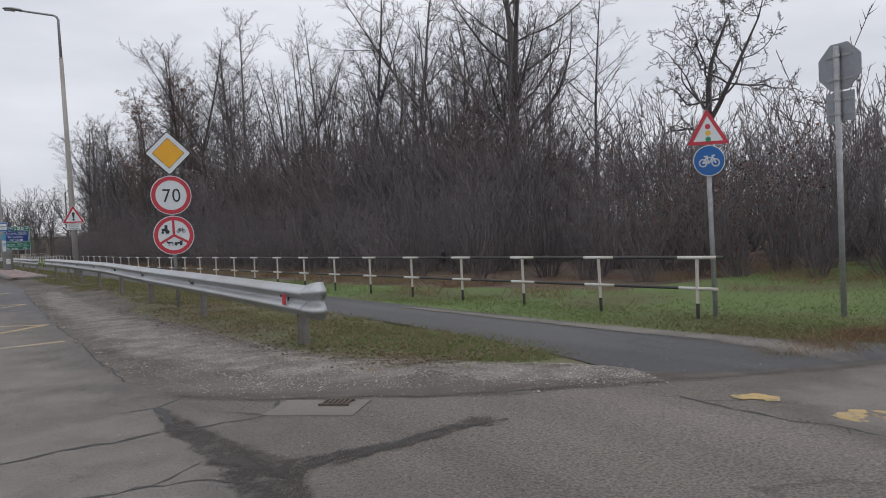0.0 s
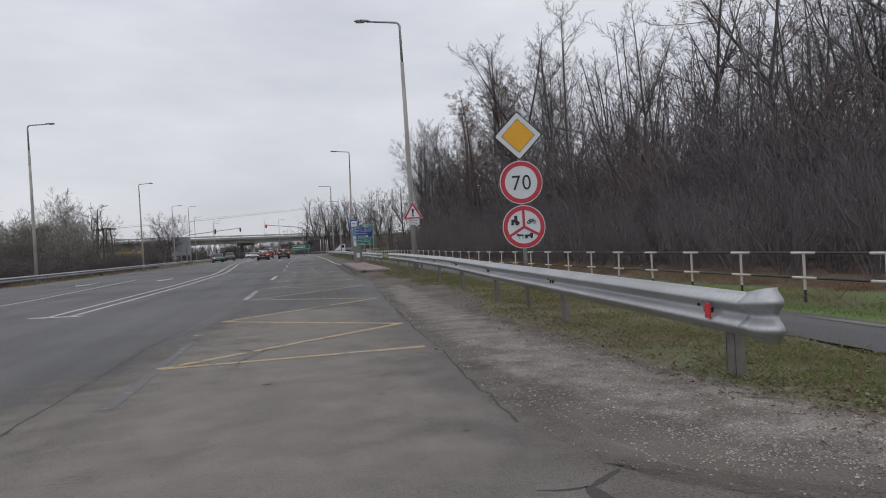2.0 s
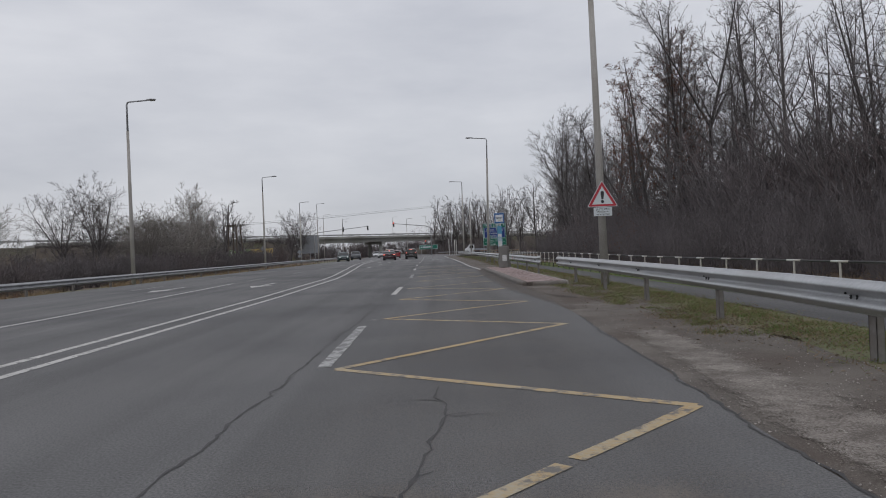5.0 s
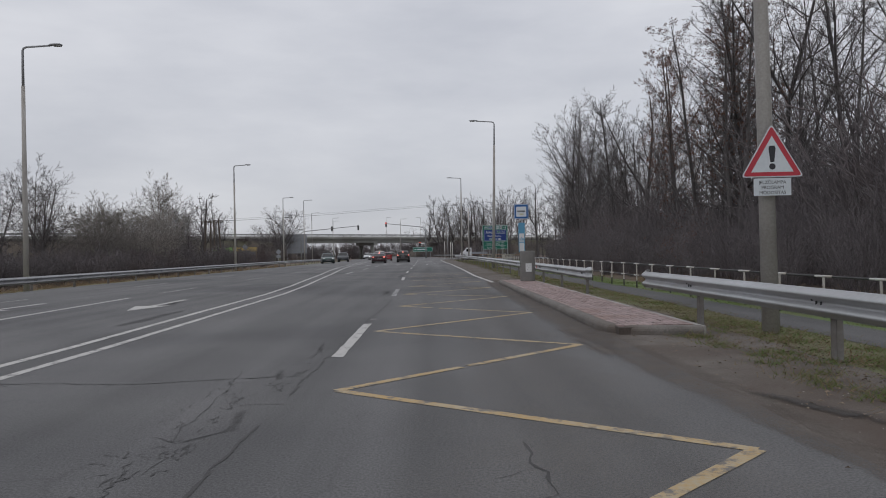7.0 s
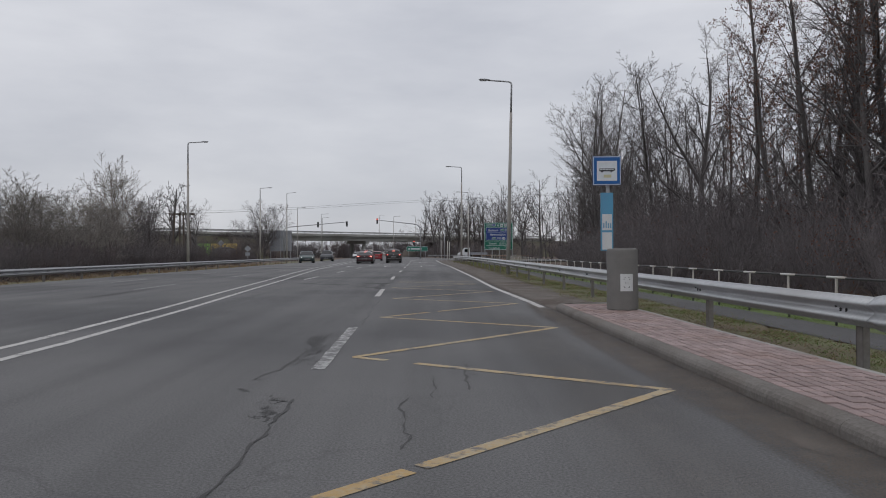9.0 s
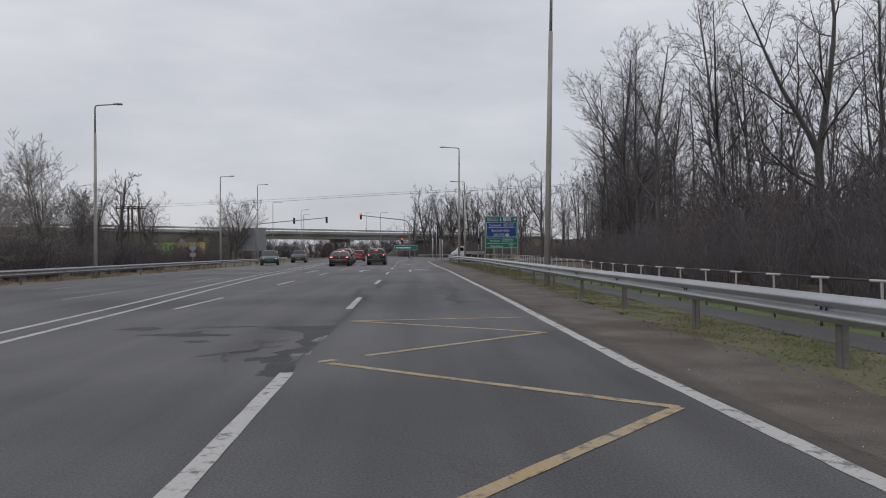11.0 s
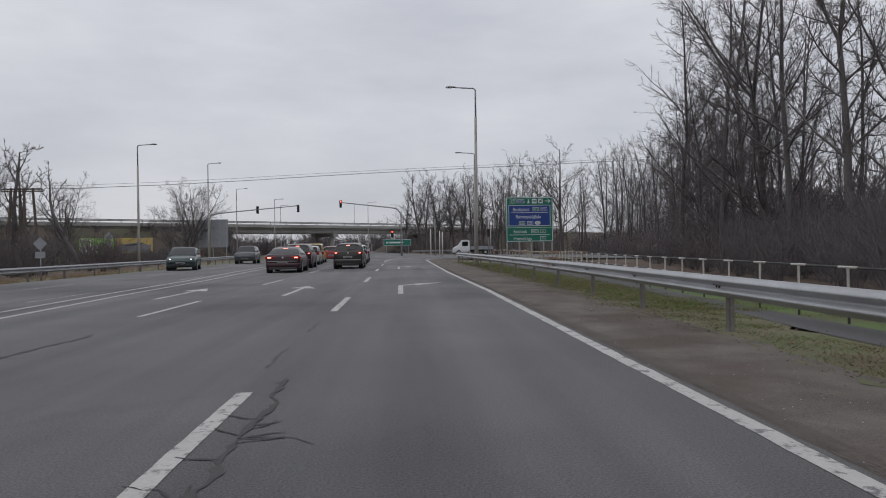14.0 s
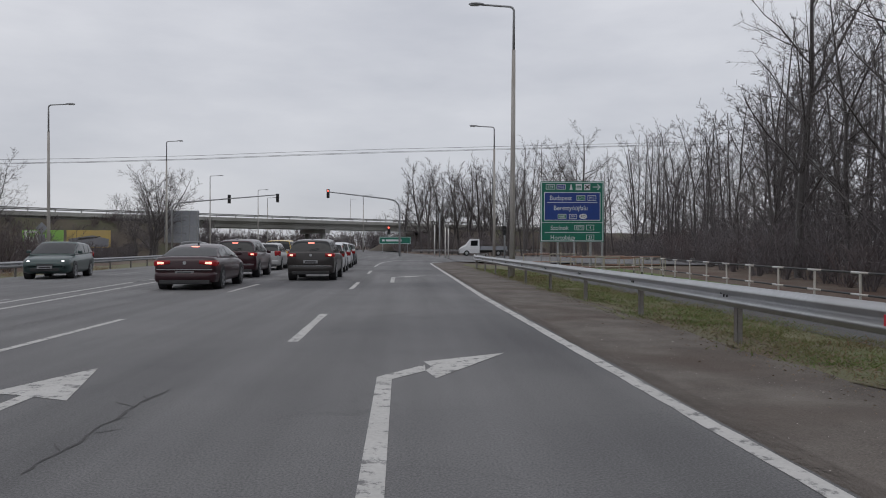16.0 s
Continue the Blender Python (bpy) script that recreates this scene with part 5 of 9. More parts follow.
def pipe_barrier(x, y, length, turn, label):
    """A free-standing hoop barrier of red and white pipe."""
    thing = empty("pipe_barrier", pose(x, y, H(x), 0, 0, turn), label, "barrier", "staggered pipe barriers by the cycle path")
    n = max(2, int(length / 1.1))
    for k in range(n + 1):
        bm = bmesh.new()
        tube(bm, [(length * k / n, 0, -0.05), (length * k / n, 0, 1.0)], 0.03, 8)
        part("post", bm, M_PIPE_PALE, thing)
    for z in (0.98, 0.55):
        for k in range(n):
            bm = bmesh.new()
            tube(bm, [(length * k / n, 0, z), (length * (k + 1) / n, 0, z)], 0.028, 8)
            part("rail_pipe", bm, M_PIPE_PALE if k % 2 else M_PIPE_RED, thing)
    return thing


M_PIPE_PALE = mat("dull_pipe_paint", (0.30, 0.28, 0.22), (0.38, 0.35, 0.28), scale=4, rough=0.6, bump=0.1)
M_PIPE_RED = mat("faded_red_paint", (0.24, 0.13, 0.09), (0.30, 0.19, 0.14), scale=4, rough=0.6, bump=0.1)
for bx, by, bl, bt in ((8.6, 127, 3.4, 10), (9.0, 131, 3.4, 12), (10.6, 129, 3.2, 14), (11.5, 134, 4.2, 20), (8.0, 136, 3.0, 6)):
    pipe_barrier(bx, by, bl, bt, "white pipe barrier with faded red bands")


# ---- bus stop platform ----
platform = empty("bus_platform", pose(5.1, 44.2, 0), "raised bus stop island of red pavers and kerb", "bus platform")


def kerb_path():
    pts = [(5.7, 53.62), (5.1, 53.6), (4.75, 53.45), (4.53, 53.15), (4.46, 52.7), (4.46, 36.3), (4.52, 35.75), (4.72, 35.45), (5.1, 35.3), (5.76, 35.25)]
    return [Vector(p) for p in pts]


kpts = along(kerb_path(), 0.24)
KERB = [(0.0, -0.12), (0.0, 0.05), (0.008, 0.075), (0.028, 0.098), (0.06, 0.112), (0.10, 0.116), (0.15, 0.116), (0.15, -0.12)]
for i in range(0, len(kpts) - 1, 4):
    run = range(i, min(i + 5, len(kpts)))
    bm = bmesh.new()
    rings = []
    for k in run:
        p = kpts[k][0]
        d = (kpts[min(k + 1, len(kpts) - 1)][0] - kpts[max(k - 1, 0)][0]).normalized()
        nrm = Vector((-d.y, d.x))
        shift = 0.002 if k == i else -0.002 if k == i + 4 else 0.0
        rings.append([bm.verts.new((p.x + nrm.x * o + d.x * shift - 5.1, p.y + nrm.y * o + d.y * shift - 44.2, z)) for o, z in KERB])
    for a, b in zip(rings, rings[1:]):
        for k in range(len(KERB)):
            bm.faces.new((a[k], a[(k + 1) % len(KERB)], b[(k + 1) % len(KERB)], b[k]))
    bm.faces.new(rings[0])
    bm.faces.new(rings[-1][::-1])
    part("kerb_stone", bm, M_KERB_DIRTY, platform)
for x0, x1, y0, y1 in ((5.70, 5.78, 35.3, 53.6), (4.9, 5.70, 53.3, 53.4)):
    bm = bmesh.new()
    box(bm, x0 - 5.1, x1 - 5.1, y0 - 44.2, y1 - 44.2, -0.12, 0.112, 0.015)
    part("edge_kerb", bm, M_KERB, platform)
bm = bmesh.new()
box(bm, 4.60 - 5.1, 5.70 - 5.1, 35.45 - 44.2, 53.2 - 44.2, -0.12, 0.095)
part("bedding", bm, M_JOINT, platform)


# ---- street lamps ----
def street_lamp(x, y, top, reach, label, pole_r=0.125, sides=14, lean=0.0):
    """A concrete pole with a steel upper tube and an arm that reaches over the road."""
    z0 = H(x)
    thing = empty("street_lamp", pose(x, y, z0, 0, lean, 0), label, "street lamp", "street lamps along the road")
    h = top - z0
    bm = bmesh.new()
    tube(bm, [(0, 0, -0.3), (0, 0, h * 0.45), (0, 0, h * 0.84)], [pole_r, pole_r * 0.80, pole_r * 0.62], sides)
    part("pole", bm, M_CONCRETE, thing, smooth=True)
    bm = bmesh.new()
    s = 1 if reach > 0 else -1
    pts = [(0, 0, h * 0.83), (0, 0, h - 0.16), (s * 0.05, 0, h - 0.05), (s * 0.16, 0, h), (reach * 0.72, 0, h + 0.06)]
    tube(bm, pts, [0.062, 0.052, 0.048, 0.044, 0.04], 10)
    part("arm", bm, M_ZINC_DULL, thing, "grey steel lamp arm", smooth=True)
    bm = bmesh.new()
    a, b = reach * 0.66, reach
    prof = [(0.0, 0.05, 0.05), (0.15, 0.10, 0.07), (0.5, 0.16, 0.085), (0.85, 0.13, 0.07), (1.0, 0.04, 0.03)]
    rings = []
    for u, w, t in prof:
        cx = a + (b - a) * u
        rings.append([bm.verts.new((cx, w * math.cos(q), h + 0.07 + (t if math.sin(q) > 0 else t * 0.35) * math.sin(q))) for q in np.linspace(0, 2 * math.pi, 13)[:-1]])
    for r0, r1 in zip(rings, rings[1:]):
        for k in range(12):
            bm.faces.new((r0[k], r0[(k + 1) % 12], r1[(k + 1) % 12], r1[k]))
    bm.faces.new(rings[0])
    bm.faces.new(rings[-1][::-1])
    head = part("lamp_head", bm, M_ZINC_DULL, thing, smooth=True)
    bm = bmesh.new()
    box(bm, a + (b - a) * 0.35, a + (b - a) * 0.9, -0.09, 0.09, h + 0.015, h + 0.045, 0.012)
    part("diffuser", bm, M_LAMP_GLASS, head)
    return thing


LAMP = "street lamp with concrete pole and one steel arm"
street_lamp(6.98, 35.95, 10.85, -1.98, LAMP, lean=-0.6)
street_lamp(6.7, 81.45, 11.2, -1.95, LAMP, lean=1.3)
street_lamp(6.1, 127.2, 11.55, -1.95, LAMP, lean=0.3)
street_lamp(8.4, 153.3, 10.65, -1.95, LAMP)
street_lamp(-15.98, 57.8, 10.65, 1.75, LAMP)
street_lamp(-18.5, 101.5, 10.65, 1.75, LAMP)
street_lamp(-22.6, 146.5, 10.75, 1.75, LAMP)
street_lamp(-24.3, 175.8, 12.45, 1.75, LAMP)
for lx, ly, lt, lr in ((-27.5, 205, 11.5, 1.9), (-26, 232, 11.5, 1.9), (-30, 262, 12, 1.9), (-7.5, 245, 11.5, 1.9), (6.5, 255, 12.5, -1.9), (-3, 350, 17, -2), (-18, 345, 17, 2)):
    street_lamp(lx, ly, lt, lr, "distant grey street lamp beyond the junction", 0.11, 8)


# ---- road signs ----
def sign_post(x, y, height, label, turn=0.0, lean=0.0, r=0.03, category="road sign"):
    thing = empty("road_sign", pose(x, y, H(x), 0, lean, turn), label, category)
    bm = bmesh.new()
    tube(bm, [(0, 0, -0.2), (0, 0, height)], r, 12)
    part("post", bm, M_ZINC_DULL, thing, smooth=True)
    return thing


def clamps(thing, zs, y=-0.03, r=0.036):
    for z in zs:
        bm = bmesh.new()
        tube(bm, [(0, 0, z - 0.02), (0, 0, z + 0.02)], r, 12)
        box(bm, -0.05, 0.05, y - 0.012, y, z - 0.018, z + 0.018, 0.003)
        part("clamp", bm, M_ZINC, thing)


def board(thing, outline, z, name="panel", back=True, y=-0.045, thick=0.012, label="", face=None):
    """A sign board with its face at y; outline in x and z round its middle."""
    bm = bmesh.new()
    plate(bm, [(px, pz + z) for px, pz in outline], thick, y)
    return part(name, bm, face or M_SIGN_BACK, thing, label)


def layer(parent, name, outline, z, material, y, label=""):
    bm = bmesh.new()
    plate(bm, [(px, pz + z) for px, pz in outline], 0.002, y)
    return part(name, bm, material, parent, label)


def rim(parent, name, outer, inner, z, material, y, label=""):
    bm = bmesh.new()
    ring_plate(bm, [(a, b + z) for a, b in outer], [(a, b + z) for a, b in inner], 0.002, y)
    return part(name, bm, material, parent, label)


def marks(parent, name, strokes, w, z, y, material, label=""):
    """A pictogram of strokes: lists of points, each with a flag whether it closes."""
    bm = bmesh.new()
    for pts in strokes:
        stroke(bm, [(a, b + z) for a, b in pts], w, y)
    return part(name, bm, material, parent, label)


def circle_line(cx, cz, r, n=16):
    return [(cx + r * math.cos(2 * math.pi * k / n), cz + r * math.sin(2 * math.pi * k / n)) for k in range(n + 1)]


def bicycle(s, cx=0.0, cz=0.0):
    w = [circle_line(cx - 0.52 * s, cz - 0.18 * s, 0.30 * s), circle_line(cx + 0.52 * s, cz - 0.18 * s, 0.30 * s)]
    f = [[(-0.52, -0.18), (-0.22, 0.26), (0.30, 0.26), (-0.02, -0.18), (-0.52, -0.18)], [(-0.02, -0.18), (-0.26, 0.36)], [(-0.38, 0.37), (-0.14, 0.37)], [(0.52, -0.18), (0.26, 0.40), (0.42, 0.44)]]
    return w + [[(cx + a * s, cz + b * s) for a, b in q] for q in f]


# priority, speed limit and vehicle ban on one post
s1 = sign_post(5.88, 15.33, 3.05, "steel sign post with priority diamond, speed limit and ban", -6.0, -0.6, 0.032)
z_top = 2.73
d_out = ngon_pts(0.395, 4, math.pi / 2, soft=0.03)
pan = board(s1, d_out, z_top, "diamond_board", label="yellow and white priority diamond", face=M_SIGN_BLACK)
layer(pan, "white_field", ngon_pts(0.372, 4, math.pi / 2, soft=0.03), z_top, M_SIGN_WHITE, -0.048)
layer(pan, "black_edge", ngon_pts(0.272, 4, math.pi / 2), z_top, M_SIGN_BLACK, -0.0505)
layer(pan, "yellow_field", ngon_pts(0.262, 4, math.pi / 2), z_top, M_SIGN_YELLOW, -0.053)
clamps(s1, (2.9, 2.55, 2.1, 1.85, 1.4, 1.12))
R = 0.345
z70 = 1.985
pan = board(s1, disc_pts(R), z70, "speed_board", label="round speed limit sign reading 70")
layer(pan, "white_edge", disc_pts(R), z70, M_SIGN_WHITE, -0.048)
rim(pan, "red_ring", disc_pts(R * 0.965), disc_pts(R * 0.76), z70, M_SIGN_RED, -0.0505, "red ring")
for numeral, nx in (("7", -0.082), ("0", 0.086)):
    lettering("numeral", numeral, 0.335, M_SIGN_BLACK, pan, nx, -0.0515, z70 - 0.118, stretch=0.92)
z_ban = 1.275
pan = board(s1, disc_pts(R), z_ban, "ban_board", label="round sign that bans tractors, cycles and carts")
layer(pan, "white_edge", disc_pts(R), z_ban, M_SIGN_WHITE, -0.048)
rim(pan, "red_ring", disc_pts(R * 0.965), disc_pts(R * 0.77), z_ban, M_SIGN_RED, -0.0505, "red ring")
for k, a in enumerate((90, 210, 330)):
    c, s = math.cos(radians(a)), math.sin(radians(a))
    marks(pan, "red_bar", [[(0, 0), (c * R * 0.80, s * R * 0.80)]], 0.042, z_ban, -0.0512 - 0.0008 * k, M_SIGN_RED)
tz = z_ban + 0.075
bm = bmesh.new()
plate(bm, [(-0.20 + a, tz + b) for a, b in ((0, 0.0), (0.10, 0.0), (0.10, 0.11), (0.05, 0.11), (0.05, 0.055), (0, 0.045))], 0.002, -0.0535)
plate(bm, disc_pts(0.036, 16, -0.105, tz - 0.01), 0.002, -0.0545)
plate(bm, disc_pts(0.022, 12, -0.185, tz - 0.02), 0.002, -0.0545)
part("tractor_mark", bm, M_SIGN_BLACK, pan)
marks(pan, "cycle_mark", bicycle(0.085, 0.125, 0.085), 0.008, z_ban, -0.0535, M_SIGN_BLACK)
bm = bmesh.new()
cz = z_ban - 0.155
plate(bm, [(0.0, cz), (0.13, cz), (0.14, cz + 0.05), (0.09, cz + 0.055), (0.09, cz + 0.03), (0.0, cz + 0.03)], 0.002, -0.0535)
plate(bm, [(-0.11, cz + 0.012), (-0.02, cz + 0.012), (-0.02, cz + 0.035), (-0.09, cz + 0.04), (-0.125, cz + 0.055), (-0.13, cz + 0.035)], 0.002, -0.0535)
for a in (-0.10, -0.035):
    plate(bm, [(a, cz - 0.028), (a + 0.01, cz - 0.028), (a + 0.012, cz + 0.014), (a + 0.002, cz + 0.014)], 0.002, -0.0535)
plate(bm, disc_pts(0.024, 12, 0.025, cz - 0.008), 0.002, -0.0545)
plate(bm, disc_pts(0.024, 12, 0.11, cz - 0.008), 0.002, -0.0545)
part("cart_mark", bm, M_SIGN_BLACK, pan)

# cycle path post with the signal warning
s2 = sign_post(11.12, 8.02, 2.80, "steel post with signal-ahead triangle and cycle path disc", -40.0, -0.4, 0.032)
TRI = ngon_pts(0.325, 3, math.pi / 2, soft=0.04)
zt = 2.50
pan = board(s2, TRI, zt, "warning_board", label="red and white triangle with signal picture")
layer(pan, "red_field", TRI, zt, M_SIGN_RED, -0.048)
layer(pan, "white_field", ngon_pts(0.225, 3, math.pi / 2), zt - 0.005, M_SIGN_WHITE, -0.0505)
for dz, m in ((0.086, M_SIGN_RED), (0.0, M_SIGN_AMBER), (-0.084, M_SIGN_LEAF)):
    layer(pan, "signal_dot", disc_pts(0.036, 20), zt + dz - 0.008, m, -0.053)
zc = 2.12
pan = board(s2, disc_pts(0.208), zc, "cycle_board", label="blue disc with white cycle picture")
layer(pan, "white_edge", disc_pts(0.208), zc, M_SIGN_WHITE, -0.048)
layer(pan, "blue_field", disc_pts(0.198), zc, M_SIGN_BLUE, -0.0505)
marks(pan, "cycle_mark", bicycle(0.158, 0.0, 0.0), 0.018, zc, -0.053, M_SIGN_WHITE)
clamps(s2, (2.58, 2.42, 2.18, 2.06))

# the stop sign seen from behind
s3 = sign_post(12.1, 6.8, 3.48, "steel post with stop sign seen from behind", 80.0, -0.5, 0.036)
OCT = ngon_pts(0.325, 8, math.pi / 8, soft=0.02)
pan = board(s3, OCT, 3.22, "stop_board", y=-0.055, label="grey back of an octagonal stop sign")
layer(pan, "red_field", OCT, 3.22, M_SIGN_RED, -0.058)
LOW = [(-0.2, -0.19), (0.2, -0.19), (0.2, 0.19), (-0.2, 0.19)]
pan = board(s3, LOW, 2.71, "lower_board", y=-0.055, label="grey back of a small plate")
layer(pan, "white_field", LOW, 2.71, M_SIGN_WHITE, -0.058)
for z in (3.36, 3.06, 2.80, 2.62):
    bm = bmesh.new()
    box(bm, -0.19, 0.19, -0.044, -0.036, z - 0.018, z + 0.018, 0.003)
    part("stiffener", bm, M_ZINC_DULL, s3)
clamps(s3, (3.36, 3.06, 2.8, 2.62), -0.036, 0.042)

# danger triangle on the first lamp pole
s4 = empty("warning_sign", pose(6.95, 35.78, H(6.98), 0, 0, -3), "danger triangle with white plate strapped to lamp pole", "road sign")
BIGT = ngon_pts(0.515, 3, math.pi / 2, soft=0.06)
zt = 2.53
pan = board(s4, BIGT, zt, "warning_board", label="red and white triangle with exclamation mark")
layer(pan, "white_edge", BIGT, zt, M_SIGN_WHITE, -0.048)
layer(pan, "red_field", ngon_pts(0.485, 3, math.pi / 2, soft=0.05), zt, M_SIGN_RED, -0.0505)
layer(pan, "white_field", ngon_pts(0.35, 3, math.pi / 2), zt - 0.01, M_SIGN_WHITE, -0.053)
layer(pan, "exclamation_bar", [(-0.028, -0.03), (0.028, -0.03), (0.05, 0.16), (0.04, 0.205), (-0.04, 0.205), (-0.05, 0.16)], zt - 0.01, M_SIGN_BLACK, -0.0555)
layer(pan, "exclamation_dot", disc_pts(0.045, 20), zt - 0.105, M_SIGN_BLACK, -0.0555)
pan = board(s4, [(-0.265, -0.125), (0.265, -0.125), (0.265, 0.125), (-0.265, 0.125)], 2.13, "text_plate", label="white plate with three lines of text", face=M_SIGN_WHITE)
for k, t in enumerate(("JELZŐLÁMPA", "PROGRAM", "MÓDOSÍTÁS")):
    lettering("plate_text", t, 0.068, M_SIGN_BLACK, pan, 0.0, -0.0465, 2.175 - 0.075 * k)
for z in (2.42, 2.13):
    bm = bmesh.new()
    tube(bm, [(0.03, 0.17, z - 0.012), (0.03, 0.17, z + 0.012)], 0.132, 18)
    part("strap", bm, M_ZINC, s4)

# ---- bus stop ----
stop_flag = empty("bus_stop_sign", pose(5.31, 52.15, 0.165, 0, 0, -4), "blue bus stop sign above a timetable panel", "bus stop sign")
bm = bmesh.new()
tube(bm, [(0.03, 0.05, -0.1), (0.03, 0.05, 2.75)], 0.03, 12)
part("post", bm, M_ZINC_DULL, stop_flag, smooth=True)
bm = bmesh.new()
box(bm, -0.26, 0.26, -0.03, 0.0, 2.22, 2.76, 0.01)
pan = part("flag_board", bm, M_SIGN_BLUE, stop_flag, "blue square sign with white field")
layer(pan, "white_edge", [(-0.25, -0.262), (0.25, -0.262), (0.25, 0.262), (-0.25, 0.262)], 2.49, M_SIGN_WHITE, -0.033)
layer(pan, "blue_field", [(-0.24, -0.25), (0.24, -0.25), (0.24, 0.25), (-0.24, 0.25)], 2.49, M_SIGN_BLUE, -0.0355)
layer(pan, "white_field", [(-0.185, -0.19), (0.185, -0.19), (0.185, 0.18), (-0.185, 0.18)], 2.49, M_SIGN_WHITE, -0.038)
bm = bmesh.new()
plate(bm, [(-0.14, 2.475), (0.12, 2.475), (0.145, 2.50), (0.14, 2.53), (-0.14, 2.53)], 0.002, -0.0405)
plate(bm, disc_pts(0.018, 10, -0.09, 2.472), 0.002, -0.0415)
plate(bm, disc_pts(0.018, 10, 0.08, 2.472), 0.002, -0.0415)
part("bus_mark", bm, M_SIGN_BLACK, pan)
bm = bmesh.new()
for k in range(5):
    plate(bm, [(-0.125 + 0.052 * k, 2.50), (-0.085 + 0.052 * k, 2.50), (-0.085 + 0.052 * k, 2.52), (-0.125 + 0.052 * k, 2.52)], 0.002, -0.0425)
part("bus_windows", bm, M_SIGN_WHITE, pan)
layer(pan, "sticker", [(-0.06, -0.13), (0.08, -0.13), (0.08, -0.075), (-0.06, -0.075)], 2.49, mat("faded_yellow_sticker", (0.55, 0.52, 0.30), (0.5, 0.48, 0.33), rough=0.6, bump=0), -0.0405)
bm = bmesh.new()
box(bm, -0.115, 0.115, -0.02, 0.02, 1.0, 2.08, 0.006)
pan = part("timetable_panel", bm, M_SKY_BLUE, stop_flag, "pale blue panel with paper timetables")
layer(pan, "timetable", [(-0.09, -0.15), (0.09, -0.15), (0.09, 0.15), (-0.09, 0.15)], 1.53, M_PAPER, -0.023, "white timetable paper")
layer(pan, "timetable", [(-0.09, -0.16), (0.09, -0.16), (0.09, 0.16), (-0.09, 0.16)], 1.18, M_PAPER, -0.023, "white timetable paper")
bm = bmesh.new()
for k in range(4):
    box(bm, -0.07 + 0.042 * k, -0.05 + 0.042 * k, -0.0255, -0.0235, 1.42, 1.42 + (0.09 if k != 1 else 0.13))
part("text_bars", bm, M_SKY_BLUE, pan, "blue print bars")

litter_bin = empty("litter_bin", pose(5.42, 51.5, 0.115), "round grey concrete litter bin with paper notice", "litter bin")
bm = bmesh.new()
prof = [(0.255, 0.0), (0.268, 0.02), (0.268, 1.04), (0.262, 1.07), (0.235, 1.085), (0.0, 1.085)]
rings = [[bm.verts.new((r * math.cos(a), r * math.sin(a), z)) for a in np.linspace(0, 2 * math.pi, 33)[:-1]] for r, z in prof[:-1]]
for r0, r1 in zip(rings, rings[1:]):
    for k in range(32):
        bm.faces.new((r0[k], r0[(k + 1) % 32], r1[(k + 1) % 32], r1[k]))
bm.faces.new(rings[-1])
bm.faces.new(rings[0][::-1])
part("bin_body", bm, M_BIN, litter_bin, smooth=False)
bm = bmesh.new()
for k in range(9):
    a0 = radians(-24 + 48 / 8 * k)
    ax, ay = 0.271 * math.cos(a0), 0.271 * math.sin(a0)
    half = 0.075 * math.sqrt(max(0.0, 1 - ((k - 4) / 4.2) ** 2))
    if k:
        bm.faces.new([bm.verts.new(v) for v in ((px, py, 0.94 - ph), (ax, ay, 0.94 - half), (ax, ay, 0.94 + half), (px, py, 0.94 + ph))])
    px, py, ph = ax, ay, half
part("bin_opening", bm, M_BLACK, litter_bin, "dark round opening")
bm = bmesh.new()
for k in range(5):
    a0 = radians(-112 + 48 / 4 * k)
    v = [bm.verts.new((0.271 * math.cos(a0), 0.271 * math.sin(a0), z)) for z in (0.34, 0.64)]
    if k:
        bm.faces.new((prev[0], v[0], v[1], prev[1]))
    prev = v
notice = part("notice", bm, M_PAPER, litter_bin, "white paper notice")
bm = bmesh.new()
for z, half in ((0.57, 5), (0.54, 6), (0.48, 4), (0.42, 6), (0.40, 5)):
    q = []
    for a0 in (-88 - 2 * half, -88 + 2 * half):
        a0 = radians(a0)
        q.append([bm.verts.new((0.2725 * math.cos(a0), 0.2725 * math.sin(a0), zz)) for zz in (z, z + 0.009)])
    bm.faces.new((q[0][0], q[1][0], q[1][1], q[0][1]))
part("text_bars", bm, M_TRIM, notice)

# ---- large direction sign ----
big = empty("direction_sign", pose(12.1, 142.2, H(12), 0, 0, -2), "large green and blue motorway direction sign on posts", "direction sign")
b0, b1 = 1.83, 5.70
for px in (-1.95, -0.9, 0.15, 1.2, 1.95):
    bm = bmesh.new()
    box(bm, px - 0.06, px + 0.06, 0.06, 0.18, -0.3, b1 - 0.1, 0.01)
    part("post", bm, M_ZINC_DULL, big)
bm = bmesh.new()
box(bm, -2.03, 2.03, 0.0, 0.05, b0, b1, 0.02)
face = part("sign_panel", bm, M_SIGN_GREEN, big, "green panel with white border and blue field")
rect = lambda x0, x1, z0, z1: [(x0, z0), (x1, z0), (x1, z1), (x0, z1)]
rim(face, "white_border", rect(-1.99, 1.99, b0 + 0.04, b1 - 0.04), rect(-1.94, 1.94, b0 + 0.09, b1 - 0.09), 0.0, M_SIGN_WHITE, -0.004)
layer(face, "blue_field", rect(-1.80, 1.80, 3.20, 5.00), 0.0, M_SIGN_NAVY, -0.004, "dark blue field")
rim(face, "field_border", rect(-1.80, 1.80, 3.20, 5.00), rect(-1.76, 1.76, 3.24, 4.96), 0.0, M_SIGN_WHITE, -0.0065)
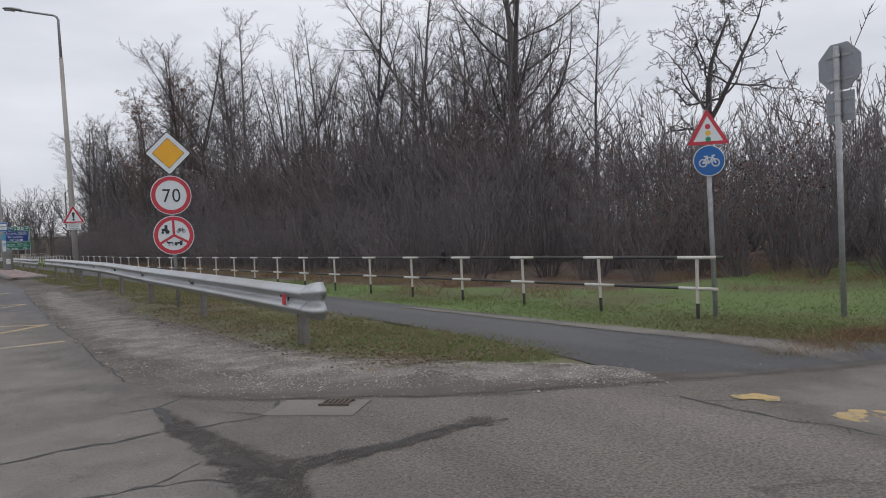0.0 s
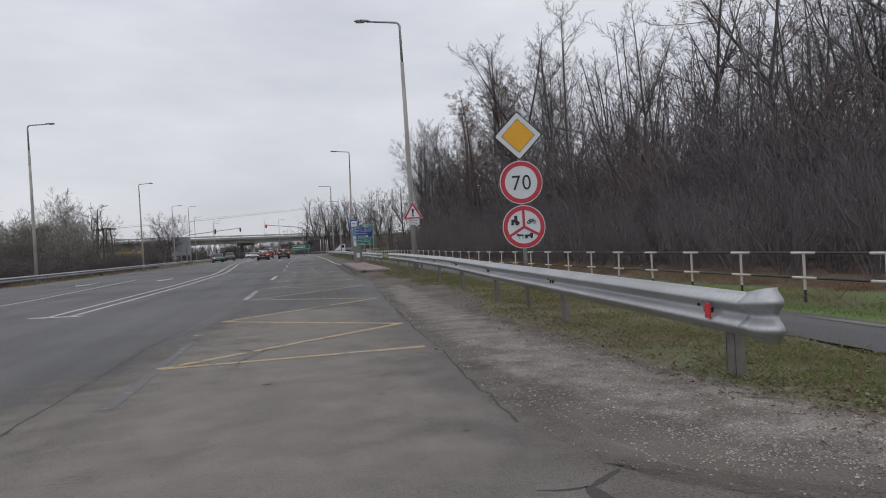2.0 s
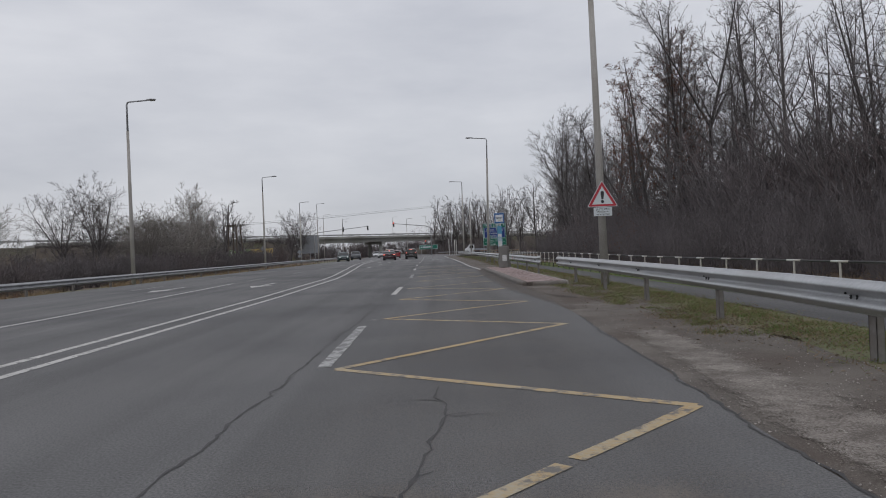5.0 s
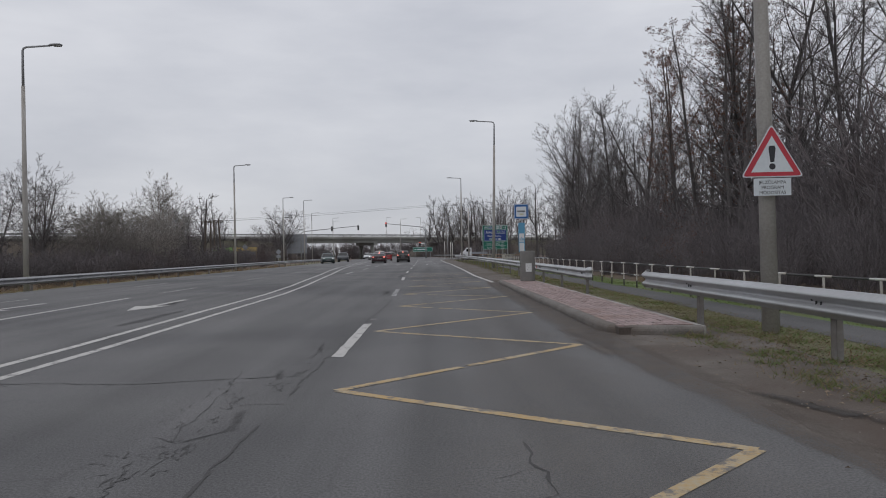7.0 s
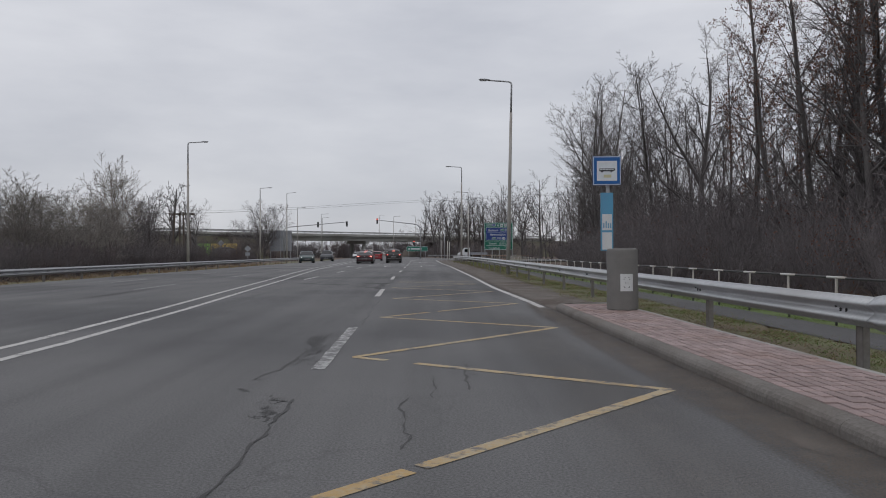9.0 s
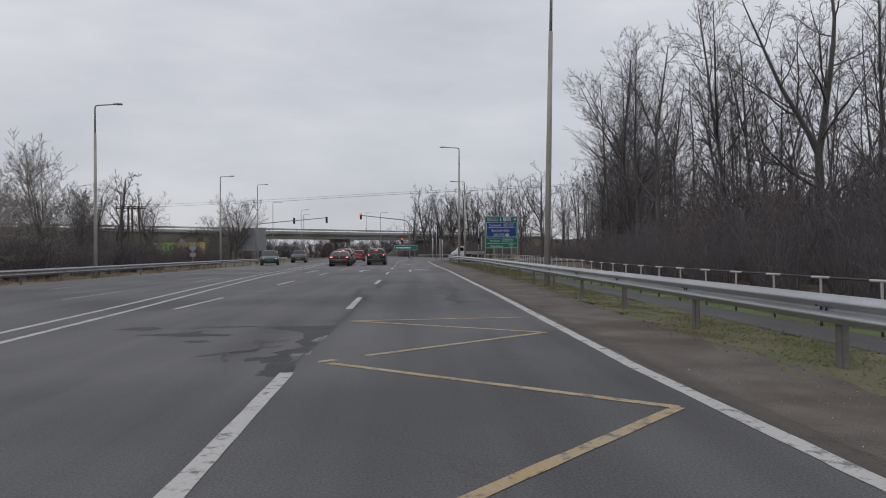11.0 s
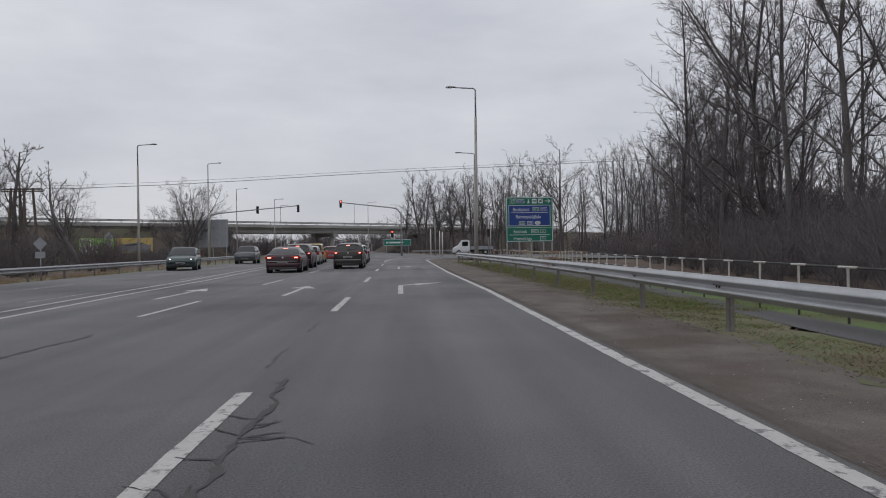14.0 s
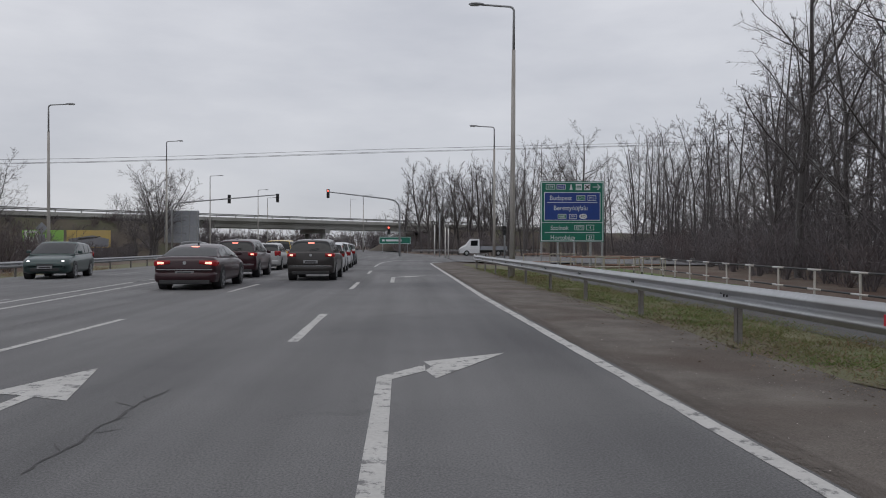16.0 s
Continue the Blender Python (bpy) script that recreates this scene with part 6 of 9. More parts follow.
layer(face, "divider", rect(-1.6, 1.6, 4.33, 4.37), 0.0, M_SIGN_WHITE, -0.0065)
layer(face, "divider", rect(-1.75, 1.75, 2.42, 2.46), 0.0, M_SIGN_WHITE, -0.0065)
layer(face, "divider", rect(-1.94, 1.94, 3.05, 3.08), 0.0, M_SIGN_WHITE, -0.0045)
for t, sz, lx, lz in (("Budapest", 0.42, -1.45, 4.50), ("Berettyóújfalu", 0.42, -1.20, 3.86), ("Szolnok", 0.40, -1.40, 2.60), ("Hortobágy", 0.40, -1.40, 1.98)):
    lettering("place_name", t, sz, M_SIGN_WHITE, face, lx, -0.0085, lz, "LEFT", 0.92)


def shield(text, x, z, w, h, material, size, white=True):
    rim(face, "shield_edge", rect(x - w / 2, x + w / 2, z - h / 2, z + h / 2), rect(x - w / 2 + 0.03, x + w / 2 - 0.03, z - h / 2 + 0.03, z + h / 2 - 0.03), 0.0, M_SIGN_WHITE, -0.0095)
    layer(face, "shield_field", rect(x - w / 2 + 0.03, x + w / 2 - 0.03, z - h / 2 + 0.03, z + h / 2 - 0.03), 0.0, material, -0.009)
    lettering("route_number", text, size, M_SIGN_WHITE, face, x, -0.0115, z - size * 0.34)


shield("E71", 0.55, 4.64, 0.55, 0.34, M_SIGN_GREEN, 0.26)
shield("M3", 1.25, 4.64, 0.55, 0.34, M_SIGN_NAVY, 0.26)
shield("E60", -0.65, 3.46, 0.55, 0.30, M_SIGN_GREEN, 0.24)
shield("M4", 0.05, 3.46, 0.5, 0.30, M_SIGN_NAVY, 0.24)
layer(face, "country_oval", [(0.70 + a * 1.5, b) for a, b in disc_pts(0.17, 24)], 3.46, M_SIGN_WHITE, -0.009, "white country oval")
lettering("country_code", "RO", 0.22, M_SIGN_BLACK, face, 0.70, -0.0115, 3.39)
shield("E573", 0.45, 2.75, 0.62, 0.32, M_SIGN_GREEN, 0.23)
shield("4", 1.15, 2.75, 0.5, 0.34, M_SIGN_GREEN, 0.25)
shield("33", 1.15, 2.12, 0.5, 0.34, M_SIGN_GREEN, 0.25)
shield("E79", -1.40, 5.34, 0.58, 0.32, M_SIGN_GREEN, 0.24)
shield("M35", -0.72, 5.34, 0.58, 0.32, M_SIGN_NAVY, 0.24)
layer(face, "pictogram", [(-0.18, -0.18), (0.02, -0.18), (-0.02, 0.0), (-0.06, 0.18), (-0.10, 0.18), (-0.14, 0.0)], 5.34, M_SIGN_WHITE, -0.0065)
for px in (0.42, 0.95):
    layer(face, "pictogram_field", rect(px - 0.2, px + 0.2, -0.2, 0.2), 5.34, M_SIGN_WHITE, -0.0065)
marks(face, "aircraft_mark", [[(0.82, -0.12), (1.08, 0.12)], [(0.83, 0.10), (1.06, -0.08)]], 0.07, 5.34, -0.009, M_SIGN_BLACK)
marks(face, "freight_mark", [[(0.30, -0.06), (0.54, -0.06)], [(0.30, 0.05), (0.54, 0.05)]], 0.06, 5.34, -0.009, M_SIGN_GREEN)
marks(face, "arrow_mark", [[(1.35, 0.0), (1.78, 0.0)], [(1.62, 0.15), (1.78, 0.0), (1.62, -0.15)]], 0.055, 5.34, -0.0065, M_SIGN_WHITE)

# ---- signals ----
def signal_head(parent, x, y, z, lit=None):
    bm = bmesh.new()
    box(bm, x - 0.17, x + 0.17, y - 0.12, y + 0.12, z - 0.52, z + 0.52, 0.03)
    head = part("signal_head", bm, M_TRIM, parent, "black three-lamp signal head")
    for k, name in enumerate(("green_lens", "amber_lens", "red_lens")):
        bm = bmesh.new()
        tube(bm, [(x, y - 0.115, z - 0.32 + 0.32 * k), (x, y - 0.14, z - 0.32 + 0.32 * k)], 0.11, 14)
        on = lit == name
        part(name, bm, M_RED_LIGHT if on else M_BLACK, head)
        bm = bmesh.new()
        zc_ = z - 0.32 + 0.32 * k
        for q in range(8):
            a0, a1 = math.pi * q / 8, math.pi * (q + 1) / 8
            bm.faces.new([bm.verts.new(v) for v in ((x + 0.13 * math.cos(a0), y - 0.12, zc_ + 0.13 * math.sin(a0)), (x + 0.13 * math.cos(a1), y - 0.12, zc_ + 0.13 * math.sin(a1)), (x + 0.13 * math.cos(a1), y - 0.30, zc_ + 0.12 * math.sin(a1)), (x + 0.13 * math.cos(a0), y - 0.30, zc_ + 0.12 * math.sin(a0)))])
        part("visor", bm, M_TRIM, head)
    return head


sig = empty("signal_gantry", pose(0.6, 184.5, 0), "grey signal mast arm with red light over the lanes", "traffic light")
bm = bmesh.new()
tube(bm, [(0, 0, -0.3), (0, 0, 5.6), (-0.15, 0, 6.3), (-0.6, 0, 6.75), (-1.4, 0, 6.95), (-8.5, 0, 7.75)], [0.13, 0.11, 0.10, 0.10, 0.095, 0.06], 12)
part("mast", bm, M_ZINC_DULL, sig, smooth=True)
signal_head(sig, -8.6, -0.1, 7.55, "red_lens")
signal_head(sig, -1.3, -0.25, 3.15, "red_lens")
bm = bmesh.new()
tube(bm, [(-1.3, 0, 2.9), (0, 0, 2.9)], 0.03, 8)
part("bracket", bm, M_ZINC_DULL, sig)
sig2 = empty("signal_gantry", pose(-26.6, 184.8, H(-26.6)), "grey signal mast arm over the oncoming lanes", "traffic light")
bm = bmesh.new()
tube(bm, [(0, 0, -0.3), (0, 0, 6.3), (0.25, 0, 6.8), (1.0, 0, 7.0), (12.6, 0, 8.0)], [0.13, 0.11, 0.10, 0.09, 0.06], 12)
part("mast", bm, M_ZINC_DULL, sig2, smooth=True)
signal_head(sig2, 6.75, 0.1, 7.45)
signal_head(sig2, 12.5, 0.1, 7.6)
for px, py, ph in ((4.6, 178, 3.6), (5.3, 181, 5.1), (5.85, 179, 3.4), (6.25, 180, 3.3), (12.2, 176, 5.8), (13.6, 186, 4)):
    st = empty("signal_pole", pose(px, py, 0), "slim pale pole at the junction", "pole")
    bm = bmesh.new()
    tube(bm, [(0, 0, -0.3), (0, 0, ph)], 0.07, 10)
    part("shaft", bm, M_WHITE if ph < 4 else M_ZINC_DULL, st, smooth=True)
    if ph > 5.5:
        signal_head(st, 0.0, -0.15, 3.0)

# green sign far down the road
gs = empty("direction_sign", pose(-0.5, 215, 0), "small distant green direction sign on two posts", "direction sign")
for px in (-2, 2):
    bm = bmesh.new()
    tube(bm, [(px, 0.1, -0.2), (px, 0.1, 2.6)], 0.05, 8)
    part("post", bm, M_ZINC_DULL, gs)
bm = bmesh.new()
box(bm, -2.55, 2.55, 0, 0.05, 1.55, 2.75, 0.02)
pan = part("sign_panel", bm, M_SIGN_GREEN, gs)
rim(pan, "white_border", rect(-2.5, 2.5, 1.6, 2.7), rect(-2.44, 2.44, 1.66, 2.64), 0.0, M_SIGN_WHITE, -0.004)
bm = bmesh.new()
for x0, x1 in ((-2.1, -1.7), (-1.5, 1.1)):
    plate(bm, rect(x0, x1, 2.0, 2.3), 0.002, -0.004)
part("text_bars", bm, M_SIGN_WHITE, pan)

# the back of a large sign beyond the oncoming lanes
bs = empty("direction_sign", pose(-30.75, 202.2, H(-30)), "grey back of a large sign on steel posts", "direction sign")
bm = bmesh.new()
box(bm, -2.45, 2.45, 0.0, 0.06, 2.3, 6.9, 0.02)
pan = part("sign_panel", bm, M_SIGN_BACK, bs)
for k in range(5):
    bm = bmesh.new()
    box(bm, -2.25 + 1.1 * k, -2.15 + 1.1 * k, -0.12, 0.0, -0.3 if k in (0, 2, 4) else 2.4, 6.8, 0.01)
    part("post", bm, M_ZINC_DULL, bs)
for z in (3.1, 4.6, 6.1):
    bm = bmesh.new()
    box(bm, -2.4, 2.4, -0.04, 0.0, z, z + 0.08)
    part("stiffener", bm, M_ZINC_DULL, bs)
rb = empty("road_sign", pose(-35.5, 172, H(-35)), "grey backs of small signs on a post", "road sign")
bm = bmesh.new()
tube(bm, [(0, 0, -0.2), (0, 0, 4.2)], 0.05, 8)
part("post", bm, M_ZINC_DULL, rb)
board(rb, ngon_pts(0.62, 4, math.pi / 2), 3.7, y=-0.08)
board(rb, rect(-0.35, 0.35, -0.45, 0.45), 2.6, y=-0.08)

# ---- billboards ----
def billboard(x, y, w, z0, z1, base, shapes, label, turn=0):
    thing = empty("billboard", pose(x, y, H(x), 0, 0, turn), label, "billboard")
    for px in (-w * 0.3, w * 0.3):
        bm = bmesh.new()
        box(bm, px - 0.08, px + 0.08, 0.06, 0.2, -0.3, z1 - 0.2)
        part("post", bm, M_ZINC_DULL, thing)
    bm = bmesh.new()
    box(bm, -w / 2, w / 2, 0.0, 0.06, z0, z1, 0.02)
    pan = part("poster_panel", bm, base, thing)
    for k, (pts, m) in enumerate(shapes):
        layer(pan, "poster_shape", pts, 0.0, m, -0.004 - 0.002 * k)
    return thing


billboard(-47.1, 196, 4.9, 1.7, 4.1, M_BB_GREEN, [(rect(-2.2, -0.6, 1.8, 4.0), M_BB_WHITE), (rect(-1.2, 0.5, 2.0, 3.0), M_BB_WHITE), (rect(-1.9, -0.9, 3.2, 3.7), M_BB_GREEN)], "green and white advertising billboard behind the rail", 18)
billboard(-42.4, 199, 5.5, 1.7, 4.1, M_BB_YELLOW, [([(-2.5, 2.2), (2.5, 1.9), (2.5, 2.9), (0.5, 3.4), (-2.5, 2.9)], M_BB_GREY), (rect(-2.4, 2.4, 1.8, 2.1), M_BB_GREY), ([(-1.5, 2.7), (0.9, 3.0), (1.6, 3.3), (-1.2, 3.0)], M_TRIM)], "ochre and grey advertising billboard behind the rail", 18)

# ---- wooden power pole and wires ----
pp = empty("power_pole", pose(-36.4, 153.5, H(-36)), "braced wooden power pole with cross arms", "power pole")
for dx, dy in ((-1.3, 0), (-0.45, 0.6), (0.45, -0.6), (1.3, 0)):
    bm = bmesh.new()
    tube(bm, [(dx * 1.25, dy, -0.3), (dx * 0.8, dy * 0.5, 8.3)], [0.16, 0.12], 8)
    part("leg", bm, M_WOOD, pp)
for z in (8.1, 7.9):
    bm = bmesh.new()
    box(bm, -2.0, 2.0, -0.08 if z > 8 else 0.05, 0.02 if z > 8 else 0.15, z, z + 0.14, 0.01)
    part("cross_arm", bm, M_WOOD, pp)
for dz, dy in ((0.55, 0.0), (0.12, 0.7), (-0.05, -0.6)):
    bm = bmesh.new()
    tube(bm, [(-96 + 8 * j, 153.5 + dy + 0.25 * max(0.0, -60 + 8 * j), 7.4 + dz * 0.7 * (1 - 0.02 * j) + 0.066 * (-60 + 8 * j) * (1.0 if j > 7 else -0.3) - 0.0008 * (8 * j - 60) * (90 - 8 * j) * (1.0 if 7 < j < 12 else 0.0)) for j in range(20)], 0.016, 4, caps=False)
    tagged(mesh_ob("power_line", bm, M_TRIM), "thin dark power line across the road", "power line")


# grey backs of a diamond and a plate beside the oncoming lanes
s_back = sign_post(-17.7, 119.0, 2.15, "steel post with grey back of a diamond sign", 0.0, 0.0, 0.03)
diamond = board(s_back, ngon_pts(0.36, 4, math.pi / 2, soft=0.03), 1.95, "panel", y=-0.045, label="grey back of a diamond sign")
board(s_back, [(-0.26, -0.17), (0.26, -0.17), (0.26, 0.17), (-0.26, 0.17)], 1.36, "lower_panel", y=-0.045, label="grey back of a plate")
clamps(s_back, (1.95, 1.36), -0.03)


# ---- vehicles ----
CAR_SHAPES = {
    # body: stations from tail to nose as shares of the length (s, underside, waist height, half width); cabin: (s, foot, top);
    # windows: runs of side glass and the rear and front screens, counted in cabin stations; lamp: (inner share, low, high, inner low, wrap)
    "sedan": dict(l=4.8, w=1.81, r=0.335, body=[(0.0, 0.40, 0.80, 0.74), (0.012, 0.30, 0.90, 0.83), (0.05, 0.23, 0.955, 0.885), (0.2, 0.2, 0.94, 0.905), (0.5, 0.2, 0.92, 0.905), (0.72, 0.2, 0.90, 0.905), (0.9, 0.2, 0.79, 0.90), (0.97, 0.24, 0.69, 0.82), (1.0, 0.34, 0.58, 0.66)],
                  cabin=[(0.10, 0.935, 0.955), (0.27, 0.955, 1.25), (0.40, 0.95, 1.33), (0.55, 0.94, 1.305), (0.77, 0.90, 0.92)], tuck=0.25, side=((0.62, 1.18), (1.24, 1.96), (2.06, 3.55)), rear=(0.14, 0.90), front=(3.08, 3.86), lamp=(0.46, 0.70, 0.865, 0.77, 0.34), plate=0.50, strip=0.59),
    "suv": dict(l=4.45, w=1.76, r=0.35, body=[(0.0, 0.46, 1.00, 0.78), (0.012, 0.34, 1.06, 0.85), (0.05, 0.27, 1.04, 0.865), (0.2, 0.24, 1.03, 0.88), (0.5, 0.24, 1.01, 0.88), (0.72, 0.24, 1.0, 0.88), (0.9, 0.24, 0.95, 0.90), (0.97, 0.28, 0.82, 0.83), (1.0, 0.40, 0.66, 0.68)],
                cabin=[(0.012, 1.02, 1.04), (0.06, 1.03, 1.39), (0.13, 1.03, 1.505), (0.5, 1.02, 1.55), (0.58, 1.02, 1.50), (0.77, 1.03, 1.05)], tuck=0.19, side=((1.25, 2.12), (2.2, 2.62), (2.68, 4.5)), rear=(0.14, 1.20), front=(4.06, 4.88), lamp=(0.62, 0.86, 1.02, 0.90, 0.30), plate=0.70, strip=0.54),
    "hatch": dict(l=4.2, w=1.75, r=0.31, body=[(0.0, 0.42, 0.86, 0.76), (0.012, 0.30, 0.96, 0.83), (0.05, 0.24, 0.98, 0.865), (0.2, 0.2, 0.96, 0.875), (0.5, 0.2, 0.93, 0.875), (0.72, 0.2, 0.91, 0.875), (0.9, 0.2, 0.80, 0.85), (0.97, 0.24, 0.70, 0.78), (1.0, 0.34, 0.58, 0.64)],
                  cabin=[(0.015, 0.96, 0.98), (0.08, 0.96, 1.30), (0.16, 0.96, 1.39), (0.46, 0.95, 1.43), (0.54, 0.95, 1.38), (0.77, 0.91, 0.93)], tuck=0.13, side=((1.3, 2.1), (2.18, 2.62), (2.68, 4.5)), rear=(0.10, 1.25), front=(4.06, 4.88), lamp=(0.68, 0.74, 1.02, 0.76, 0.22), plate=0.60, strip=0.45),
    "wagon": dict(l=4.5, w=1.77, r=0.315, body=[(0.0, 0.42, 0.86, 0.76), (0.012, 0.30, 0.95, 0.84), (0.05, 0.24, 0.965, 0.875), (0.2, 0.2, 0.95, 0.885), (0.5, 0.2, 0.92, 0.885), (0.72, 0.2, 0.90, 0.885), (0.9, 0.2, 0.80, 0.86), (0.97, 0.24, 0.70, 0.79), (1.0, 0.34, 0.58, 0.64)],
                  cabin=[(0.012, 0.94, 0.96), (0.05, 0.95, 1.36), (0.11, 0.95, 1.44), (0.5, 0.94, 1.48), (0.57, 0.93, 1.43), (0.77, 0.90, 0.92)], tuck=0.13, side=((1.2, 2.1), (2.18, 2.62), (2.68, 4.5)), rear=(0.10, 1.25), front=(4.06, 4.88), lamp=(0.70, 0.70, 1.00, 0.72, 0.22), plate=0.60, strip=0.45),
    "minivan": dict(l=4.3, w=1.77, r=0.315, body=[(0.0, 0.42, 0.86, 0.76), (0.012, 0.30, 0.95, 0.84), (0.05, 0.24, 0.965, 0.875), (0.2, 0.2, 0.95, 0.885), (0.5, 0.2, 0.92, 0.885), (0.72, 0.2, 0.90, 0.885), (0.9, 0.2, 0.80, 0.86), (0.97, 0.24, 0.70, 0.79), (1.0, 0.34, 0.58, 0.64)],
                  cabin=[(0.012, 0.94, 0.96), (0.05, 0.95, 1.50), (0.11, 0.95, 1.60), (0.5, 0.94, 1.65), (0.6, 0.93, 1.57), (0.82, 0.90, 0.92)], tuck=0.13, side=((1.2, 2.1), (2.18, 2.62), (2.68, 4.5)), rear=(0.10, 1.25), front=(4.06, 4.88), lamp=(0.70, 0.70, 1.00, 0.72, 0.22), plate=0.60, strip=0.45),
}


def loft(bm, rings, mi=0):
    n = len(rings[0])
    vs = [[bm.verts.new(p) for p in ring] for ring in rings]
    for a, b in zip(vs, vs[1:]):
        for k in range(n):
            bm.faces.new((a[k], a[(k + 1) % n], b[(k + 1) % n], b[k])).material_index = mi
    bm.faces.new(vs[0])
    bm.faces.new(vs[-1][::-1])
    return bm


def spline(rows, t):
    """A point on a smooth line through the rows at the place t, counted in rows."""
    i = min(max(int(math.floor(t)), 0), len(rows) - 2)
    f = t - i
    p0, p1, p2, p3 = (np.asarray(rows[min(max(k, 0), len(rows) - 1)], float) for k in (i - 1, i, i + 1, i + 2))
    m1, m2 = (p2 - p0) * 0.5, (p3 - p1) * 0.5
    return (2 * f ** 3 - 3 * f ** 2 + 1) * p1 + (f ** 3 - 2 * f ** 2 + f) * m1 + (-2 * f ** 3 + 3 * f ** 2) * p2 + (f ** 3 - f ** 2) * m2


def patch(bm, surface, s0, s1, v0, v1, out, ns=8, nv=5, slant=0.0):
    """A piece of a surface of two parameters, lifted off it by out."""
    grid = []
    for i in range(ns + 1):
        row = []
        for j in range(nv + 1):
            v = v0 + (v1 - v0) * j / nv
            sp = s0 + (s1 - s0) * i / ns + slant * (j / nv - 0.5)
            p = surface(sp, v)
            n = np.cross(surface(sp + 0.02, v) - p, surface(sp, v + 0.02) - p)
            n = n / (np.linalg.norm(n) + 1e-9)
            if n[0] * p[0] + n[2] * 0.6 + n[1] * (p[1] * 0.2) < 0:
                n = -n
            row.append(bm.verts.new(p + n * out))
        grid.append(row)
    for i in range(ns):
        for j in range(nv):
            bm.faces.new((grid[i][j], grid[i + 1][j], grid[i + 1][j + 1], grid[i][j + 1]))
    return bm


def car(name, shape, colour, x, y, turn, label, tail=True, heads=False):
    """A car that stands at (x, y); turn 0: its nose points along +y."""
    s = CAR_SHAPES[shape]
    L, W, r = s["l"], s["w"], s["r"]
    thing = empty(name, pose(x, y, 0.0, 0, 0, turn), label, "car", "cars waiting at the signals" if not heads else "oncoming cars")

    def ring(u, zu, zb, w):
        half = [(w * 0.80, zu), (w * 0.95, zu + 0.05), (w * 0.99, zu + 0.16), (w * 1.0, zu + (zb - zu) * 0.48), (w * 0.99, zu + (zb - zu) * 0.64), (w * 0.965, zb - 0.06), (w * 0.90, zb), (w * 0.5, zb + 0.025)]
        return [(px, (u - 0.5) * L, pz) for px, pz in half] + [(-px, (u - 0.5) * L, pz) for px, pz in half[::-1]]

    stations = [spline(s["body"], k / 4) for k in range(4 * (len(s["body"]) - 1) + 1)]
    body = loft(bmesh.new(), [ring(*q) for q in stations])
    part("body", body, colour, thing, smooth=True)

    # the cabin is a painted shell; its glass lies on it as panes of their own
    def section(u, zl, zt):
        yy, k = (u - 0.5) * L, min(1.0, (zt - zl) / 0.45)
        wl, wt = W / 2 * 0.915, W / 2 * (0.915 - s["tuck"] * k)
        half = [(wl, zl - 0.06), (wl, zl), (wl + (wt - wl) * 0.5 + 0.018 * k, (zl + zt) / 2), (wt, zt - 0.055 * k), (wt - 0.10, zt - 0.008), (wt * 0.5, zt + 0.012 * k)]
        return [(px, yy, pz) for px, pz in half] + [(-px, yy, pz) for px, pz in half[::-1]]

    sections = [section(*q) for q in s["cabin"]]

    def shell(sp, v):
        return spline(spline(sections, sp), v)

    fine = [spline(sections, k / 5) for k in range(5 * (len(sections) - 1) + 1)]
    part("cabin", loft(bmesh.new(), [[tuple(p) for p in q] for q in fine]), colour, thing, smooth=True)
    for (s0, s1), nm in ((s["rear"], "rear_window"), (s["front"], "windscreen")):
        part(nm, patch(bmesh.new(), shell, s0, s1, 3.25, 7.75, 0.006, 6, 10), M_GLASS, thing, "dark tinted car window", smooth=True)
    for v0, v1 in ((1.15, 2.85), (9.85, 8.15)):
        for s0, s1 in s["side"]:
            part("side_window", patch(bmesh.new(), shell, s0, s1, v0, v1, 0.006, 6, 4), M_GLASS, thing, "dark tinted car window", smooth=True)
    inner, lo, hi, low_in, wrap = s["lamp"]
    for sd in (1, -1):
        bm = bmesh.new()
        box(bm, sd * W / 2 * 0.96, sd * (W / 2 * 0.96 + 0.17), (0.665 - 0.5) * L, (0.665 - 0.5) * L + 0.11, 0.97, 1.09, 0.04)
        part("wing_mirror", bm, colour, thing)
        plan = [(W / 2 * inner, -L / 2 - 0.012, low_in, hi), (W / 2 * (inner + 0.86) / 2, -L / 2 - 0.004, (lo + low_in) / 2, hi), (W / 2 * 0.90, -L / 2 + 0.03, lo, hi), (W / 2 * 0.975, -L / 2 + 0.12, lo, hi), (W / 2 * 0.995, -L / 2 + wrap, lo + 0.06, hi - 0.03)]
        bm = bmesh.new()
        rows = [spline(plan, k / 3) for k in range(13)]
        rings = [[(sd * q[0], q[1], q[2]), (sd * (q[0] + 0.012), q[1] - 0.012, (q[2] * 3 + q[3]) / 4), (sd * (q[0] + 0.012), q[1] - 0.012, (q[2] + q[3] * 3) / 4), (sd * q[0], q[1], q[3]), (sd * (q[0] - 0.05), q[1] + 0.05, (q[2] + q[3]) / 2)] for q in rows]
        lens = part("tail_lamp", loft(bm, rings), M_TAIL_LIT if tail else M_TAIL_OFF, thing, "red tail lamp", smooth=True)
        if tail:
            a, b2 = spline(plan, 0.9), spline(plan, 1.75)
            bm = bmesh.new()
            box(bm, sd * a[0], sd * b2[0], a[1] - 0.022, a[1] + 0.05, lo + (hi - lo) * 0.34, lo + (hi - lo) * 0.74, 0.025)
            part("bulb", bm, M_TAIL, lens, "lit brake bulb")
        bm = bmesh.new()
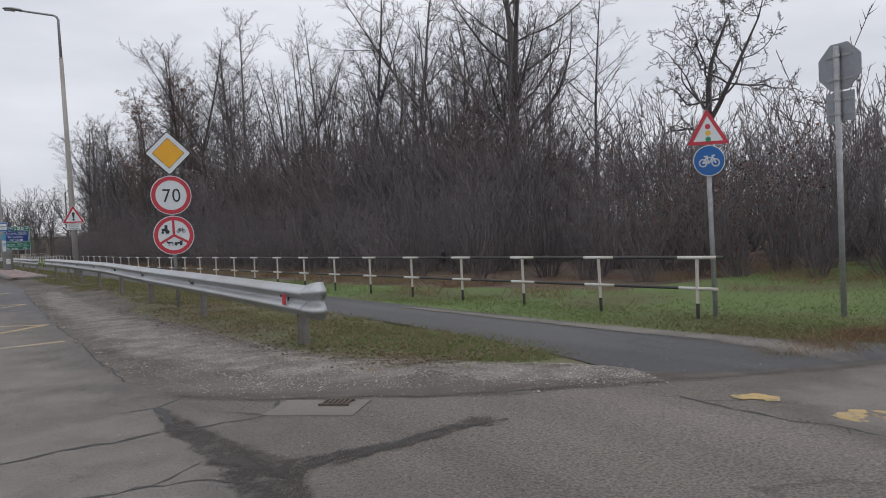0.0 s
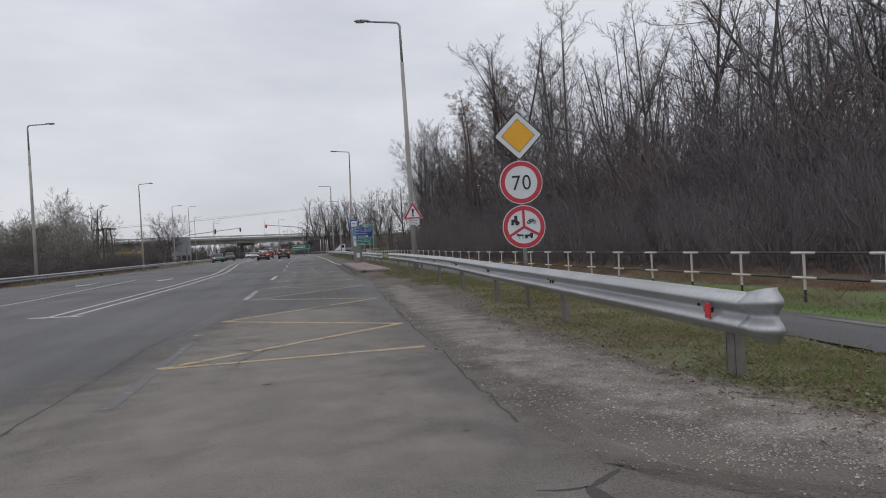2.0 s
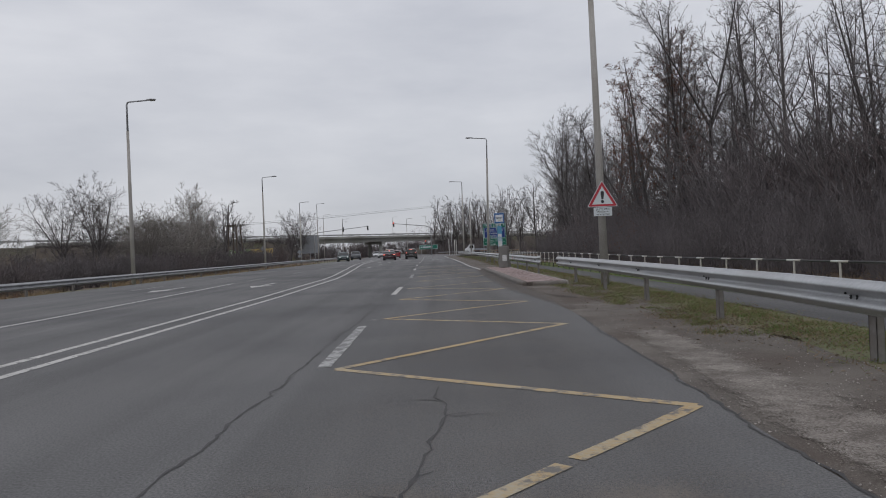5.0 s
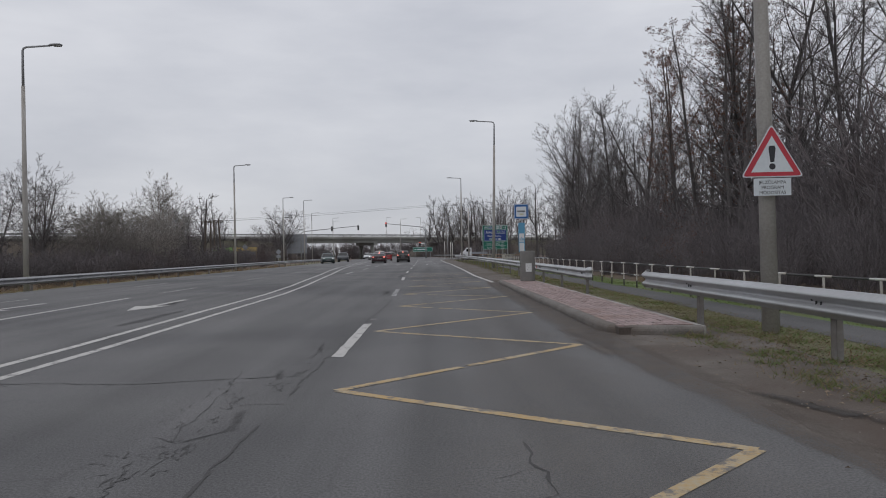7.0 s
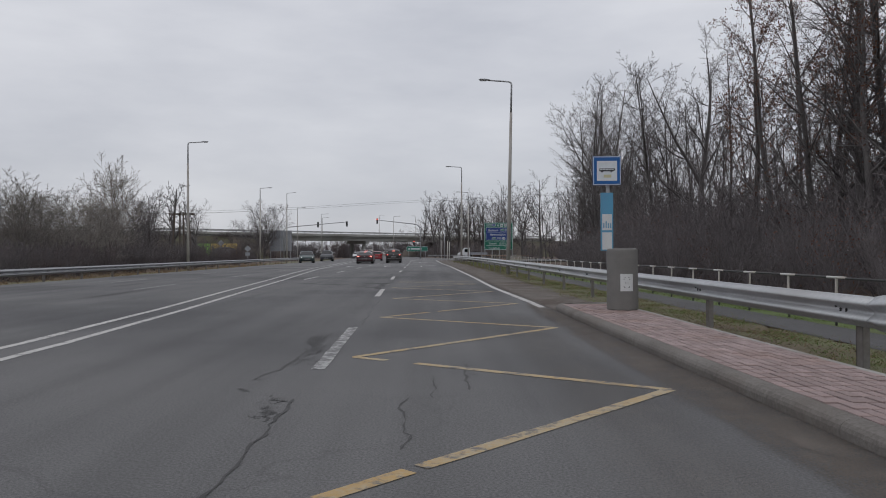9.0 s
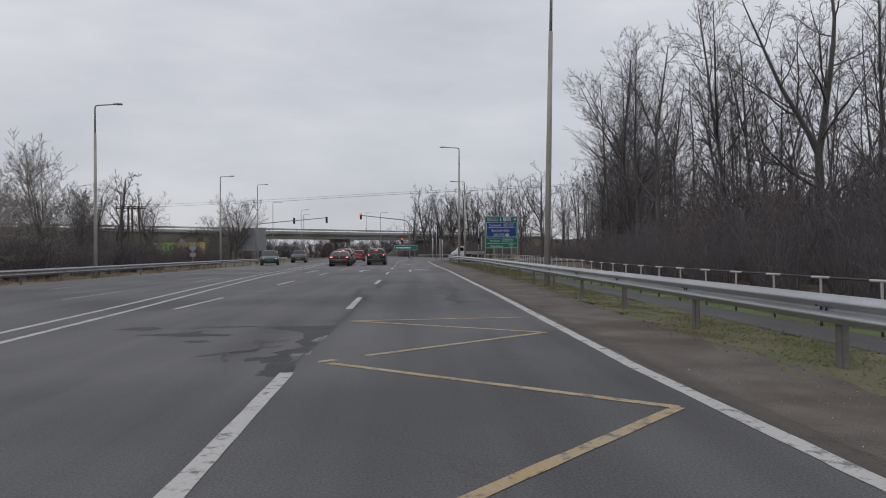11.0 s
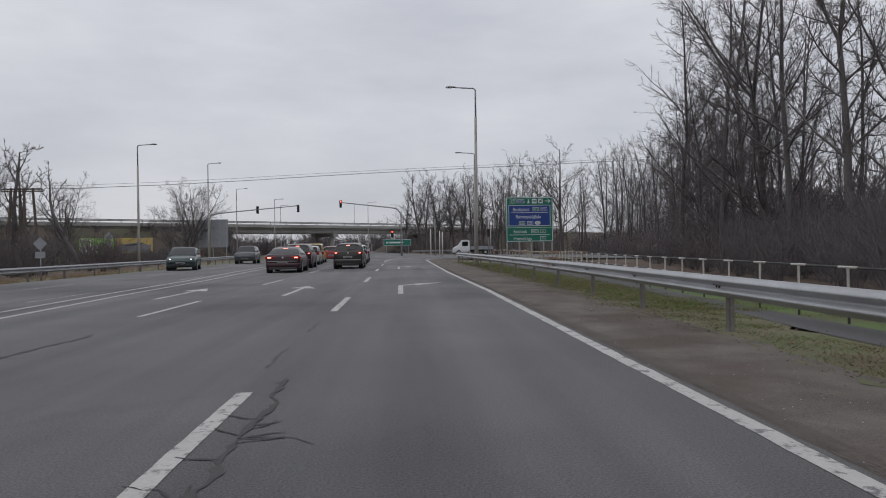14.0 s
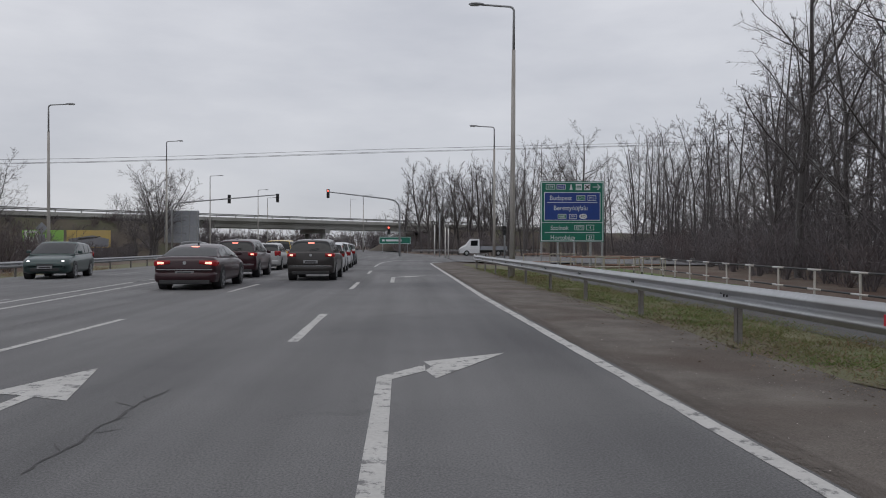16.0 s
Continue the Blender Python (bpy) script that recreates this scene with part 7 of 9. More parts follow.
        nose = [(W / 2 * 0.50, L / 2 - 0.10, 0.60, 0.69), (W / 2 * 0.70, L / 2 - 0.15, 0.60, 0.72), (W / 2 * 0.86, L / 2 - 0.27, 0.62, 0.75), (W / 2 * 0.93, L / 2 - 0.48, 0.67, 0.77)]
        rings = [[(sd * q[0], q[1] + 0.02, q[2]), (sd * (q[0] + 0.01), q[1] + 0.035, (q[2] + q[3]) / 2), (sd * q[0], q[1], q[3]), (sd * (q[0] - 0.05), q[1] - 0.08, (q[2] + q[3]) / 2)] for q in (spline(nose, k / 3) for k in range(10))]
        front = part("headlamp", loft(bm, rings), M_LAMP_GLASS, thing, "clear headlamp", smooth=True)
        if heads:
            bm = bmesh.new()
            q = spline(nose, 0.9)
            tube(bm, [(sd * q[0], q[1] - 0.02, (q[2] + q[3]) / 2), (sd * q[0], q[1] + 0.055, (q[2] + q[3]) / 2)], 0.06, 12)
            part("bulb", bm, M_HEAD, front, "lit headlamp bulb")
        for u in (0.185, 0.80):
            yy = (u - 0.5) * L
            bm = bmesh.new()
            prof = [(r - 0.05, 0.0), (r - 0.012, 0.02), (r, 0.05), (r, 0.16), (r - 0.012, 0.19), (r - 0.05, 0.205), (r * 0.68, 0.205), (r * 0.68, 0.0)]
            rr = [[bm.verts.new((sd * (W / 2 - 0.19 + o), yy + q * math.cos(a), r + q * math.sin(a))) for q, o in prof] for a in np.linspace(0, 2 * math.pi, 25)[:-1]]
            for i in range(24):
                for k in range(8):
                    bm.faces.new((rr[i][k], rr[i][(k + 1) % 8], rr[(i + 1) % 24][(k + 1) % 8], rr[(i + 1) % 24][k]))
            tyre = part("wheel", bm, M_TYRE, thing, "black tyre with alloy rim")
            bm = bmesh.new()
            for k in range(5):
                a = 2 * math.pi * k / 5
                pts = [(yy + q * math.cos(a + da), r + q * math.sin(a + da)) for q, da in ((r * 0.16, -0.9), (r * 0.68, -0.2), (r * 0.68, 0.2), (r * 0.16, 0.9))]
                f0 = [bm.verts.new((sd * (W / 2 + 0.008), p, z)) for p, z in pts]
                f1 = [bm.verts.new((sd * (W / 2 - 0.02), p, z)) for p, z in pts]
                bm.faces.new(f0), bm.faces.new(f1[::-1])
                for q in range(4):
                    bm.faces.new((f0[q], f1[q], f1[(q + 1) % 4], f0[(q + 1) % 4]))
            tube(bm, [(sd * (W / 2 - 0.04), yy, r), (sd * (W / 2 + 0.012), yy, r)], r * 0.2, 12)
            ro = [[bm.verts.new((sd * (W / 2 - o), yy + q * math.cos(a), r + q * math.sin(a))) for q, o in ((r * 0.69, 0.13), (r * 0.69, -0.018), (r * 0.62, -0.010), (r * 0.6, 0.13))] for a in np.linspace(0, 2 * math.pi, 21)[:-1]]
            for i in range(20):
                for k in range(4):
                    bm.faces.new((ro[i][k], ro[i][(k + 1) % 4], ro[(i + 1) % 20][(k + 1) % 4], ro[(i + 1) % 20][k]))
            part("rim", bm, M_RIM, tyre)
            bm = bmesh.new()
            tube(bm, [(sd * (W / 2 - 0.26), yy, r + 0.02), (sd * (W / 2 + 0.003), yy, r + 0.02)], r + 0.045, 24)
            part("wheel_arch", bm, M_TRIM, thing, "black wheel arch")
    zs = s["body"][0][1]
    bm = bmesh.new()
    plan = [(-W / 2 * 0.985, -L / 2 + 0.36), (-W / 2 * 0.96, -L / 2 + 0.10), (-W / 2 * 0.86, -L / 2 - 0.02), (-W / 2 * 0.45, -L / 2 - 0.055), (0.0, -L / 2 - 0.06)]
    plan = plan + [(-px, py) for px, py in plan[-2::-1]]
    rings = [[(px * q, py + dy, z) for q, dy, z in ((0.97, 0.06, zs - 0.17), (1.0, 0.0, zs - 0.08), (1.0, 0.0, zs + 0.06), (0.985, 0.03, zs + 0.12), (0.90, 0.16, zs + 0.10), (0.90, 0.16, zs - 0.16))] for px, py in (spline(plan, k / 2) for k in range(17))]
    part("rear_bumper", loft(bm, rings), colour, thing, smooth=True)
    bm = bmesh.new()
    box(bm, -W / 2 * 0.78, W / 2 * 0.78, -L / 2 - 0.052, -L / 2 + 0.3, zs - 0.22, zs - 0.10, 0.03)
    part("valance", bm, M_TRIM, thing, "black lower valance")
    if shape in ("sedan", "suv"):
        bm = bmesh.new()
        rings = [[(px * 1.004, py - 0.008, z) for z in (s["strip"], s["strip"] + 0.022)] + [(px * 0.99, py + 0.02, z) for z in (s["strip"] + 0.022, s["strip"])] for px, py in (spline(plan, 2 + k / 2) for k in range(9))]
        part("chrome_strip", loft(bm, rings), M_RIM, thing, "chrome strip")
        bm = bmesh.new()
        tube(bm, [(0, -L / 2 - 0.022, hi - 0.07), (0, -L / 2 + 0.03, hi - 0.07)], 0.05, 16)
        part("badge", bm, M_RIM, thing, "round chrome badge")
    if shape != "sedan":
        bm = bmesh.new()
        tube(bm, [(-0.03, -L / 2 + 0.02, s["cabin"][0][2] + 0.10), (0.30, -L / 2 + 0.07, s["cabin"][0][2] + 0.16)], 0.012, 6)
        part("rear_wiper", bm, M_TRIM, thing)
    bm = bmesh.new()
    box(bm, -W / 2 * 0.58, W / 2 * 0.58, L / 2 - 0.16, L / 2 + 0.008, 0.30, 0.44, 0.03)
    part("front_grille", bm, M_TRIM, thing)
    bm = bmesh.new()
    box(bm, -W / 2 * 0.34, W / 2 * 0.34, L / 2 - 0.12, L / 2 + 0.006, 0.52, 0.585, 0.02)
    part("upper_grille", bm, M_TRIM, thing)
    for yy, z in ((-L / 2 - 0.025, s["plate"]), (L / 2 + 0.015, 0.46)):
        bm = bmesh.new()
        box(bm, -0.26, 0.26, yy - 0.012, yy + 0.04, z - 0.055, z + 0.055, 0.006)
        pl = part("plate", bm, M_PLATE, thing, "white plate with plain bar")
        bm = bmesh.new()
        box(bm, -0.2, 0.2, yy - 0.016 if yy < 0 else yy + 0.038, yy - 0.010 if yy < 0 else yy + 0.044, z - 0.025, z + 0.025)
        part("plate_bar", bm, M_TRIM, pl)
    if tail:
        u, zl, zt = s["cabin"][1]
        bm = bmesh.new()
        box(bm, -0.11, 0.11, (u - 0.5) * L - 0.03, (u - 0.5) * L + 0.05, zt - 0.012, zt + 0.022, 0.006)
        part("brake_strip", bm, M_TAIL, thing, "lit brake light strip")
    bm = bmesh.new()
    box(bm, -0.02, 0.02, (s["cabin"][1][0] - 0.5) * L + 0.35, (s["cabin"][1][0] - 0.5) * L + 0.47, s["cabin"][2][2], s["cabin"][2][2] + 0.055, 0.012)
    part("aerial", bm, M_TRIM, thing)
    return thing


P_PLUM = paint("dark_plum_car_paint", (0.030, 0.008, 0.012))
P_MAROON = paint("dark_maroon_car_paint", (0.032, 0.009, 0.013))
P_SILVER = paint("silver_car_paint", (0.36, 0.36, 0.36))
P_YELLOW = paint("yellow_car_paint", (0.55, 0.36, 0.05))
P_TAUPE = paint("grey_brown_car_paint", (0.034, 0.030, 0.029))
P_WHITE = paint("white_car_paint", (0.62, 0.63, 0.65))
P_GREEN = paint("dark_green_car_paint", (0.035, 0.060, 0.058))
P_GREY = paint("dark_grey_car_paint", (0.06, 0.065, 0.072))
P_RED = paint("red_car_paint", (0.28, 0.03, 0.035))

car("car", "sedan", P_PLUM, -4.9, 119.8, 2.5, "dark plum saloon car waiting with lit brake lights")
car("car", "suv", P_MAROON, -5.38, 127.7, 2.5, "dark maroon off-roader waiting with lit brake lights")
car("car", "hatch", P_SILVER, -6.0, 136.6, 2.5, "small silver hatchback waiting in the queue", False)
car("car", "minivan", P_YELLOW, -6.55, 144.0, 2.5, "tall yellow people carrier waiting in the queue", False)
car("car", "hatch", P_RED, -5.9, 152.0, 2.5, "red hatchback near the head of the queue", False)
car("car", "suv", P_TAUPE, -1.98, 125.3, 1, "grey-brown crossover waiting with lit brake lights")
car("car", "hatch", P_WHITE, -2.35, 133.2, 2, "white hatchback waiting in the middle lane", False)
car("car", "wagon", P_WHITE, -2.6, 140.0, 2, "white estate car waiting in the middle lane", False)
car("car", "hatch", P_GREY, -2.85, 147.0, 2, "dark grey hatchback waiting in the middle lane", False)
car("car", "hatch", P_GREEN, -12.5, 126.4, 191, "dark green hatchback with lit headlamps", False, True)
car("car", "suv", P_GREY, -12.6, 145, 185, "dark grey crossover with lit headlamps", False, True)
car("car", "sedan", P_SILVER, -10.2, 176, 180, "silver saloon car with lit headlamps", False, True)
car("car", "hatch", P_WHITE, -14.0, 205, 180, "white hatchback with lit headlamps beyond the junction", False, True)

# white flatbed van on the crossing road
van = empty("flatbed_van", pose(10.8, 190.5, 0.0, 0, 0, 90), "white flatbed van waiting on the crossing road", "van")
bm = bmesh.new()
loft(bm, [[(px, yy, pz) for px, pz in ((0.95, 0.35), (0.98, 0.9), (0.95, zb), (0.80, zt), (-0.80, zt), (-0.95, zb), (-0.98, 0.9), (-0.95, 0.35))] for yy, zb, zt in ((0.0, 1.3, 2.15), (1.1, 1.3, 2.2), (1.7, 1.25, 1.45), (2.4, 1.0, 1.08), (2.55, 0.8, 0.85))])
part("cab", bm, P_WHITE, van, smooth=False)
for sd in (1, -1):
    bm = bmesh.new()
    plate(bm, [(0.25, 1.3), (1.15, 1.3), (1.12, 1.95), (0.25, 2.0)], 0.03, 0.0)
    o = part("side_window", bm, M_GLASS, van)
    o.matrix_basis = pose(sd * 0.93, 0, 0, 0, 0, 90)
    for yy in (-2.4, 1.65):
        bm = bmesh.new()
        tube(bm, [(sd * 0.72, yy, 0.36), (sd * 0.97, yy, 0.36)], 0.36, 16)
        w = part("wheel", bm, M_TYRE, van)
        bm = bmesh.new()
        tube(bm, [(sd * 0.96, yy, 0.36), (sd * 0.985, yy, 0.36)], 0.2, 12)
        part("rim", bm, M_RIM, w)
bm = bmesh.new()
box(bm, -1.0, 1.0, -3.6, -0.1, 0.75, 0.85)
for q in ((-1.0, -0.96, -3.6, -0.1), (0.96, 1.0, -3.6, -0.1), (-1.0, 1.0, -3.6, -3.56), (-1.0, 1.0, -0.14, -0.1)):
    box(bm, *q, 0.85, 1.25)
part("flatbed", bm, M_SIGN_BACK, van, "grey dropside bed")
bm = bmesh.new()
box(bm, -0.4, 0.4, -3.5, 0.2, 0.45, 0.75, 0.02)
part("chassis", bm, M_TRIM, van)


# ---- bridge and distance ----
br = empty("road_bridge", pose(-2, 265, 0, 0, 0, 42), "long grey concrete road bridge over the highway", "bridge")
part("deck", box(bmesh.new(), -120, 70, 0, 11, 5.55, 6.25, 0.05), M_BRIDGE, br)
part("edge_beam", box(bmesh.new(), -120, 70, -0.6, 0.0, 5.95, 6.62, 0.03), M_BRIDGE, br, "pale concrete edge beam")
for k in range(3):
    part("girder", box(bmesh.new(), -120, 70, 0.35 + 3.8 * k, 1.15 + 3.8 * k, 4.75, 5.56, 0.03), M_BRIDGE, br)
for z in (6.88, 7.10):
    part("parapet_rail", box(bmesh.new(), -230, 70, -0.4, -0.24, z, z + 0.17), M_BRIDGE_DARK, br, "dark steel parapet rail")
for k in range(74):
    part("parapet_post", box(bmesh.new(), -228 + 4 * k, -227.85 + 4 * k, -0.36, -0.28, 6.6, 7.2), M_BRIDGE_DARK, br)
for px in (-18,):
    for dy in (2, 8):
        bm = bmesh.new()
        tube(bm, [(px, dy, -1), (px, dy, 4.2)], 0.55, 14)
        part("pier", bm, M_BRIDGE, br, smooth=True)
    part("pier_cap", box(bmesh.new(), px - 0.7, px + 0.7, 0.3, 9.8, 3.9, 4.74, 0.05), M_BRIDGE, br)


def bank(name, x0, x1, y0, y1, h, slope, label, seed, material, m):
    """A rounded earth bank with an uneven surface."""
    rng = np.random.default_rng(seed)
    xs, ys = np.linspace(x0, x1, 40), np.linspace(y0, y1, 12)
    verts, faces = [], []
    for j, y in enumerate(ys):
        for i, x in enumerate(xs):
            d = min(x - x0, x1 - x, (y - y0), (y1 - y))
            verts.append(tuple(m @ Vector((x, y, min(h, d * slope) + rng.normal(0, 0.12) - 1.0))))
            if i and j:
                a = j * 40 + i
                faces.append((a - 41, a - 40, a, a - 1))
    return tagged(raw(name, verts, faces, material, smooth=True), label, "embankment", "", "structure")


bank("embankment_west", -330, -45, -9.5, 22, 6.6, 0.75, "brown overgrown bridge embankment", 31, M_BANK, br.matrix_basis)
bank("embankment_east", 6, 220, -9, 22, 6.4, 0.75, "brown overgrown bridge embankment", 32, M_BANK, br.matrix_basis)


# ---- trees ----
def tubes_mesh(name, segs, sides, material, tips=()):
    """Tapered prisms for many twigs at once; segs: rows of start, end and the two radii; tips: rows of the last twigs, which end in a point."""
    m = len(segs)
    segs = list(segs) + list(tips)
    s = np.array(segs)
    p0, p1, r0, r1 = s[:, 0:3], s[:, 3:6], s[:, 6:7], s[:, 7:8]
    d = p1 - p0
    d /= np.linalg.norm(d, axis=1, keepdims=True) + 1e-9
    ref = np.where(np.abs(d[:, 2:3]) > 0.9, np.array([[1.0, 0, 0]]), np.array([[0, 0, 1.0]]))
    u = np.cross(d, ref)
    u /= np.linalg.norm(u, axis=1, keepdims=True)
    v = np.cross(d, u)
    n = len(s)
    rings = []
    for k in range(sides):
        a = 2 * math.pi * k / sides
        o = u * math.cos(a) + v * math.sin(a)
        rings.append((p0 + o * r0, p1 + o * r1))
    verts = np.concatenate([r[0] for r in rings] + [r[1] for r in rings])
    idx = np.arange(n)
    faces = []
    for k in range(sides):
        q = (k + 1) % sides
        faces.append(np.stack([idx + k * n, idx + q * n, idx + (sides + q) * n, idx + (sides + k) * n], 1))
    faces = np.concatenate(faces)
    if len(tips):
        # the pointed twigs keep their base ring and the first point of their end ring
        tris = []
        for k in range(sides):
            i = np.arange(m, n)
            tris.append(np.stack([i + k * n, i + ((k + 1) % sides) * n, i + sides * n], 1))
        tris = np.concatenate(tris)
        verts[sides * n + m:(sides + 1) * n] = p1[m:]
        faces = np.concatenate([f for f in faces.reshape(sides, n, 4)[:, :m]])
        me = bpy.data.meshes.new(name)
        used = np.unique(np.concatenate([faces.ravel(), tris.ravel()]))
        back = np.zeros(len(verts), dtype=np.int64)
        back[used] = np.arange(len(used))
        verts, faces, tris = verts[used], back[faces], back[tris]
        me.vertices.add(len(verts))
        me.vertices.foreach_set("co", verts.ravel().astype(np.float32))
        me.loops.add(faces.size + tris.size)
        me.loops.foreach_set("vertex_index", np.concatenate([faces.ravel(), tris.ravel()]).astype(np.int32))
        me.polygons.add(len(faces) + len(tris))
        me.polygons.foreach_set("loop_start", np.concatenate([np.arange(len(faces)) * 4, faces.size + np.arange(len(tris)) * 3]).astype(np.int32))
        me.update(calc_edges=True)
        me.materials.append(material)
        return me
    me = bpy.data.meshes.new(name)
    me.vertices.add(len(verts))
    me.vertices.foreach_set("co", verts.ravel().astype(np.float32))
    me.loops.add(faces.size)
    me.loops.foreach_set("vertex_index", faces.ravel().astype(np.int32))
    me.polygons.add(len(faces))
    me.polygons.foreach_set("loop_start", np.arange(0, faces.size, 4, dtype=np.int32))
    me.update(calc_edges=True)
    me.materials.append(material)
    return me


def grow(seed, height, r, levels, clear=0.35, kink=0.05, up=0.03, stems=1, spread0=0.1, fine=0.006, first=12, fork=0.0):
    """Branches by level: for each level (number of children, length share, angle from the parent in degrees, pieces, kink, pull upwards). fork: share of the height where the trunk splits."""
    rng = np.random.default_rng(seed)
    out = [[] for _ in range(len(levels) + 1)]

    def limb(p, d, length, rad, lv, f_from=0.0):
        pieces = max(3, round(first * (1 - f_from))) if lv == 0 else levels[lv - 1][3]
        bend, rise = (kink, up) if lv == 0 else levels[lv - 1][4:6]
        kids = levels[lv] if lv < len(levels) else None
        step = length / pieces
        count, spin, split = rng.random() * 0.6, rng.uniform(0, 6.28), lv == 0 and f_from == 0 and fork > 0
        for i in range(pieces):
            d = d + rng.normal(0, bend, 3)
            d[2] += rise
            d /= np.linalg.norm(d)
            q = p + d * step
            g0, g1 = i / pieces, (i + 1) / pieces
            f1 = f_from + (1 - f_from) * g1
            ra, rb = rad * (1 - 0.86 * g0), rad * (1 - 0.86 * g1)
            out[lv].append((*p, *q, max(ra, fine), max(rb, fine * 0.8)))
            start = clear if lv == 0 else 0.15
            if kids and f1 > start:
                count += kids[0] / (pieces * (1 - start)) * ((1 - f_from) if lv == 0 else 1.0)
                while count >= 1:
                    count -= 1
                    base = p + (q - p) * rng.random()
                    ang = radians(kids[2] + rng.normal(0, 8))
                    spin += 2.4 + rng.normal(0, 0.45)
                    u = np.cross(d, (0.31, 0.17, 0.93) if abs(d[2]) < 0.8 else (0.93, 0.17, 0.31))
                    u /= np.linalg.norm(u) + 1e-9
                    w = np.cross(d, u)
                    nd = d * math.cos(ang) + (u * math.cos(spin) + w * math.sin(spin)) * math.sin(ang)
                    whole = height if lv == 0 else length
                    share = kids[1] * rng.uniform(0.7, 1.15) * (1.2 - 0.8 * f1 if lv == 0 else 1.1 - 0.55 * f1)
                    limb(base, nd, whole * share, max(ra * (0.42 if lv == 0 else 0.55), fine), lv + 1)
            p = q
            if split and f1 >= fork:
                split = False
                a = rng.uniform(0, 6.28)
                side = np.array([math.cos(a), math.sin(a), 0.0])
                limb(p, d + side * rng.uniform(0.35, 0.55), length * (1 - g1) * 0.95, rb * 0.8, 0, f1)
                d = d - side * rng.uniform(0.12, 0.28)

    for k in range(stems):
        a = rng.uniform(0, 6.28)
        tilt = spread0 * (rng.uniform(0.3, 1.0) if stems > 1 else 1)
        d = np.array([math.cos(a) * tilt, math.sin(a) * tilt, 1.0])
        off = np.array([math.cos(a), math.sin(a), 0]) * (0.25 * rng.random() if stems > 1 else 0)
        limb(off + np.array([0, 0, -0.35]), d / np.linalg.norm(d), height * (rng.uniform(0.7, 1.05) if stems > 1 else 1), r * (rng.uniform(0.6, 1.0) if stems > 1 else 1), 0)
    return out


def leaf_mesh(name, levels, count, size, seed, material):
    """Withered leaves that still hang on the outer twigs."""
    rng = np.random.default_rng(seed)
    tips = np.array(levels[-1])[:, 3:6]
    pick = tips[rng.integers(0, len(tips), count)] + rng.normal(0, 0.06, (count, 3))
    a, b = rng.normal(0, 1, (count, 3)), rng.normal(0, 1, (count, 3))
    a /= np.linalg.norm(a, axis=1, keepdims=True)
    b = np.cross(a, b)
    b /= np.linalg.norm(b, axis=1, keepdims=True)
    s = rng.uniform(0.6, 1.3, (count, 1)) * size
    verts = np.concatenate([pick + a * s, pick + b * s * 0.5, pick - a * s, pick - b * s * 0.5])
    i = np.arange(count)
    faces = np.stack([i, i + count, i + 2 * count, i + 3 * count], 1)
    me = bpy.data.meshes.new(name)
    me.from_pydata(verts.tolist(), [], faces.tolist())
    me.materials.append(material)
    return me


def swell(rows):
    return [(*r[:6], r[6] * 1.15, 0.0) for r in rows]


def tree_kind(seed, trunk_levels, bark, twig, leaves=0, **kw):
    lv = grow(seed, **kw)
    trunk = tubes_mesh("tree_trunk", sum(lv[:trunk_levels], []), 6, bark)
    crown = tubes_mesh("tree_crown", sum(lv[trunk_levels:-1], []), 3, twig, swell(lv[-1]))
    return trunk, crown, leaf_mesh("tree_leaves", lv, leaves, 0.045, seed, M_LEAF) if leaves else None


FOREST = [tree_kind(500 + k, 2, M_BARK, M_TWIG, height=17.0, r=0.15 + 0.02 * (k % 3), clear=0.14 + 0.06 * (k % 4), kink=0.032, up=0.02, spread0=0.03 + 0.03 * (k % 2), fine=0.0068, fork=0.42 + 0.07 * (k % 3) if k % 3 else 0.0,
                    levels=[(21, 0.32, 46, 6, 0.09, 0.07), (10, 0.40, 42, 3, 0.12, 0.05), (9, 0.46, 42, 1, 0.1, 0.04)]) for k in range(6)]
FAR = [tree_kind(550 + k, 1, M_BARK, M_TWIG, height=16.5, r=0.15, clear=0.16 + 0.06 * k, kink=0.035, up=0.02, spread0=0.06, fine=0.017, first=8, fork=0.4, levels=[(11, 0.34, 42, 3, 0.09, 0.09), (6, 0.44, 42, 1, 0.1, 0.05), (3, 0.5, 42, 1, 0.1, 0.04)]) for k in range(3)]
BACK = [tree_kind(520 + k, 1, M_BARK, M_TWIG, height=16.5, r=0.14, clear=0.08 + 0.05 * k, kink=0.035, up=0.02, spread0=0.06, fine=0.012, fork=0.45 if k % 2 else 0.0, levels=[(13, 0.33, 42, 3, 0.09, 0.08), (7, 0.42, 42, 2, 0.12, 0.05), (5, 0.5, 42, 1, 0.1, 0.04)]) for k in range(4)]
POLES = [tree_kind(530 + k, 1, M_BARK, M_TWIG, height=13.0, r=0.085, clear=0.3, kink=0.035, up=0.02, spread0=0.06, fine=0.0065, levels=[(18, 0.20, 40, 4, 0.1, 0.09), (8, 0.45, 40, 2, 0.12, 0.05), (4, 0.5, 40, 1, 0.1, 0.03)]) for k in range(3)]
COPPICE = [tree_kind(540 + k, 2, M_BARK, M_TWIG, height=13.5, r=0.12, clear=0.25, kink=0.04, up=0.0, stems=4, spread0=0.42, fine=0.0065, levels=[(10, 0.27, 36, 5, 0.1, 0.07), (8, 0.42, 40, 2, 0.12, 0.05), (5, 0.48, 40, 1, 0.1, 0.03)]) for k in range(2)]
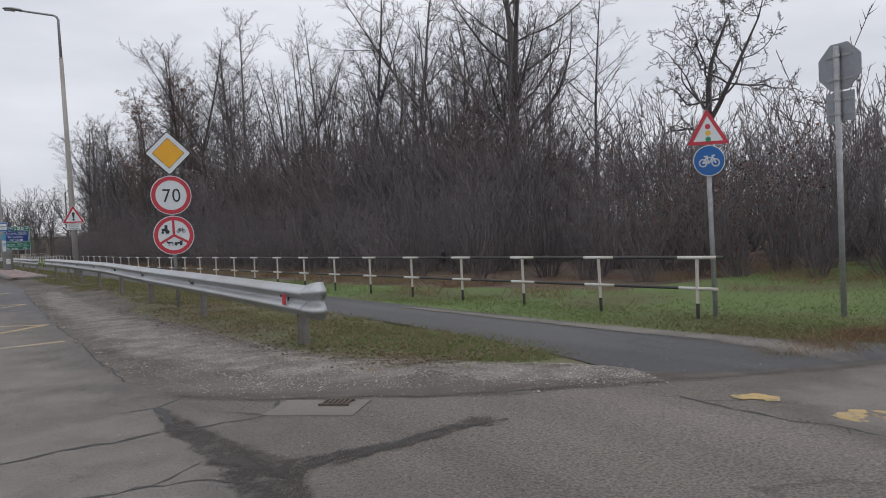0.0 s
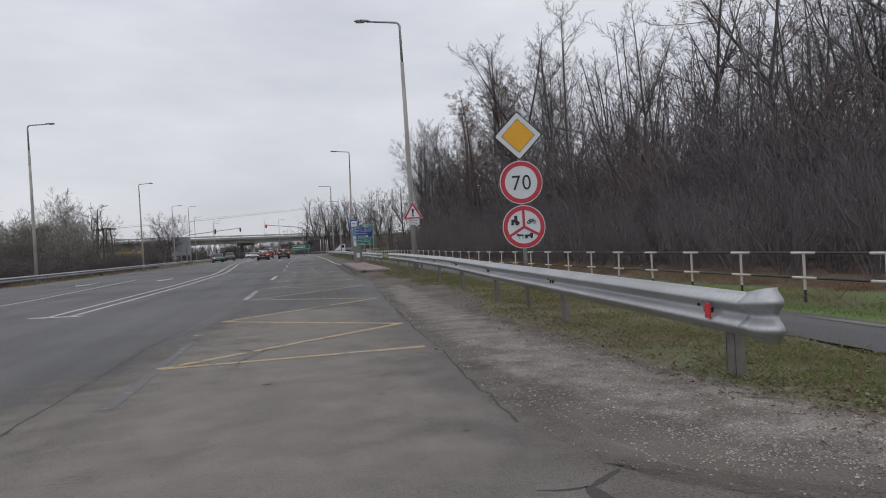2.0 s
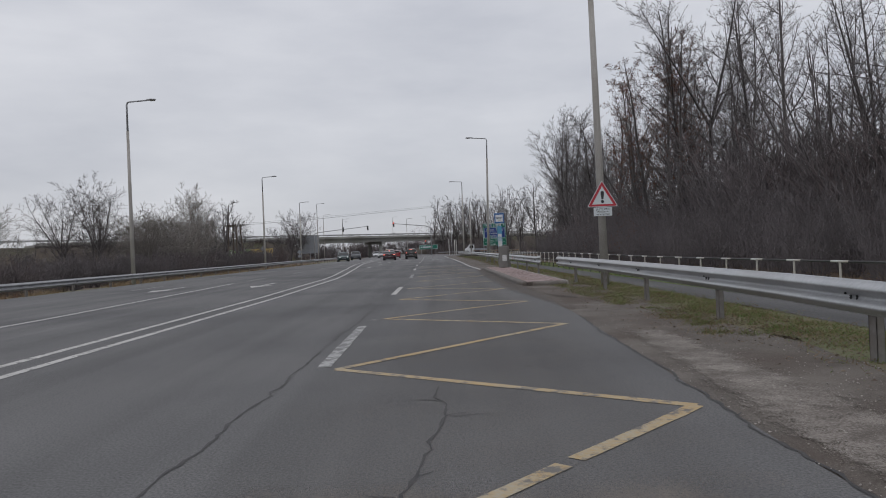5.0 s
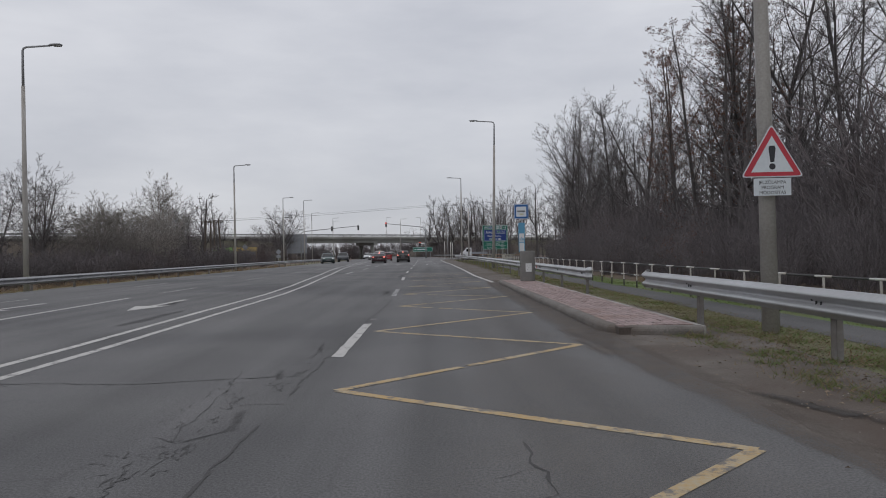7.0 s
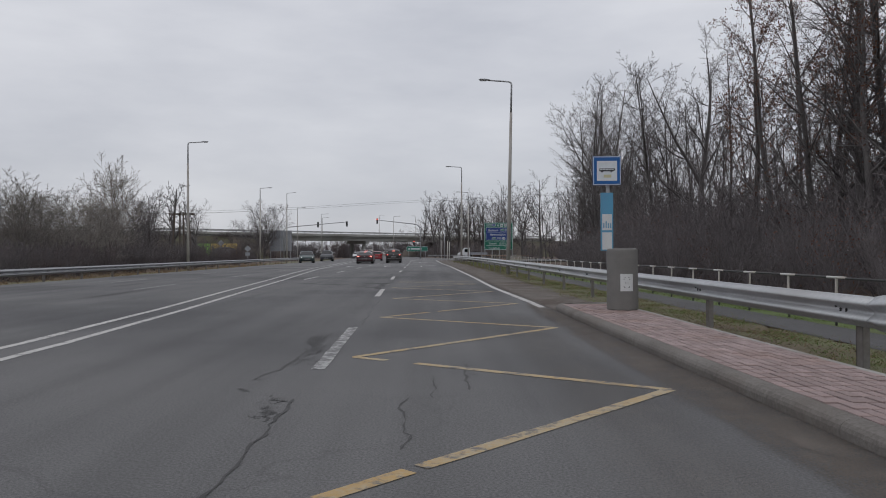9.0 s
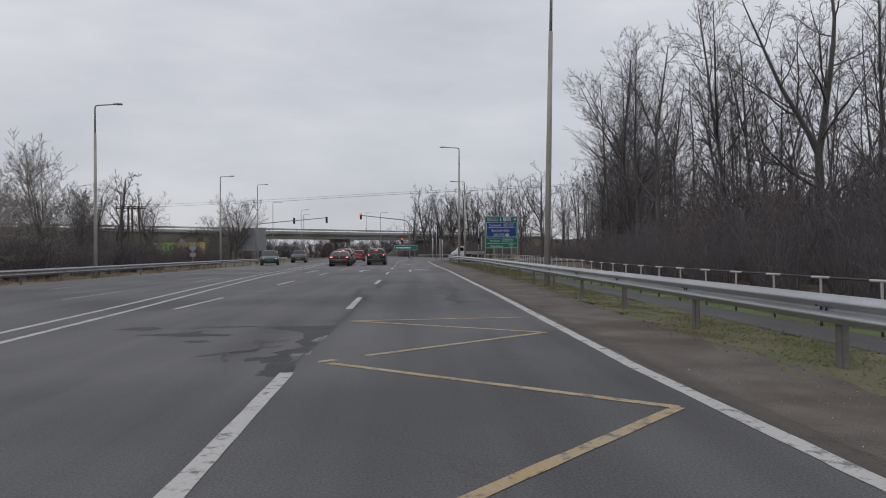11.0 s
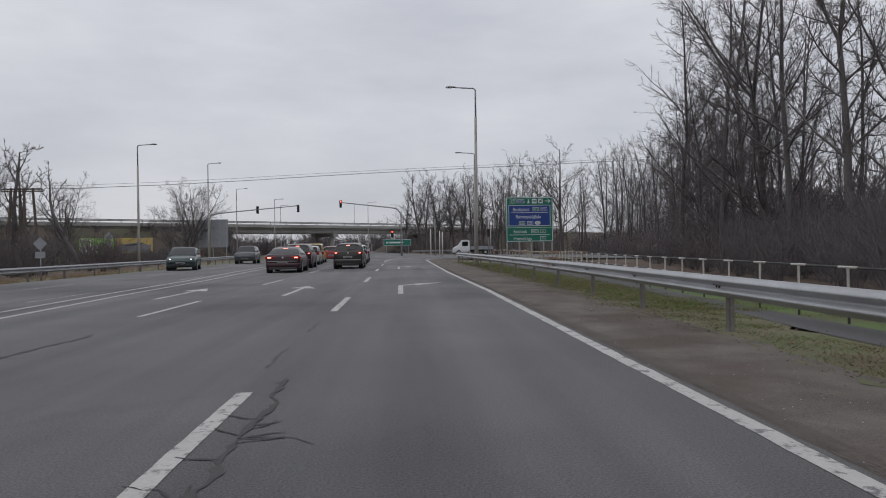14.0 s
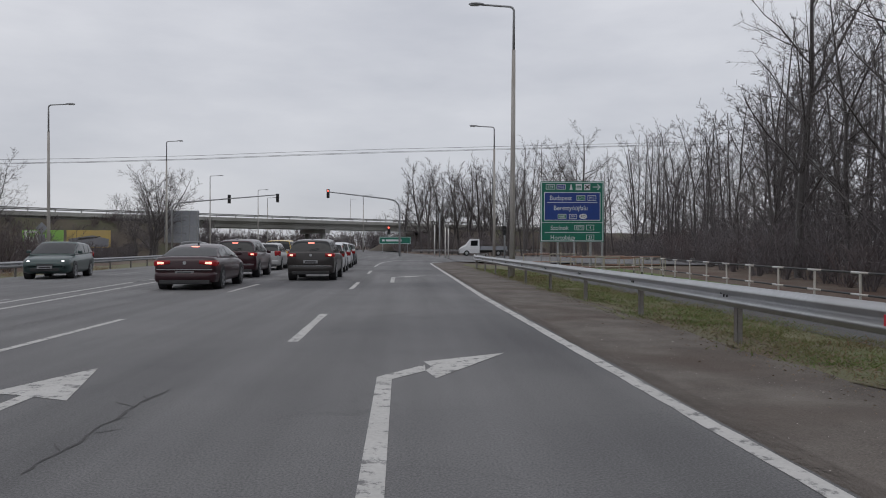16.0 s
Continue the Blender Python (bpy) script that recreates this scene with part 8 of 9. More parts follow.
OAKS = [tree_kind(560 + k, 2, M_BARK, M_TWIG, height=16.5, r=0.31, clear=0.2, kink=0.05, up=0.02, spread0=0.05, fine=0.0075, fork=0.36, levels=[(14, 0.44, 54, 8, 0.10, 0.055), (9, 0.40, 46, 5, 0.13, 0.05), (7, 0.40, 44, 2, 0.12, 0.03), (4, 0.5, 42, 1, 0.1, 0.02)]) for k in range(2)]
GNARL = [tree_kind(586, 3, M_BARK, M_TWIG, height=10.5, r=0.24, clear=0.42, kink=0.09, up=0.05, spread0=0.02, fine=0.009, fork=0.5, levels=[(9, 0.50, 62, 9, 0.28, 0.03), (9, 0.36, 55, 5, 0.28, 0.03), (8, 0.42, 52, 3, 0.22, 0.02), (4, 0.5, 50, 1, 0.1, 0.0)])]
LEAFY = [tree_kind(590, 2, M_BARK, M_TWIG, 4200, height=15.0, r=0.17, clear=0.28, kink=0.035, up=0.02, spread0=0.05, fine=0.007, levels=[(16, 0.32, 46, 6, 0.09, 0.06), (8, 0.42, 44, 3, 0.12, 0.04), (5, 0.45, 45, 1, 0.1, 0.03)])]
BRUSH = [tree_kind(600 + k, 1, M_BRUSH, M_BRUSH, 420 if k == 3 else 0, height=4.0, r=0.03, clear=0.08, kink=0.09, up=0.03, stems=13, spread0=0.6, fine=0.0066, first=5, levels=[(8, 0.40, 34, 2, 0.1, 0.06), (6, 0.46, 36, 1, 0.1, 0.04)]) for k in range(4)]
THIN = [grow(610 + k, height=4.2, r=0.03, clear=0.08, kink=0.09, up=0.03, stems=8, spread0=0.6, fine=0.012, first=4, levels=[(6, 0.44, 34, 1, 0.1, 0.06), (4, 0.50, 36, 1, 0.1, 0.04)]) for k in range(3)]
WILLOW = [tree_kind(620 + k, 2, M_PALE, M_PALE, height=8.5, r=0.10, clear=0.12, kink=0.07, up=0.01, stems=3, spread0=0.5, fine=0.0085, fork=0.3, levels=[(11, 0.50, 46, 5, 0.11, 0.05), (9, 0.46, 42, 3, 0.13, 0.04), (7, 0.5, 40, 1, 0.1, 0.03)]) for k in range(2)]
BROAD = [tree_kind(650 + k, 2, M_BARK, M_TWIG, height=12.0, r=0.22, clear=0.2, kink=0.05, up=0.02, spread0=0.06, fine=0.0105, fork=0.3, levels=[(15, 0.40, 46, 6, 0.09, 0.07), (10, 0.42, 44, 3, 0.12, 0.05), (9, 0.48, 42, 1, 0.1, 0.03)]) for k in range(3)]
CLOUD = [tree_kind(660 + k, 2, M_BARK, M_TWIG, height=12.0, r=0.19, clear=0.16, kink=0.06, up=0.02, spread0=0.12, stems=2, fine=0.0082, fork=0.3, levels=[(11, 0.50, 46, 6, 0.10, 0.06), (10, 0.42, 42, 3, 0.13, 0.05), (10, 0.48, 40, 1, 0.1, 0.03)]) for k in range(2)]
POLLARD = [tree_kind(640 + k, 2, M_BARK, M_TWIG, height=9.5, r=0.30, clear=0.25, kink=0.10, up=0.04, spread0=0.10, fine=0.014, levels=[(10, 0.47, 42, 7, 0.15, 0.10), (9, 0.36, 44, 4, 0.15, 0.08), (10, 0.45, 42, 1, 0.1, 0.04)]) for k in range(2)]


def plant(kinds, i, x, y, size, turn, name, label, group, squash=1.0):
    """One plant: its trunk with the crown, and the leaves if it has any, as parts."""
    trunk, crown, leaves = kinds[i % len(kinds)]
    ob = new(name, trunk)
    ob.matrix_basis = pose(x, y, H(x), 0, 0, turn) @ Matrix.Diagonal((size * squash, size * squash, size, 1))
    tagged(ob, label, "shrub" if name == "shrub" else "tree", group)
    c = new("crown", crown)
    c.parent = ob
    if leaves:
        lf = new("leaves", leaves)
        lf.parent = ob
    return ob


def copse(name, rows, label):
    """Far trees joined into one mesh; rows of kinds, number, x, y, size, turn, squash."""
    co, idx, start, mi, nv, nl = [], [], [], [], 0, 0
    for kinds, i, x, y, size, turn, squash in rows:
        m = np.array(pose(x, y, H(x), 0, 0, turn) @ Matrix.Diagonal((size * squash, size * squash, size, 1)))
        for k, me in enumerate(kinds[i % len(kinds)][:2]):
            v = np.empty(len(me.vertices) * 3, dtype=np.float32)
            me.vertices.foreach_get("co", v)
            lo = np.empty(len(me.loops), dtype=np.int32)
            me.loops.foreach_get("vertex_index", lo)
            st = np.empty(len(me.polygons), dtype=np.int32)
            me.polygons.foreach_get("loop_start", st)
            co.append(v.reshape(-1, 3) @ m[:3, :3].T + m[:3, 3])
            idx.append(lo + nv)
            start.append(st + nl)
            mi.append(np.full(len(st), k, dtype=np.int32))
            nv += len(v) // 3
            nl += len(lo)
    me = bpy.data.meshes.new(name)
    me.vertices.add(nv)
    me.vertices.foreach_set("co", np.concatenate(co).ravel().astype(np.float32))
    me.loops.add(nl)
    me.loops.foreach_set("vertex_index", np.concatenate(idx))
    start = np.concatenate(start)
    me.polygons.add(len(start))
    me.polygons.foreach_set("loop_start", start)
    me.materials.append(M_BARK)
    me.materials.append(M_TWIG)
    me.polygons.foreach_set("material_index", np.concatenate(mi))
    me.update(calc_edges=True)
    return tagged(new(name, me), label, "trees", "", "stuff")


def undergrowth(name, spots, label, thick=1.0):
    """Many thin clumps joined into one mass; spots: rows of x, y, size."""
    rng = np.random.default_rng(len(spots))
    rows, ends = [], []
    for x, yy, sz, *up in spots:
        kind = THIN[int(rng.integers(0, 3))]
        s = np.array(sum(kind[:-1], []) + swell(kind[-1]))
        m = len(s) - len(kind[-1])
        a = rng.uniform(0, 6.28)
        turn = np.array([[math.cos(a), -math.sin(a), 0], [math.sin(a), math.cos(a), 0], [0, 0, 1.0]]) * sz
        at = np.array([x, yy, up[0] if up else H(x)])
        s = np.concatenate([s[:, 0:3] @ turn.T + at, s[:, 3:6] @ turn.T + at, s[:, 6:8] * max(1.0, sz * 0.8) * thick], 1)
        rows.append(s[:m])
        ends.append(s[m:])
    return tagged(new(name, tubes_mesh(name, np.concatenate(rows), 3, M_BRUSH, np.concatenate(ends))), label, "undergrowth", "", "stuff")


rng = np.random.default_rng(77)
SLENDER = "slender bare woodland tree with upright branches"
WOOD = "bare woodland trees"
edge_tree = poly([(22.5, 28), (21.5, 60), (21.5, 92), (22.0, 110), (22.5, 128), (24, 139), (26, 146), (31, 160), (33, 200), (36, 240)])
tall = poly([(0.7, 20), (0.8, 34), (0.84, 42), (0.95, 50), (1.08, 62), (1.1, 72), (0.97, 84), (1.05, 100), (1.12, 118), (1.15, 131), (0.78, 138), (0.78, 150), (0.9, 200)])
# the tall trees that stand out at the edge of the wood
plant(OAKS, 0, 23.8, 27.2, 0.98, 40, "tree", "broad bare oak with heavy spreading limbs", WOOD)
plant(GNARL, 0, 29.6, 22.2, 1.14, 200, "tree", "bare tree with twisted gnarled limbs", WOOD)
plant(OAKS, 1, 20.6, 88.0, 0.9, 130, "tree", "broad bare oak with heavy spreading limbs", WOOD)
plant(OAKS, 1, 27.5, 202.0, 1.1, 100, "tree", "broad bare oak with heavy spreading limbs", WOOD)
for k, (x, yy, sz, turn) in enumerate(((22.7, 33.2, 0.95, 10), (21.5, 36.6, 0.86, 70), (20.4, 51.5, 1.0, 20), (20.2, 62.8, 1.08, 150), (20.4, 66.6, 1.1, 260), (19.3, 66.9, 1.02, 40), (20.4, 96.5, 1.0, 110), (20.5, 109.8, 1.08, 200), (20.4, 114.4, 1.15, 15),
                                    (20.8, 117.9, 1.12, 95), (21.2, 121.3, 1.14, 170), (21.3, 124.6, 1.16, 300), (22.2, 133.6, 1.16, 240))):
    plant(FOREST, k + 1, x, yy, sz, turn, "tree", "tall bare tree with forked trunk above dense brush", WOOD, 1.1)
for k, (x, yy, sz) in enumerate(((21.0, 29.6, 0.9), (21.4, 42.3, 0.9), (22.0, 44.6, 0.92), (20.6, 47.6, 0.95), (20.6, 43.4, 1.0), (23.0, 38.6, 0.85))):
    plant(COPPICE, k, x, yy, sz, k * 75, "tree", "bare tree of several leaning stems", WOOD)
for k, (x, yy, sz) in enumerate(((4.0, 226, 1.42), (6.8, 231, 1.1), (9.4, 225, 1.15), (12.2, 223, 1.36), (14.0, 220, 1.3), (16.5, 224, 1.2), (1.0, 234, 1.1), (19, 222, 1.15), (5.2, 222, 1.2), (8.0, 229, 1.25), (10.8, 228, 1.3), (15.2, 228, 1.25), (21.5, 219, 1.2), (24.5, 212, 1.25))):
    plant(BROAD, k, x, yy, sz, k * 50, "tree", "bare round-crowned tree beyond the junction", "far bare trees", 0.85)
for k in range(12):
    plant(FOREST, k, rng.uniform(25, 33), 29 + k * 1.5, rng.uniform(0.72, 0.88), k * 71, "tree", SLENDER, WOOD, 1.15)
for x, yy, sz, turn in ((18.0, 63.4, 1.0, 0), (18.6, 65.5, 1.02, 140), (18.0, 68.2, 1.0, 260), (19.6, 70.2, 1.08, 30), (18.4, 72.4, 1.0, 190), (21.4, 73.6, 1.1, 80), (19.0, 76.0, 1.0, 310)):
    plant(LEAFY, 0, x, yy, sz, turn, "tree", "woodland tree with withered brown leaves", WOOD)
y, k = 30.0, 0
while y < 146:
    for row in range(3):
        x = edge_tree(y) + row * 5.0 + rng.uniform(-1.6, 2.2)
        yy = y + rng.uniform(-1.9, 1.9)
        k += 1
        if row > 1 and yy < 60 and k % 2:
            continue
        pick = rng.random()
        kinds = (POLES if pick < 0.36 else FOREST) if row < 1 else BACK
        size = rng.uniform(0.78, 0.98) * tall(yy)
        plant(kinds, int(rng.integers(0, 60)), x, yy, min(size, 0.78) if yy > 126 else size, rng.uniform(0, 360), "tree", SLENDER, WOOD, rng.uniform(0.85, 1.1))
    y += 3.7
for k in range(50):
    yy = rng.uniform(138, 205)
    plant(BACK, k, edge_tree(yy) + abs(rng.normal(0, 8)), yy, rng.uniform(0.8, 1.06), rng.uniform(0, 360), "tree", SLENDER, WOOD, 1.2)
grove = []
for k in range(30):
    yy = rng.uniform(66, 126)
    grove.append((FAR, k, edge_tree(yy) + rng.uniform(16, 36), yy, rng.uniform(0.8, 0.98), rng.uniform(0, 360), 1.0))
copse("deep_wood", grove, "bare trees deep in the roadside wood")
# the wood that closes the view beyond the junction
grove = []
for k in range(36):
    grove.append((FAR, k, rng.uniform(8, 80), rng.uniform(206, 262), rng.uniform(0.75, 1.0), rng.uniform(0, 360), 1.0))
copse("far_wood", grove, "distant bare wood beyond the junction")
for k in range(22):
    plant(BACK, k, rng.uniform(16, 46), rng.uniform(186, 226), rng.uniform(0.9, 1.1), rng.uniform(0, 360), "tree", "distant bare tree beyond the junction", "far bare trees")
# left of the oncoming lanes
for k, (x, yy, sz) in enumerate(((-33.6, 100, 1.12), (-30.6, 99, 1.06), (-36.6, 112, 1.2), (-29.2, 104, 0.98), (-35.0, 75, 1.08), (-37.0, 76.5, 0.98), (-36.0, 118, 1.15), (-40.0, 124, 1.2), (-32.4, 107, 1.05), (-38, 46, 0.6))):
    plant(WILLOW, k, x, yy, sz, k * 67, "tree", "pale bare multi-stemmed willow beyond the far rail", "pale willows", 1.15)
for k, (x, yy, sz) in enumerate(((-38.6, 95, 0.88), (-35.4, 95.5, 0.95), (-36.8, 98, 0.88))):
    plant(CLOUD, k, x, yy, sz, k * 130, "tree", "bare round tree with a crown of fine dark twigs", "bare trees beyond the far rail")
plant(WILLOW, 1, -33.3, 127.9, 1.72, 20, "tree", "tall pale bare tree with whitish stems", "pale willows", 0.85)
for k, (x, yy, sz) in enumerate(((-42.6, 158, 1.05), (-45.5, 164, 1.05), (-34.2, 201, 1.18), (-36.5, 206, 1.05), (-39.6, 209, 0.9), (-46, 150, 0.8), (-52, 160, 0.9), (-35.2, 136, 0.75), (-37.5, 141, 0.8), (-40.5, 172, 0.9))):
    plant(CLOUD, k, x, yy, sz, k * 80, "tree", "bare twiggy tree beyond the oncoming lanes", "bare trees beyond the far rail")
for k, (x, yy, sz) in enumerate(((-38.2, 157.5, 1.38), (-36.4, 165.5, 1.36), (-40.8, 161, 1.2))):
    plant(POLLARD, k, x, yy, sz, k * 100, "tree", "bare lopped tree with thick crooked limbs", "lopped trees")
grove = []
for k in range(22):
    x = rng.uniform(-130, -50)
    yy = 268 + 1.15 * x - rng.uniform(8, 40)
    grove.append((FAR, k, x, yy, rng.uniform(0.4, 0.6), rng.uniform(0, 360), 1.0))
copse("left_wood", grove, "distant bare trees before the bridge embankment")
grove = []
for k in range(40):
    x = rng.uniform(-100, 50)
    grove.append((FAR, k, x, max(330, 330 + 1.1 * x) + rng.uniform(0, 70), rng.uniform(0.5, 0.75), rng.uniform(0, 360), 1.5))
copse("bridge_wood", grove, "distant bare wood behind the bridge")
undergrowth("bridge_scrub", [(rng.uniform(-75, 25), rng.uniform(318, 356), rng.uniform(1.5, 2.1)) for k in range(120)], "distant grey scrub seen under the bridge", 2.6)

# undergrowth: the front hedge as shrubs of their own, the mass behind it joined
brush_front = poly([(22, -25), (20, 4), (15.6, 16), (13.9, 24), (13.4, 60), (12.9, 90), (16.5, 108), (19, 125), (22, 140), (28, 160), (32, 205)])
y, mass = -14.0, []
while y < 205:
    near = 4 < y < 118
    for row in range(6):
        x = brush_front(y) + (0.0, 1.7, 3.7, 6.6, 10.5, 16.0)[row] + rng.uniform(-0.7, 0.7)
        yy = y + rng.uniform(-0.8, 0.8)
        sz = rng.uniform(0.82, 1.12) * (0.72, 0.98, 1.15, 1.45, 1.7, 1.8)[row] * (1.0 if yy > 24 else 0.95)
        if near and row < 3:
            leafy = rng.random() < (0.3 if yy < 22 else 0.07)
            plant(BRUSH, 3 if leafy else int(rng.integers(0, 3)), x, yy, sz, rng.uniform(0, 360), "shrub", "dense brown bare thicket shrub with withered leaves" if leafy else "dense dark brown bare thicket shrub", "thicket along the wood")
        elif row < 3 or int(y * 10) % 2 == 0:
            mass.append((x, yy, sz))
        if row > 2 and 30 < y < 118 and int(y) % 2:
            mass.append((x + rng.uniform(-2, 3), yy, rng.uniform(1.4, 1.85)))
    y += 2.0 if y < 118 else 3.4
for k in range(46):
    leafy = rng.random() < 0.35
    plant(BRUSH, 3 if leafy else int(rng.integers(0, 3)), rng.uniform(20, 31), rng.uniform(-6, 25), rng.uniform(1.15, 1.6), rng.uniform(0, 360), "shrub", "dense brown bare thicket shrub with withered leaves" if leafy else "dense dark brown bare thicket shrub", "thicket along the wood")
for k in range(60):
    mass.append((rng.uniform(9, 62), rng.uniform(196, 236), rng.uniform(0.9, 1.3)))
for k in range(90):
    yy = rng.uniform(24, 62) if k % 3 else rng.uniform(62, 122)
    mass.append((brush_front(yy) + rng.uniform(4.5, 9.0), yy, rng.uniform(1.7, 2.25) * (1.0 if yy < 62 else 0.85)))
for k in range(26):
    mass.append((rng.uniform(-1, 14), rng.uniform(240, 254), rng.uniform(0.9, 1.4)))
undergrowth("undergrowth", [q for q in mass if q[1] < 48], "dense brown bare undergrowth between the woodland trees", 0.85)
undergrowth("undergrowth", [q for q in mass if q[1] >= 48], "dense brown bare undergrowth between the woodland trees", 1.25)
mass = []
scrub_edge = poly([(-20.3, 20), (-21.5, 60), (-24.0, 100), (-27, 150), (-32, 180), (-40, 215)])
scrub_top = poly([(0.52, 30), (0.60, 55), (0.78, 80), (0.88, 110), (0.98, 135), (1.16, 165), (1.1, 205)])
for k in range(400):
    yy = rng.uniform(30, 205) if k % 3 else rng.uniform(50, 120)
    x = scrub_edge(yy) - abs(rng.normal(0, 6.5))
    mass.append((x, yy, rng.uniform(0.72, 1.0) * scrub_top(yy) * (0.55 if yy > 168 and x > -46 else 1.0)))
undergrowth("far_side_undergrowth", mass, "brown bare scrub beyond the far guard rail", 1.35)
mass = []
for k in range(170):
    lx, ly = -46 - 80 * rng.random() ** 1.5 if k % 4 else rng.uniform(5, 80), -9.5 + 9.0 * rng.random()
    at = br.matrix_basis @ Vector((lx, ly, 0))
    mass.append((at.x, at.y, rng.uniform(0.45, 0.8), max(-0.9, min(5.2, (ly + 9) * 0.72 - 1.2))))
for k in range(60):
    at = br.matrix_basis @ Vector((-48 - 90 * rng.random(), -2 + 3 * rng.random(), 0))
    mass.append((at.x, at.y, rng.uniform(0.35, 0.6), 4.2))
undergrowth("embankment_scrub", mass, "distant brown scrub round the bridge embankments", 1.8)


# ---- grass ----
def blades(name, count, place, height, material, label, seed, width=0.006):
    rng = np.random.default_rng(seed)
    pts = np.array([place(rng) for _ in range(count)])
    z = np.array([H(x) for x in pts[:, 0]]) - 0.015
    a = rng.uniform(0, 6.283, count)
    h = rng.gamma(4.0, height / 4.0, count)
    lean = rng.normal(0, 1.5, (count, 2)) * h[:, None]
    w = width * rng.uniform(0.6, 1.5, count)
    base = np.stack([pts[:, 0], pts[:, 1], z], 1)
    side = np.stack([np.cos(a) * w, np.sin(a) * w, 0 * w], 1)
    tip = base + np.stack([lean[:, 0], lean[:, 1], h], 1)
    verts = np.concatenate([base - side, base + side, tip])
    i = np.arange(count)
    faces = np.stack([i, i + count, i + 2 * count], 1)
    return tagged(raw(name, verts.tolist(), faces.tolist(), material), label, "grass", "", "stuff")


def near_y(r, a, b):
    return a + (b - a) * r.random() ** 1.7


def tuft(r, centres, spread):
    c = centres[int(r.integers(0, len(centres)))]
    return c[0] + r.normal(0, spread), c[1] + r.normal(0, spread)


rg = np.random.default_rng(5)
verge_tufts = []
for _ in range(1300):
    yy = near_y(rg, 6.9, 118)
    lo, hi = dirt_out(yy) - 0.05, path_in(yy) - 0.05
    verge_tufts.append((lo + (hi - lo) * rg.beta(1.8, 1.1), yy))
lawn_tufts = []
for _ in range(460):
    yy = near_y(rg, 5.8, 100)
    lo = path_out(yy) + 0.08
    lawn_tufts.append((lo + rg.random() * (11.6 - lo), yy))
blades("verge_grass", 90000, lambda r: tuft(r, verge_tufts, 0.2), 0.024, M_BLADE, "short green grass tufts under the guard rail", 21, 0.007)
blades("verge_straw", 26000, lambda r: tuft(r, verge_tufts, 0.25), 0.035, M_DRY, "dry straw among the verge grass", 22)
blades("lawn_grass", 40000, lambda r: tuft(r, lawn_tufts, 0.3), 0.035, M_BLADE, "green grass tufts along the fence", 23)
blades("corner_grass", 26000, lambda r: (r.uniform(9.6, 22), 5.1 + abs(r.normal(0, 3.2))), 0.03, M_BLADE, "green grass at the side road corner", 24, 0.008)
dry_c = [(13.0 + rg.normal(0, 0.8), rg.uniform(12, 60)) for _ in range(160)] + [(18 + rg.normal(0, 2.0), rg.uniform(9, 14)) for _ in range(24)]
blades("dry_grass", 15000, lambda r: tuft(r, dry_c, 0.25), 0.20, M_DRY, "tall dry grass at the edge of the thicket", 25, 0.007)
corner_c = [(10.6 + rg.normal(0, 0.9), 5.6 + rg.normal(0, 0.22)) for _ in range(40)]
blades("low_dry_grass", 3500, lambda r: tuft(r, corner_c, 0.16), 0.06, M_DRY, "low brownish dry grass at the road corner", 28, 0.006)
pole_tufts = [(rg.uniform(5.35, 7.3), rg.uniform(23, 38)) for _ in range(130)]
blades("rough_grass", 9000, lambda r: tuft(r, pole_tufts, 0.10), 0.045, M_BLADE, "rough green tufts on the dirt beside the platform", 35, 0.006)
blades("rough_straw", 5000, lambda r: tuft(r, pole_tufts, 0.18), 0.05, M_DRY, "dry straw on the dirt beside the platform", 36, 0.005)
far_tufts = []
for _ in range(700):
    yy = rg.uniform(94, 138)
    far_tufts.append((dirt_out(yy) + 0.1 + rg.beta(1.2, 1.4) * 3.0, yy))
blades("rail_grass", 36000, lambda r: tuft(r, far_tufts, 0.22), 0.045, M_BLADE, "green grass tufts behind the far stretch of rail", 29, 0.010)
blades("rail_straw", 12000, lambda r: tuft(r, far_tufts, 0.25), 0.045, M_DRY, "dry straw behind the far stretch of rail", 34, 0.008)
left_c = [(left_x(yy) - rg.uniform(1.6, 6), yy) for yy in rg.uniform(25, 150, 120)]
blades("left_dry_grass", 7000, lambda r: tuft(r, left_c, 0.4), 0.25, M_DRY, "dry grass behind the far guard rail", 26, 0.012)


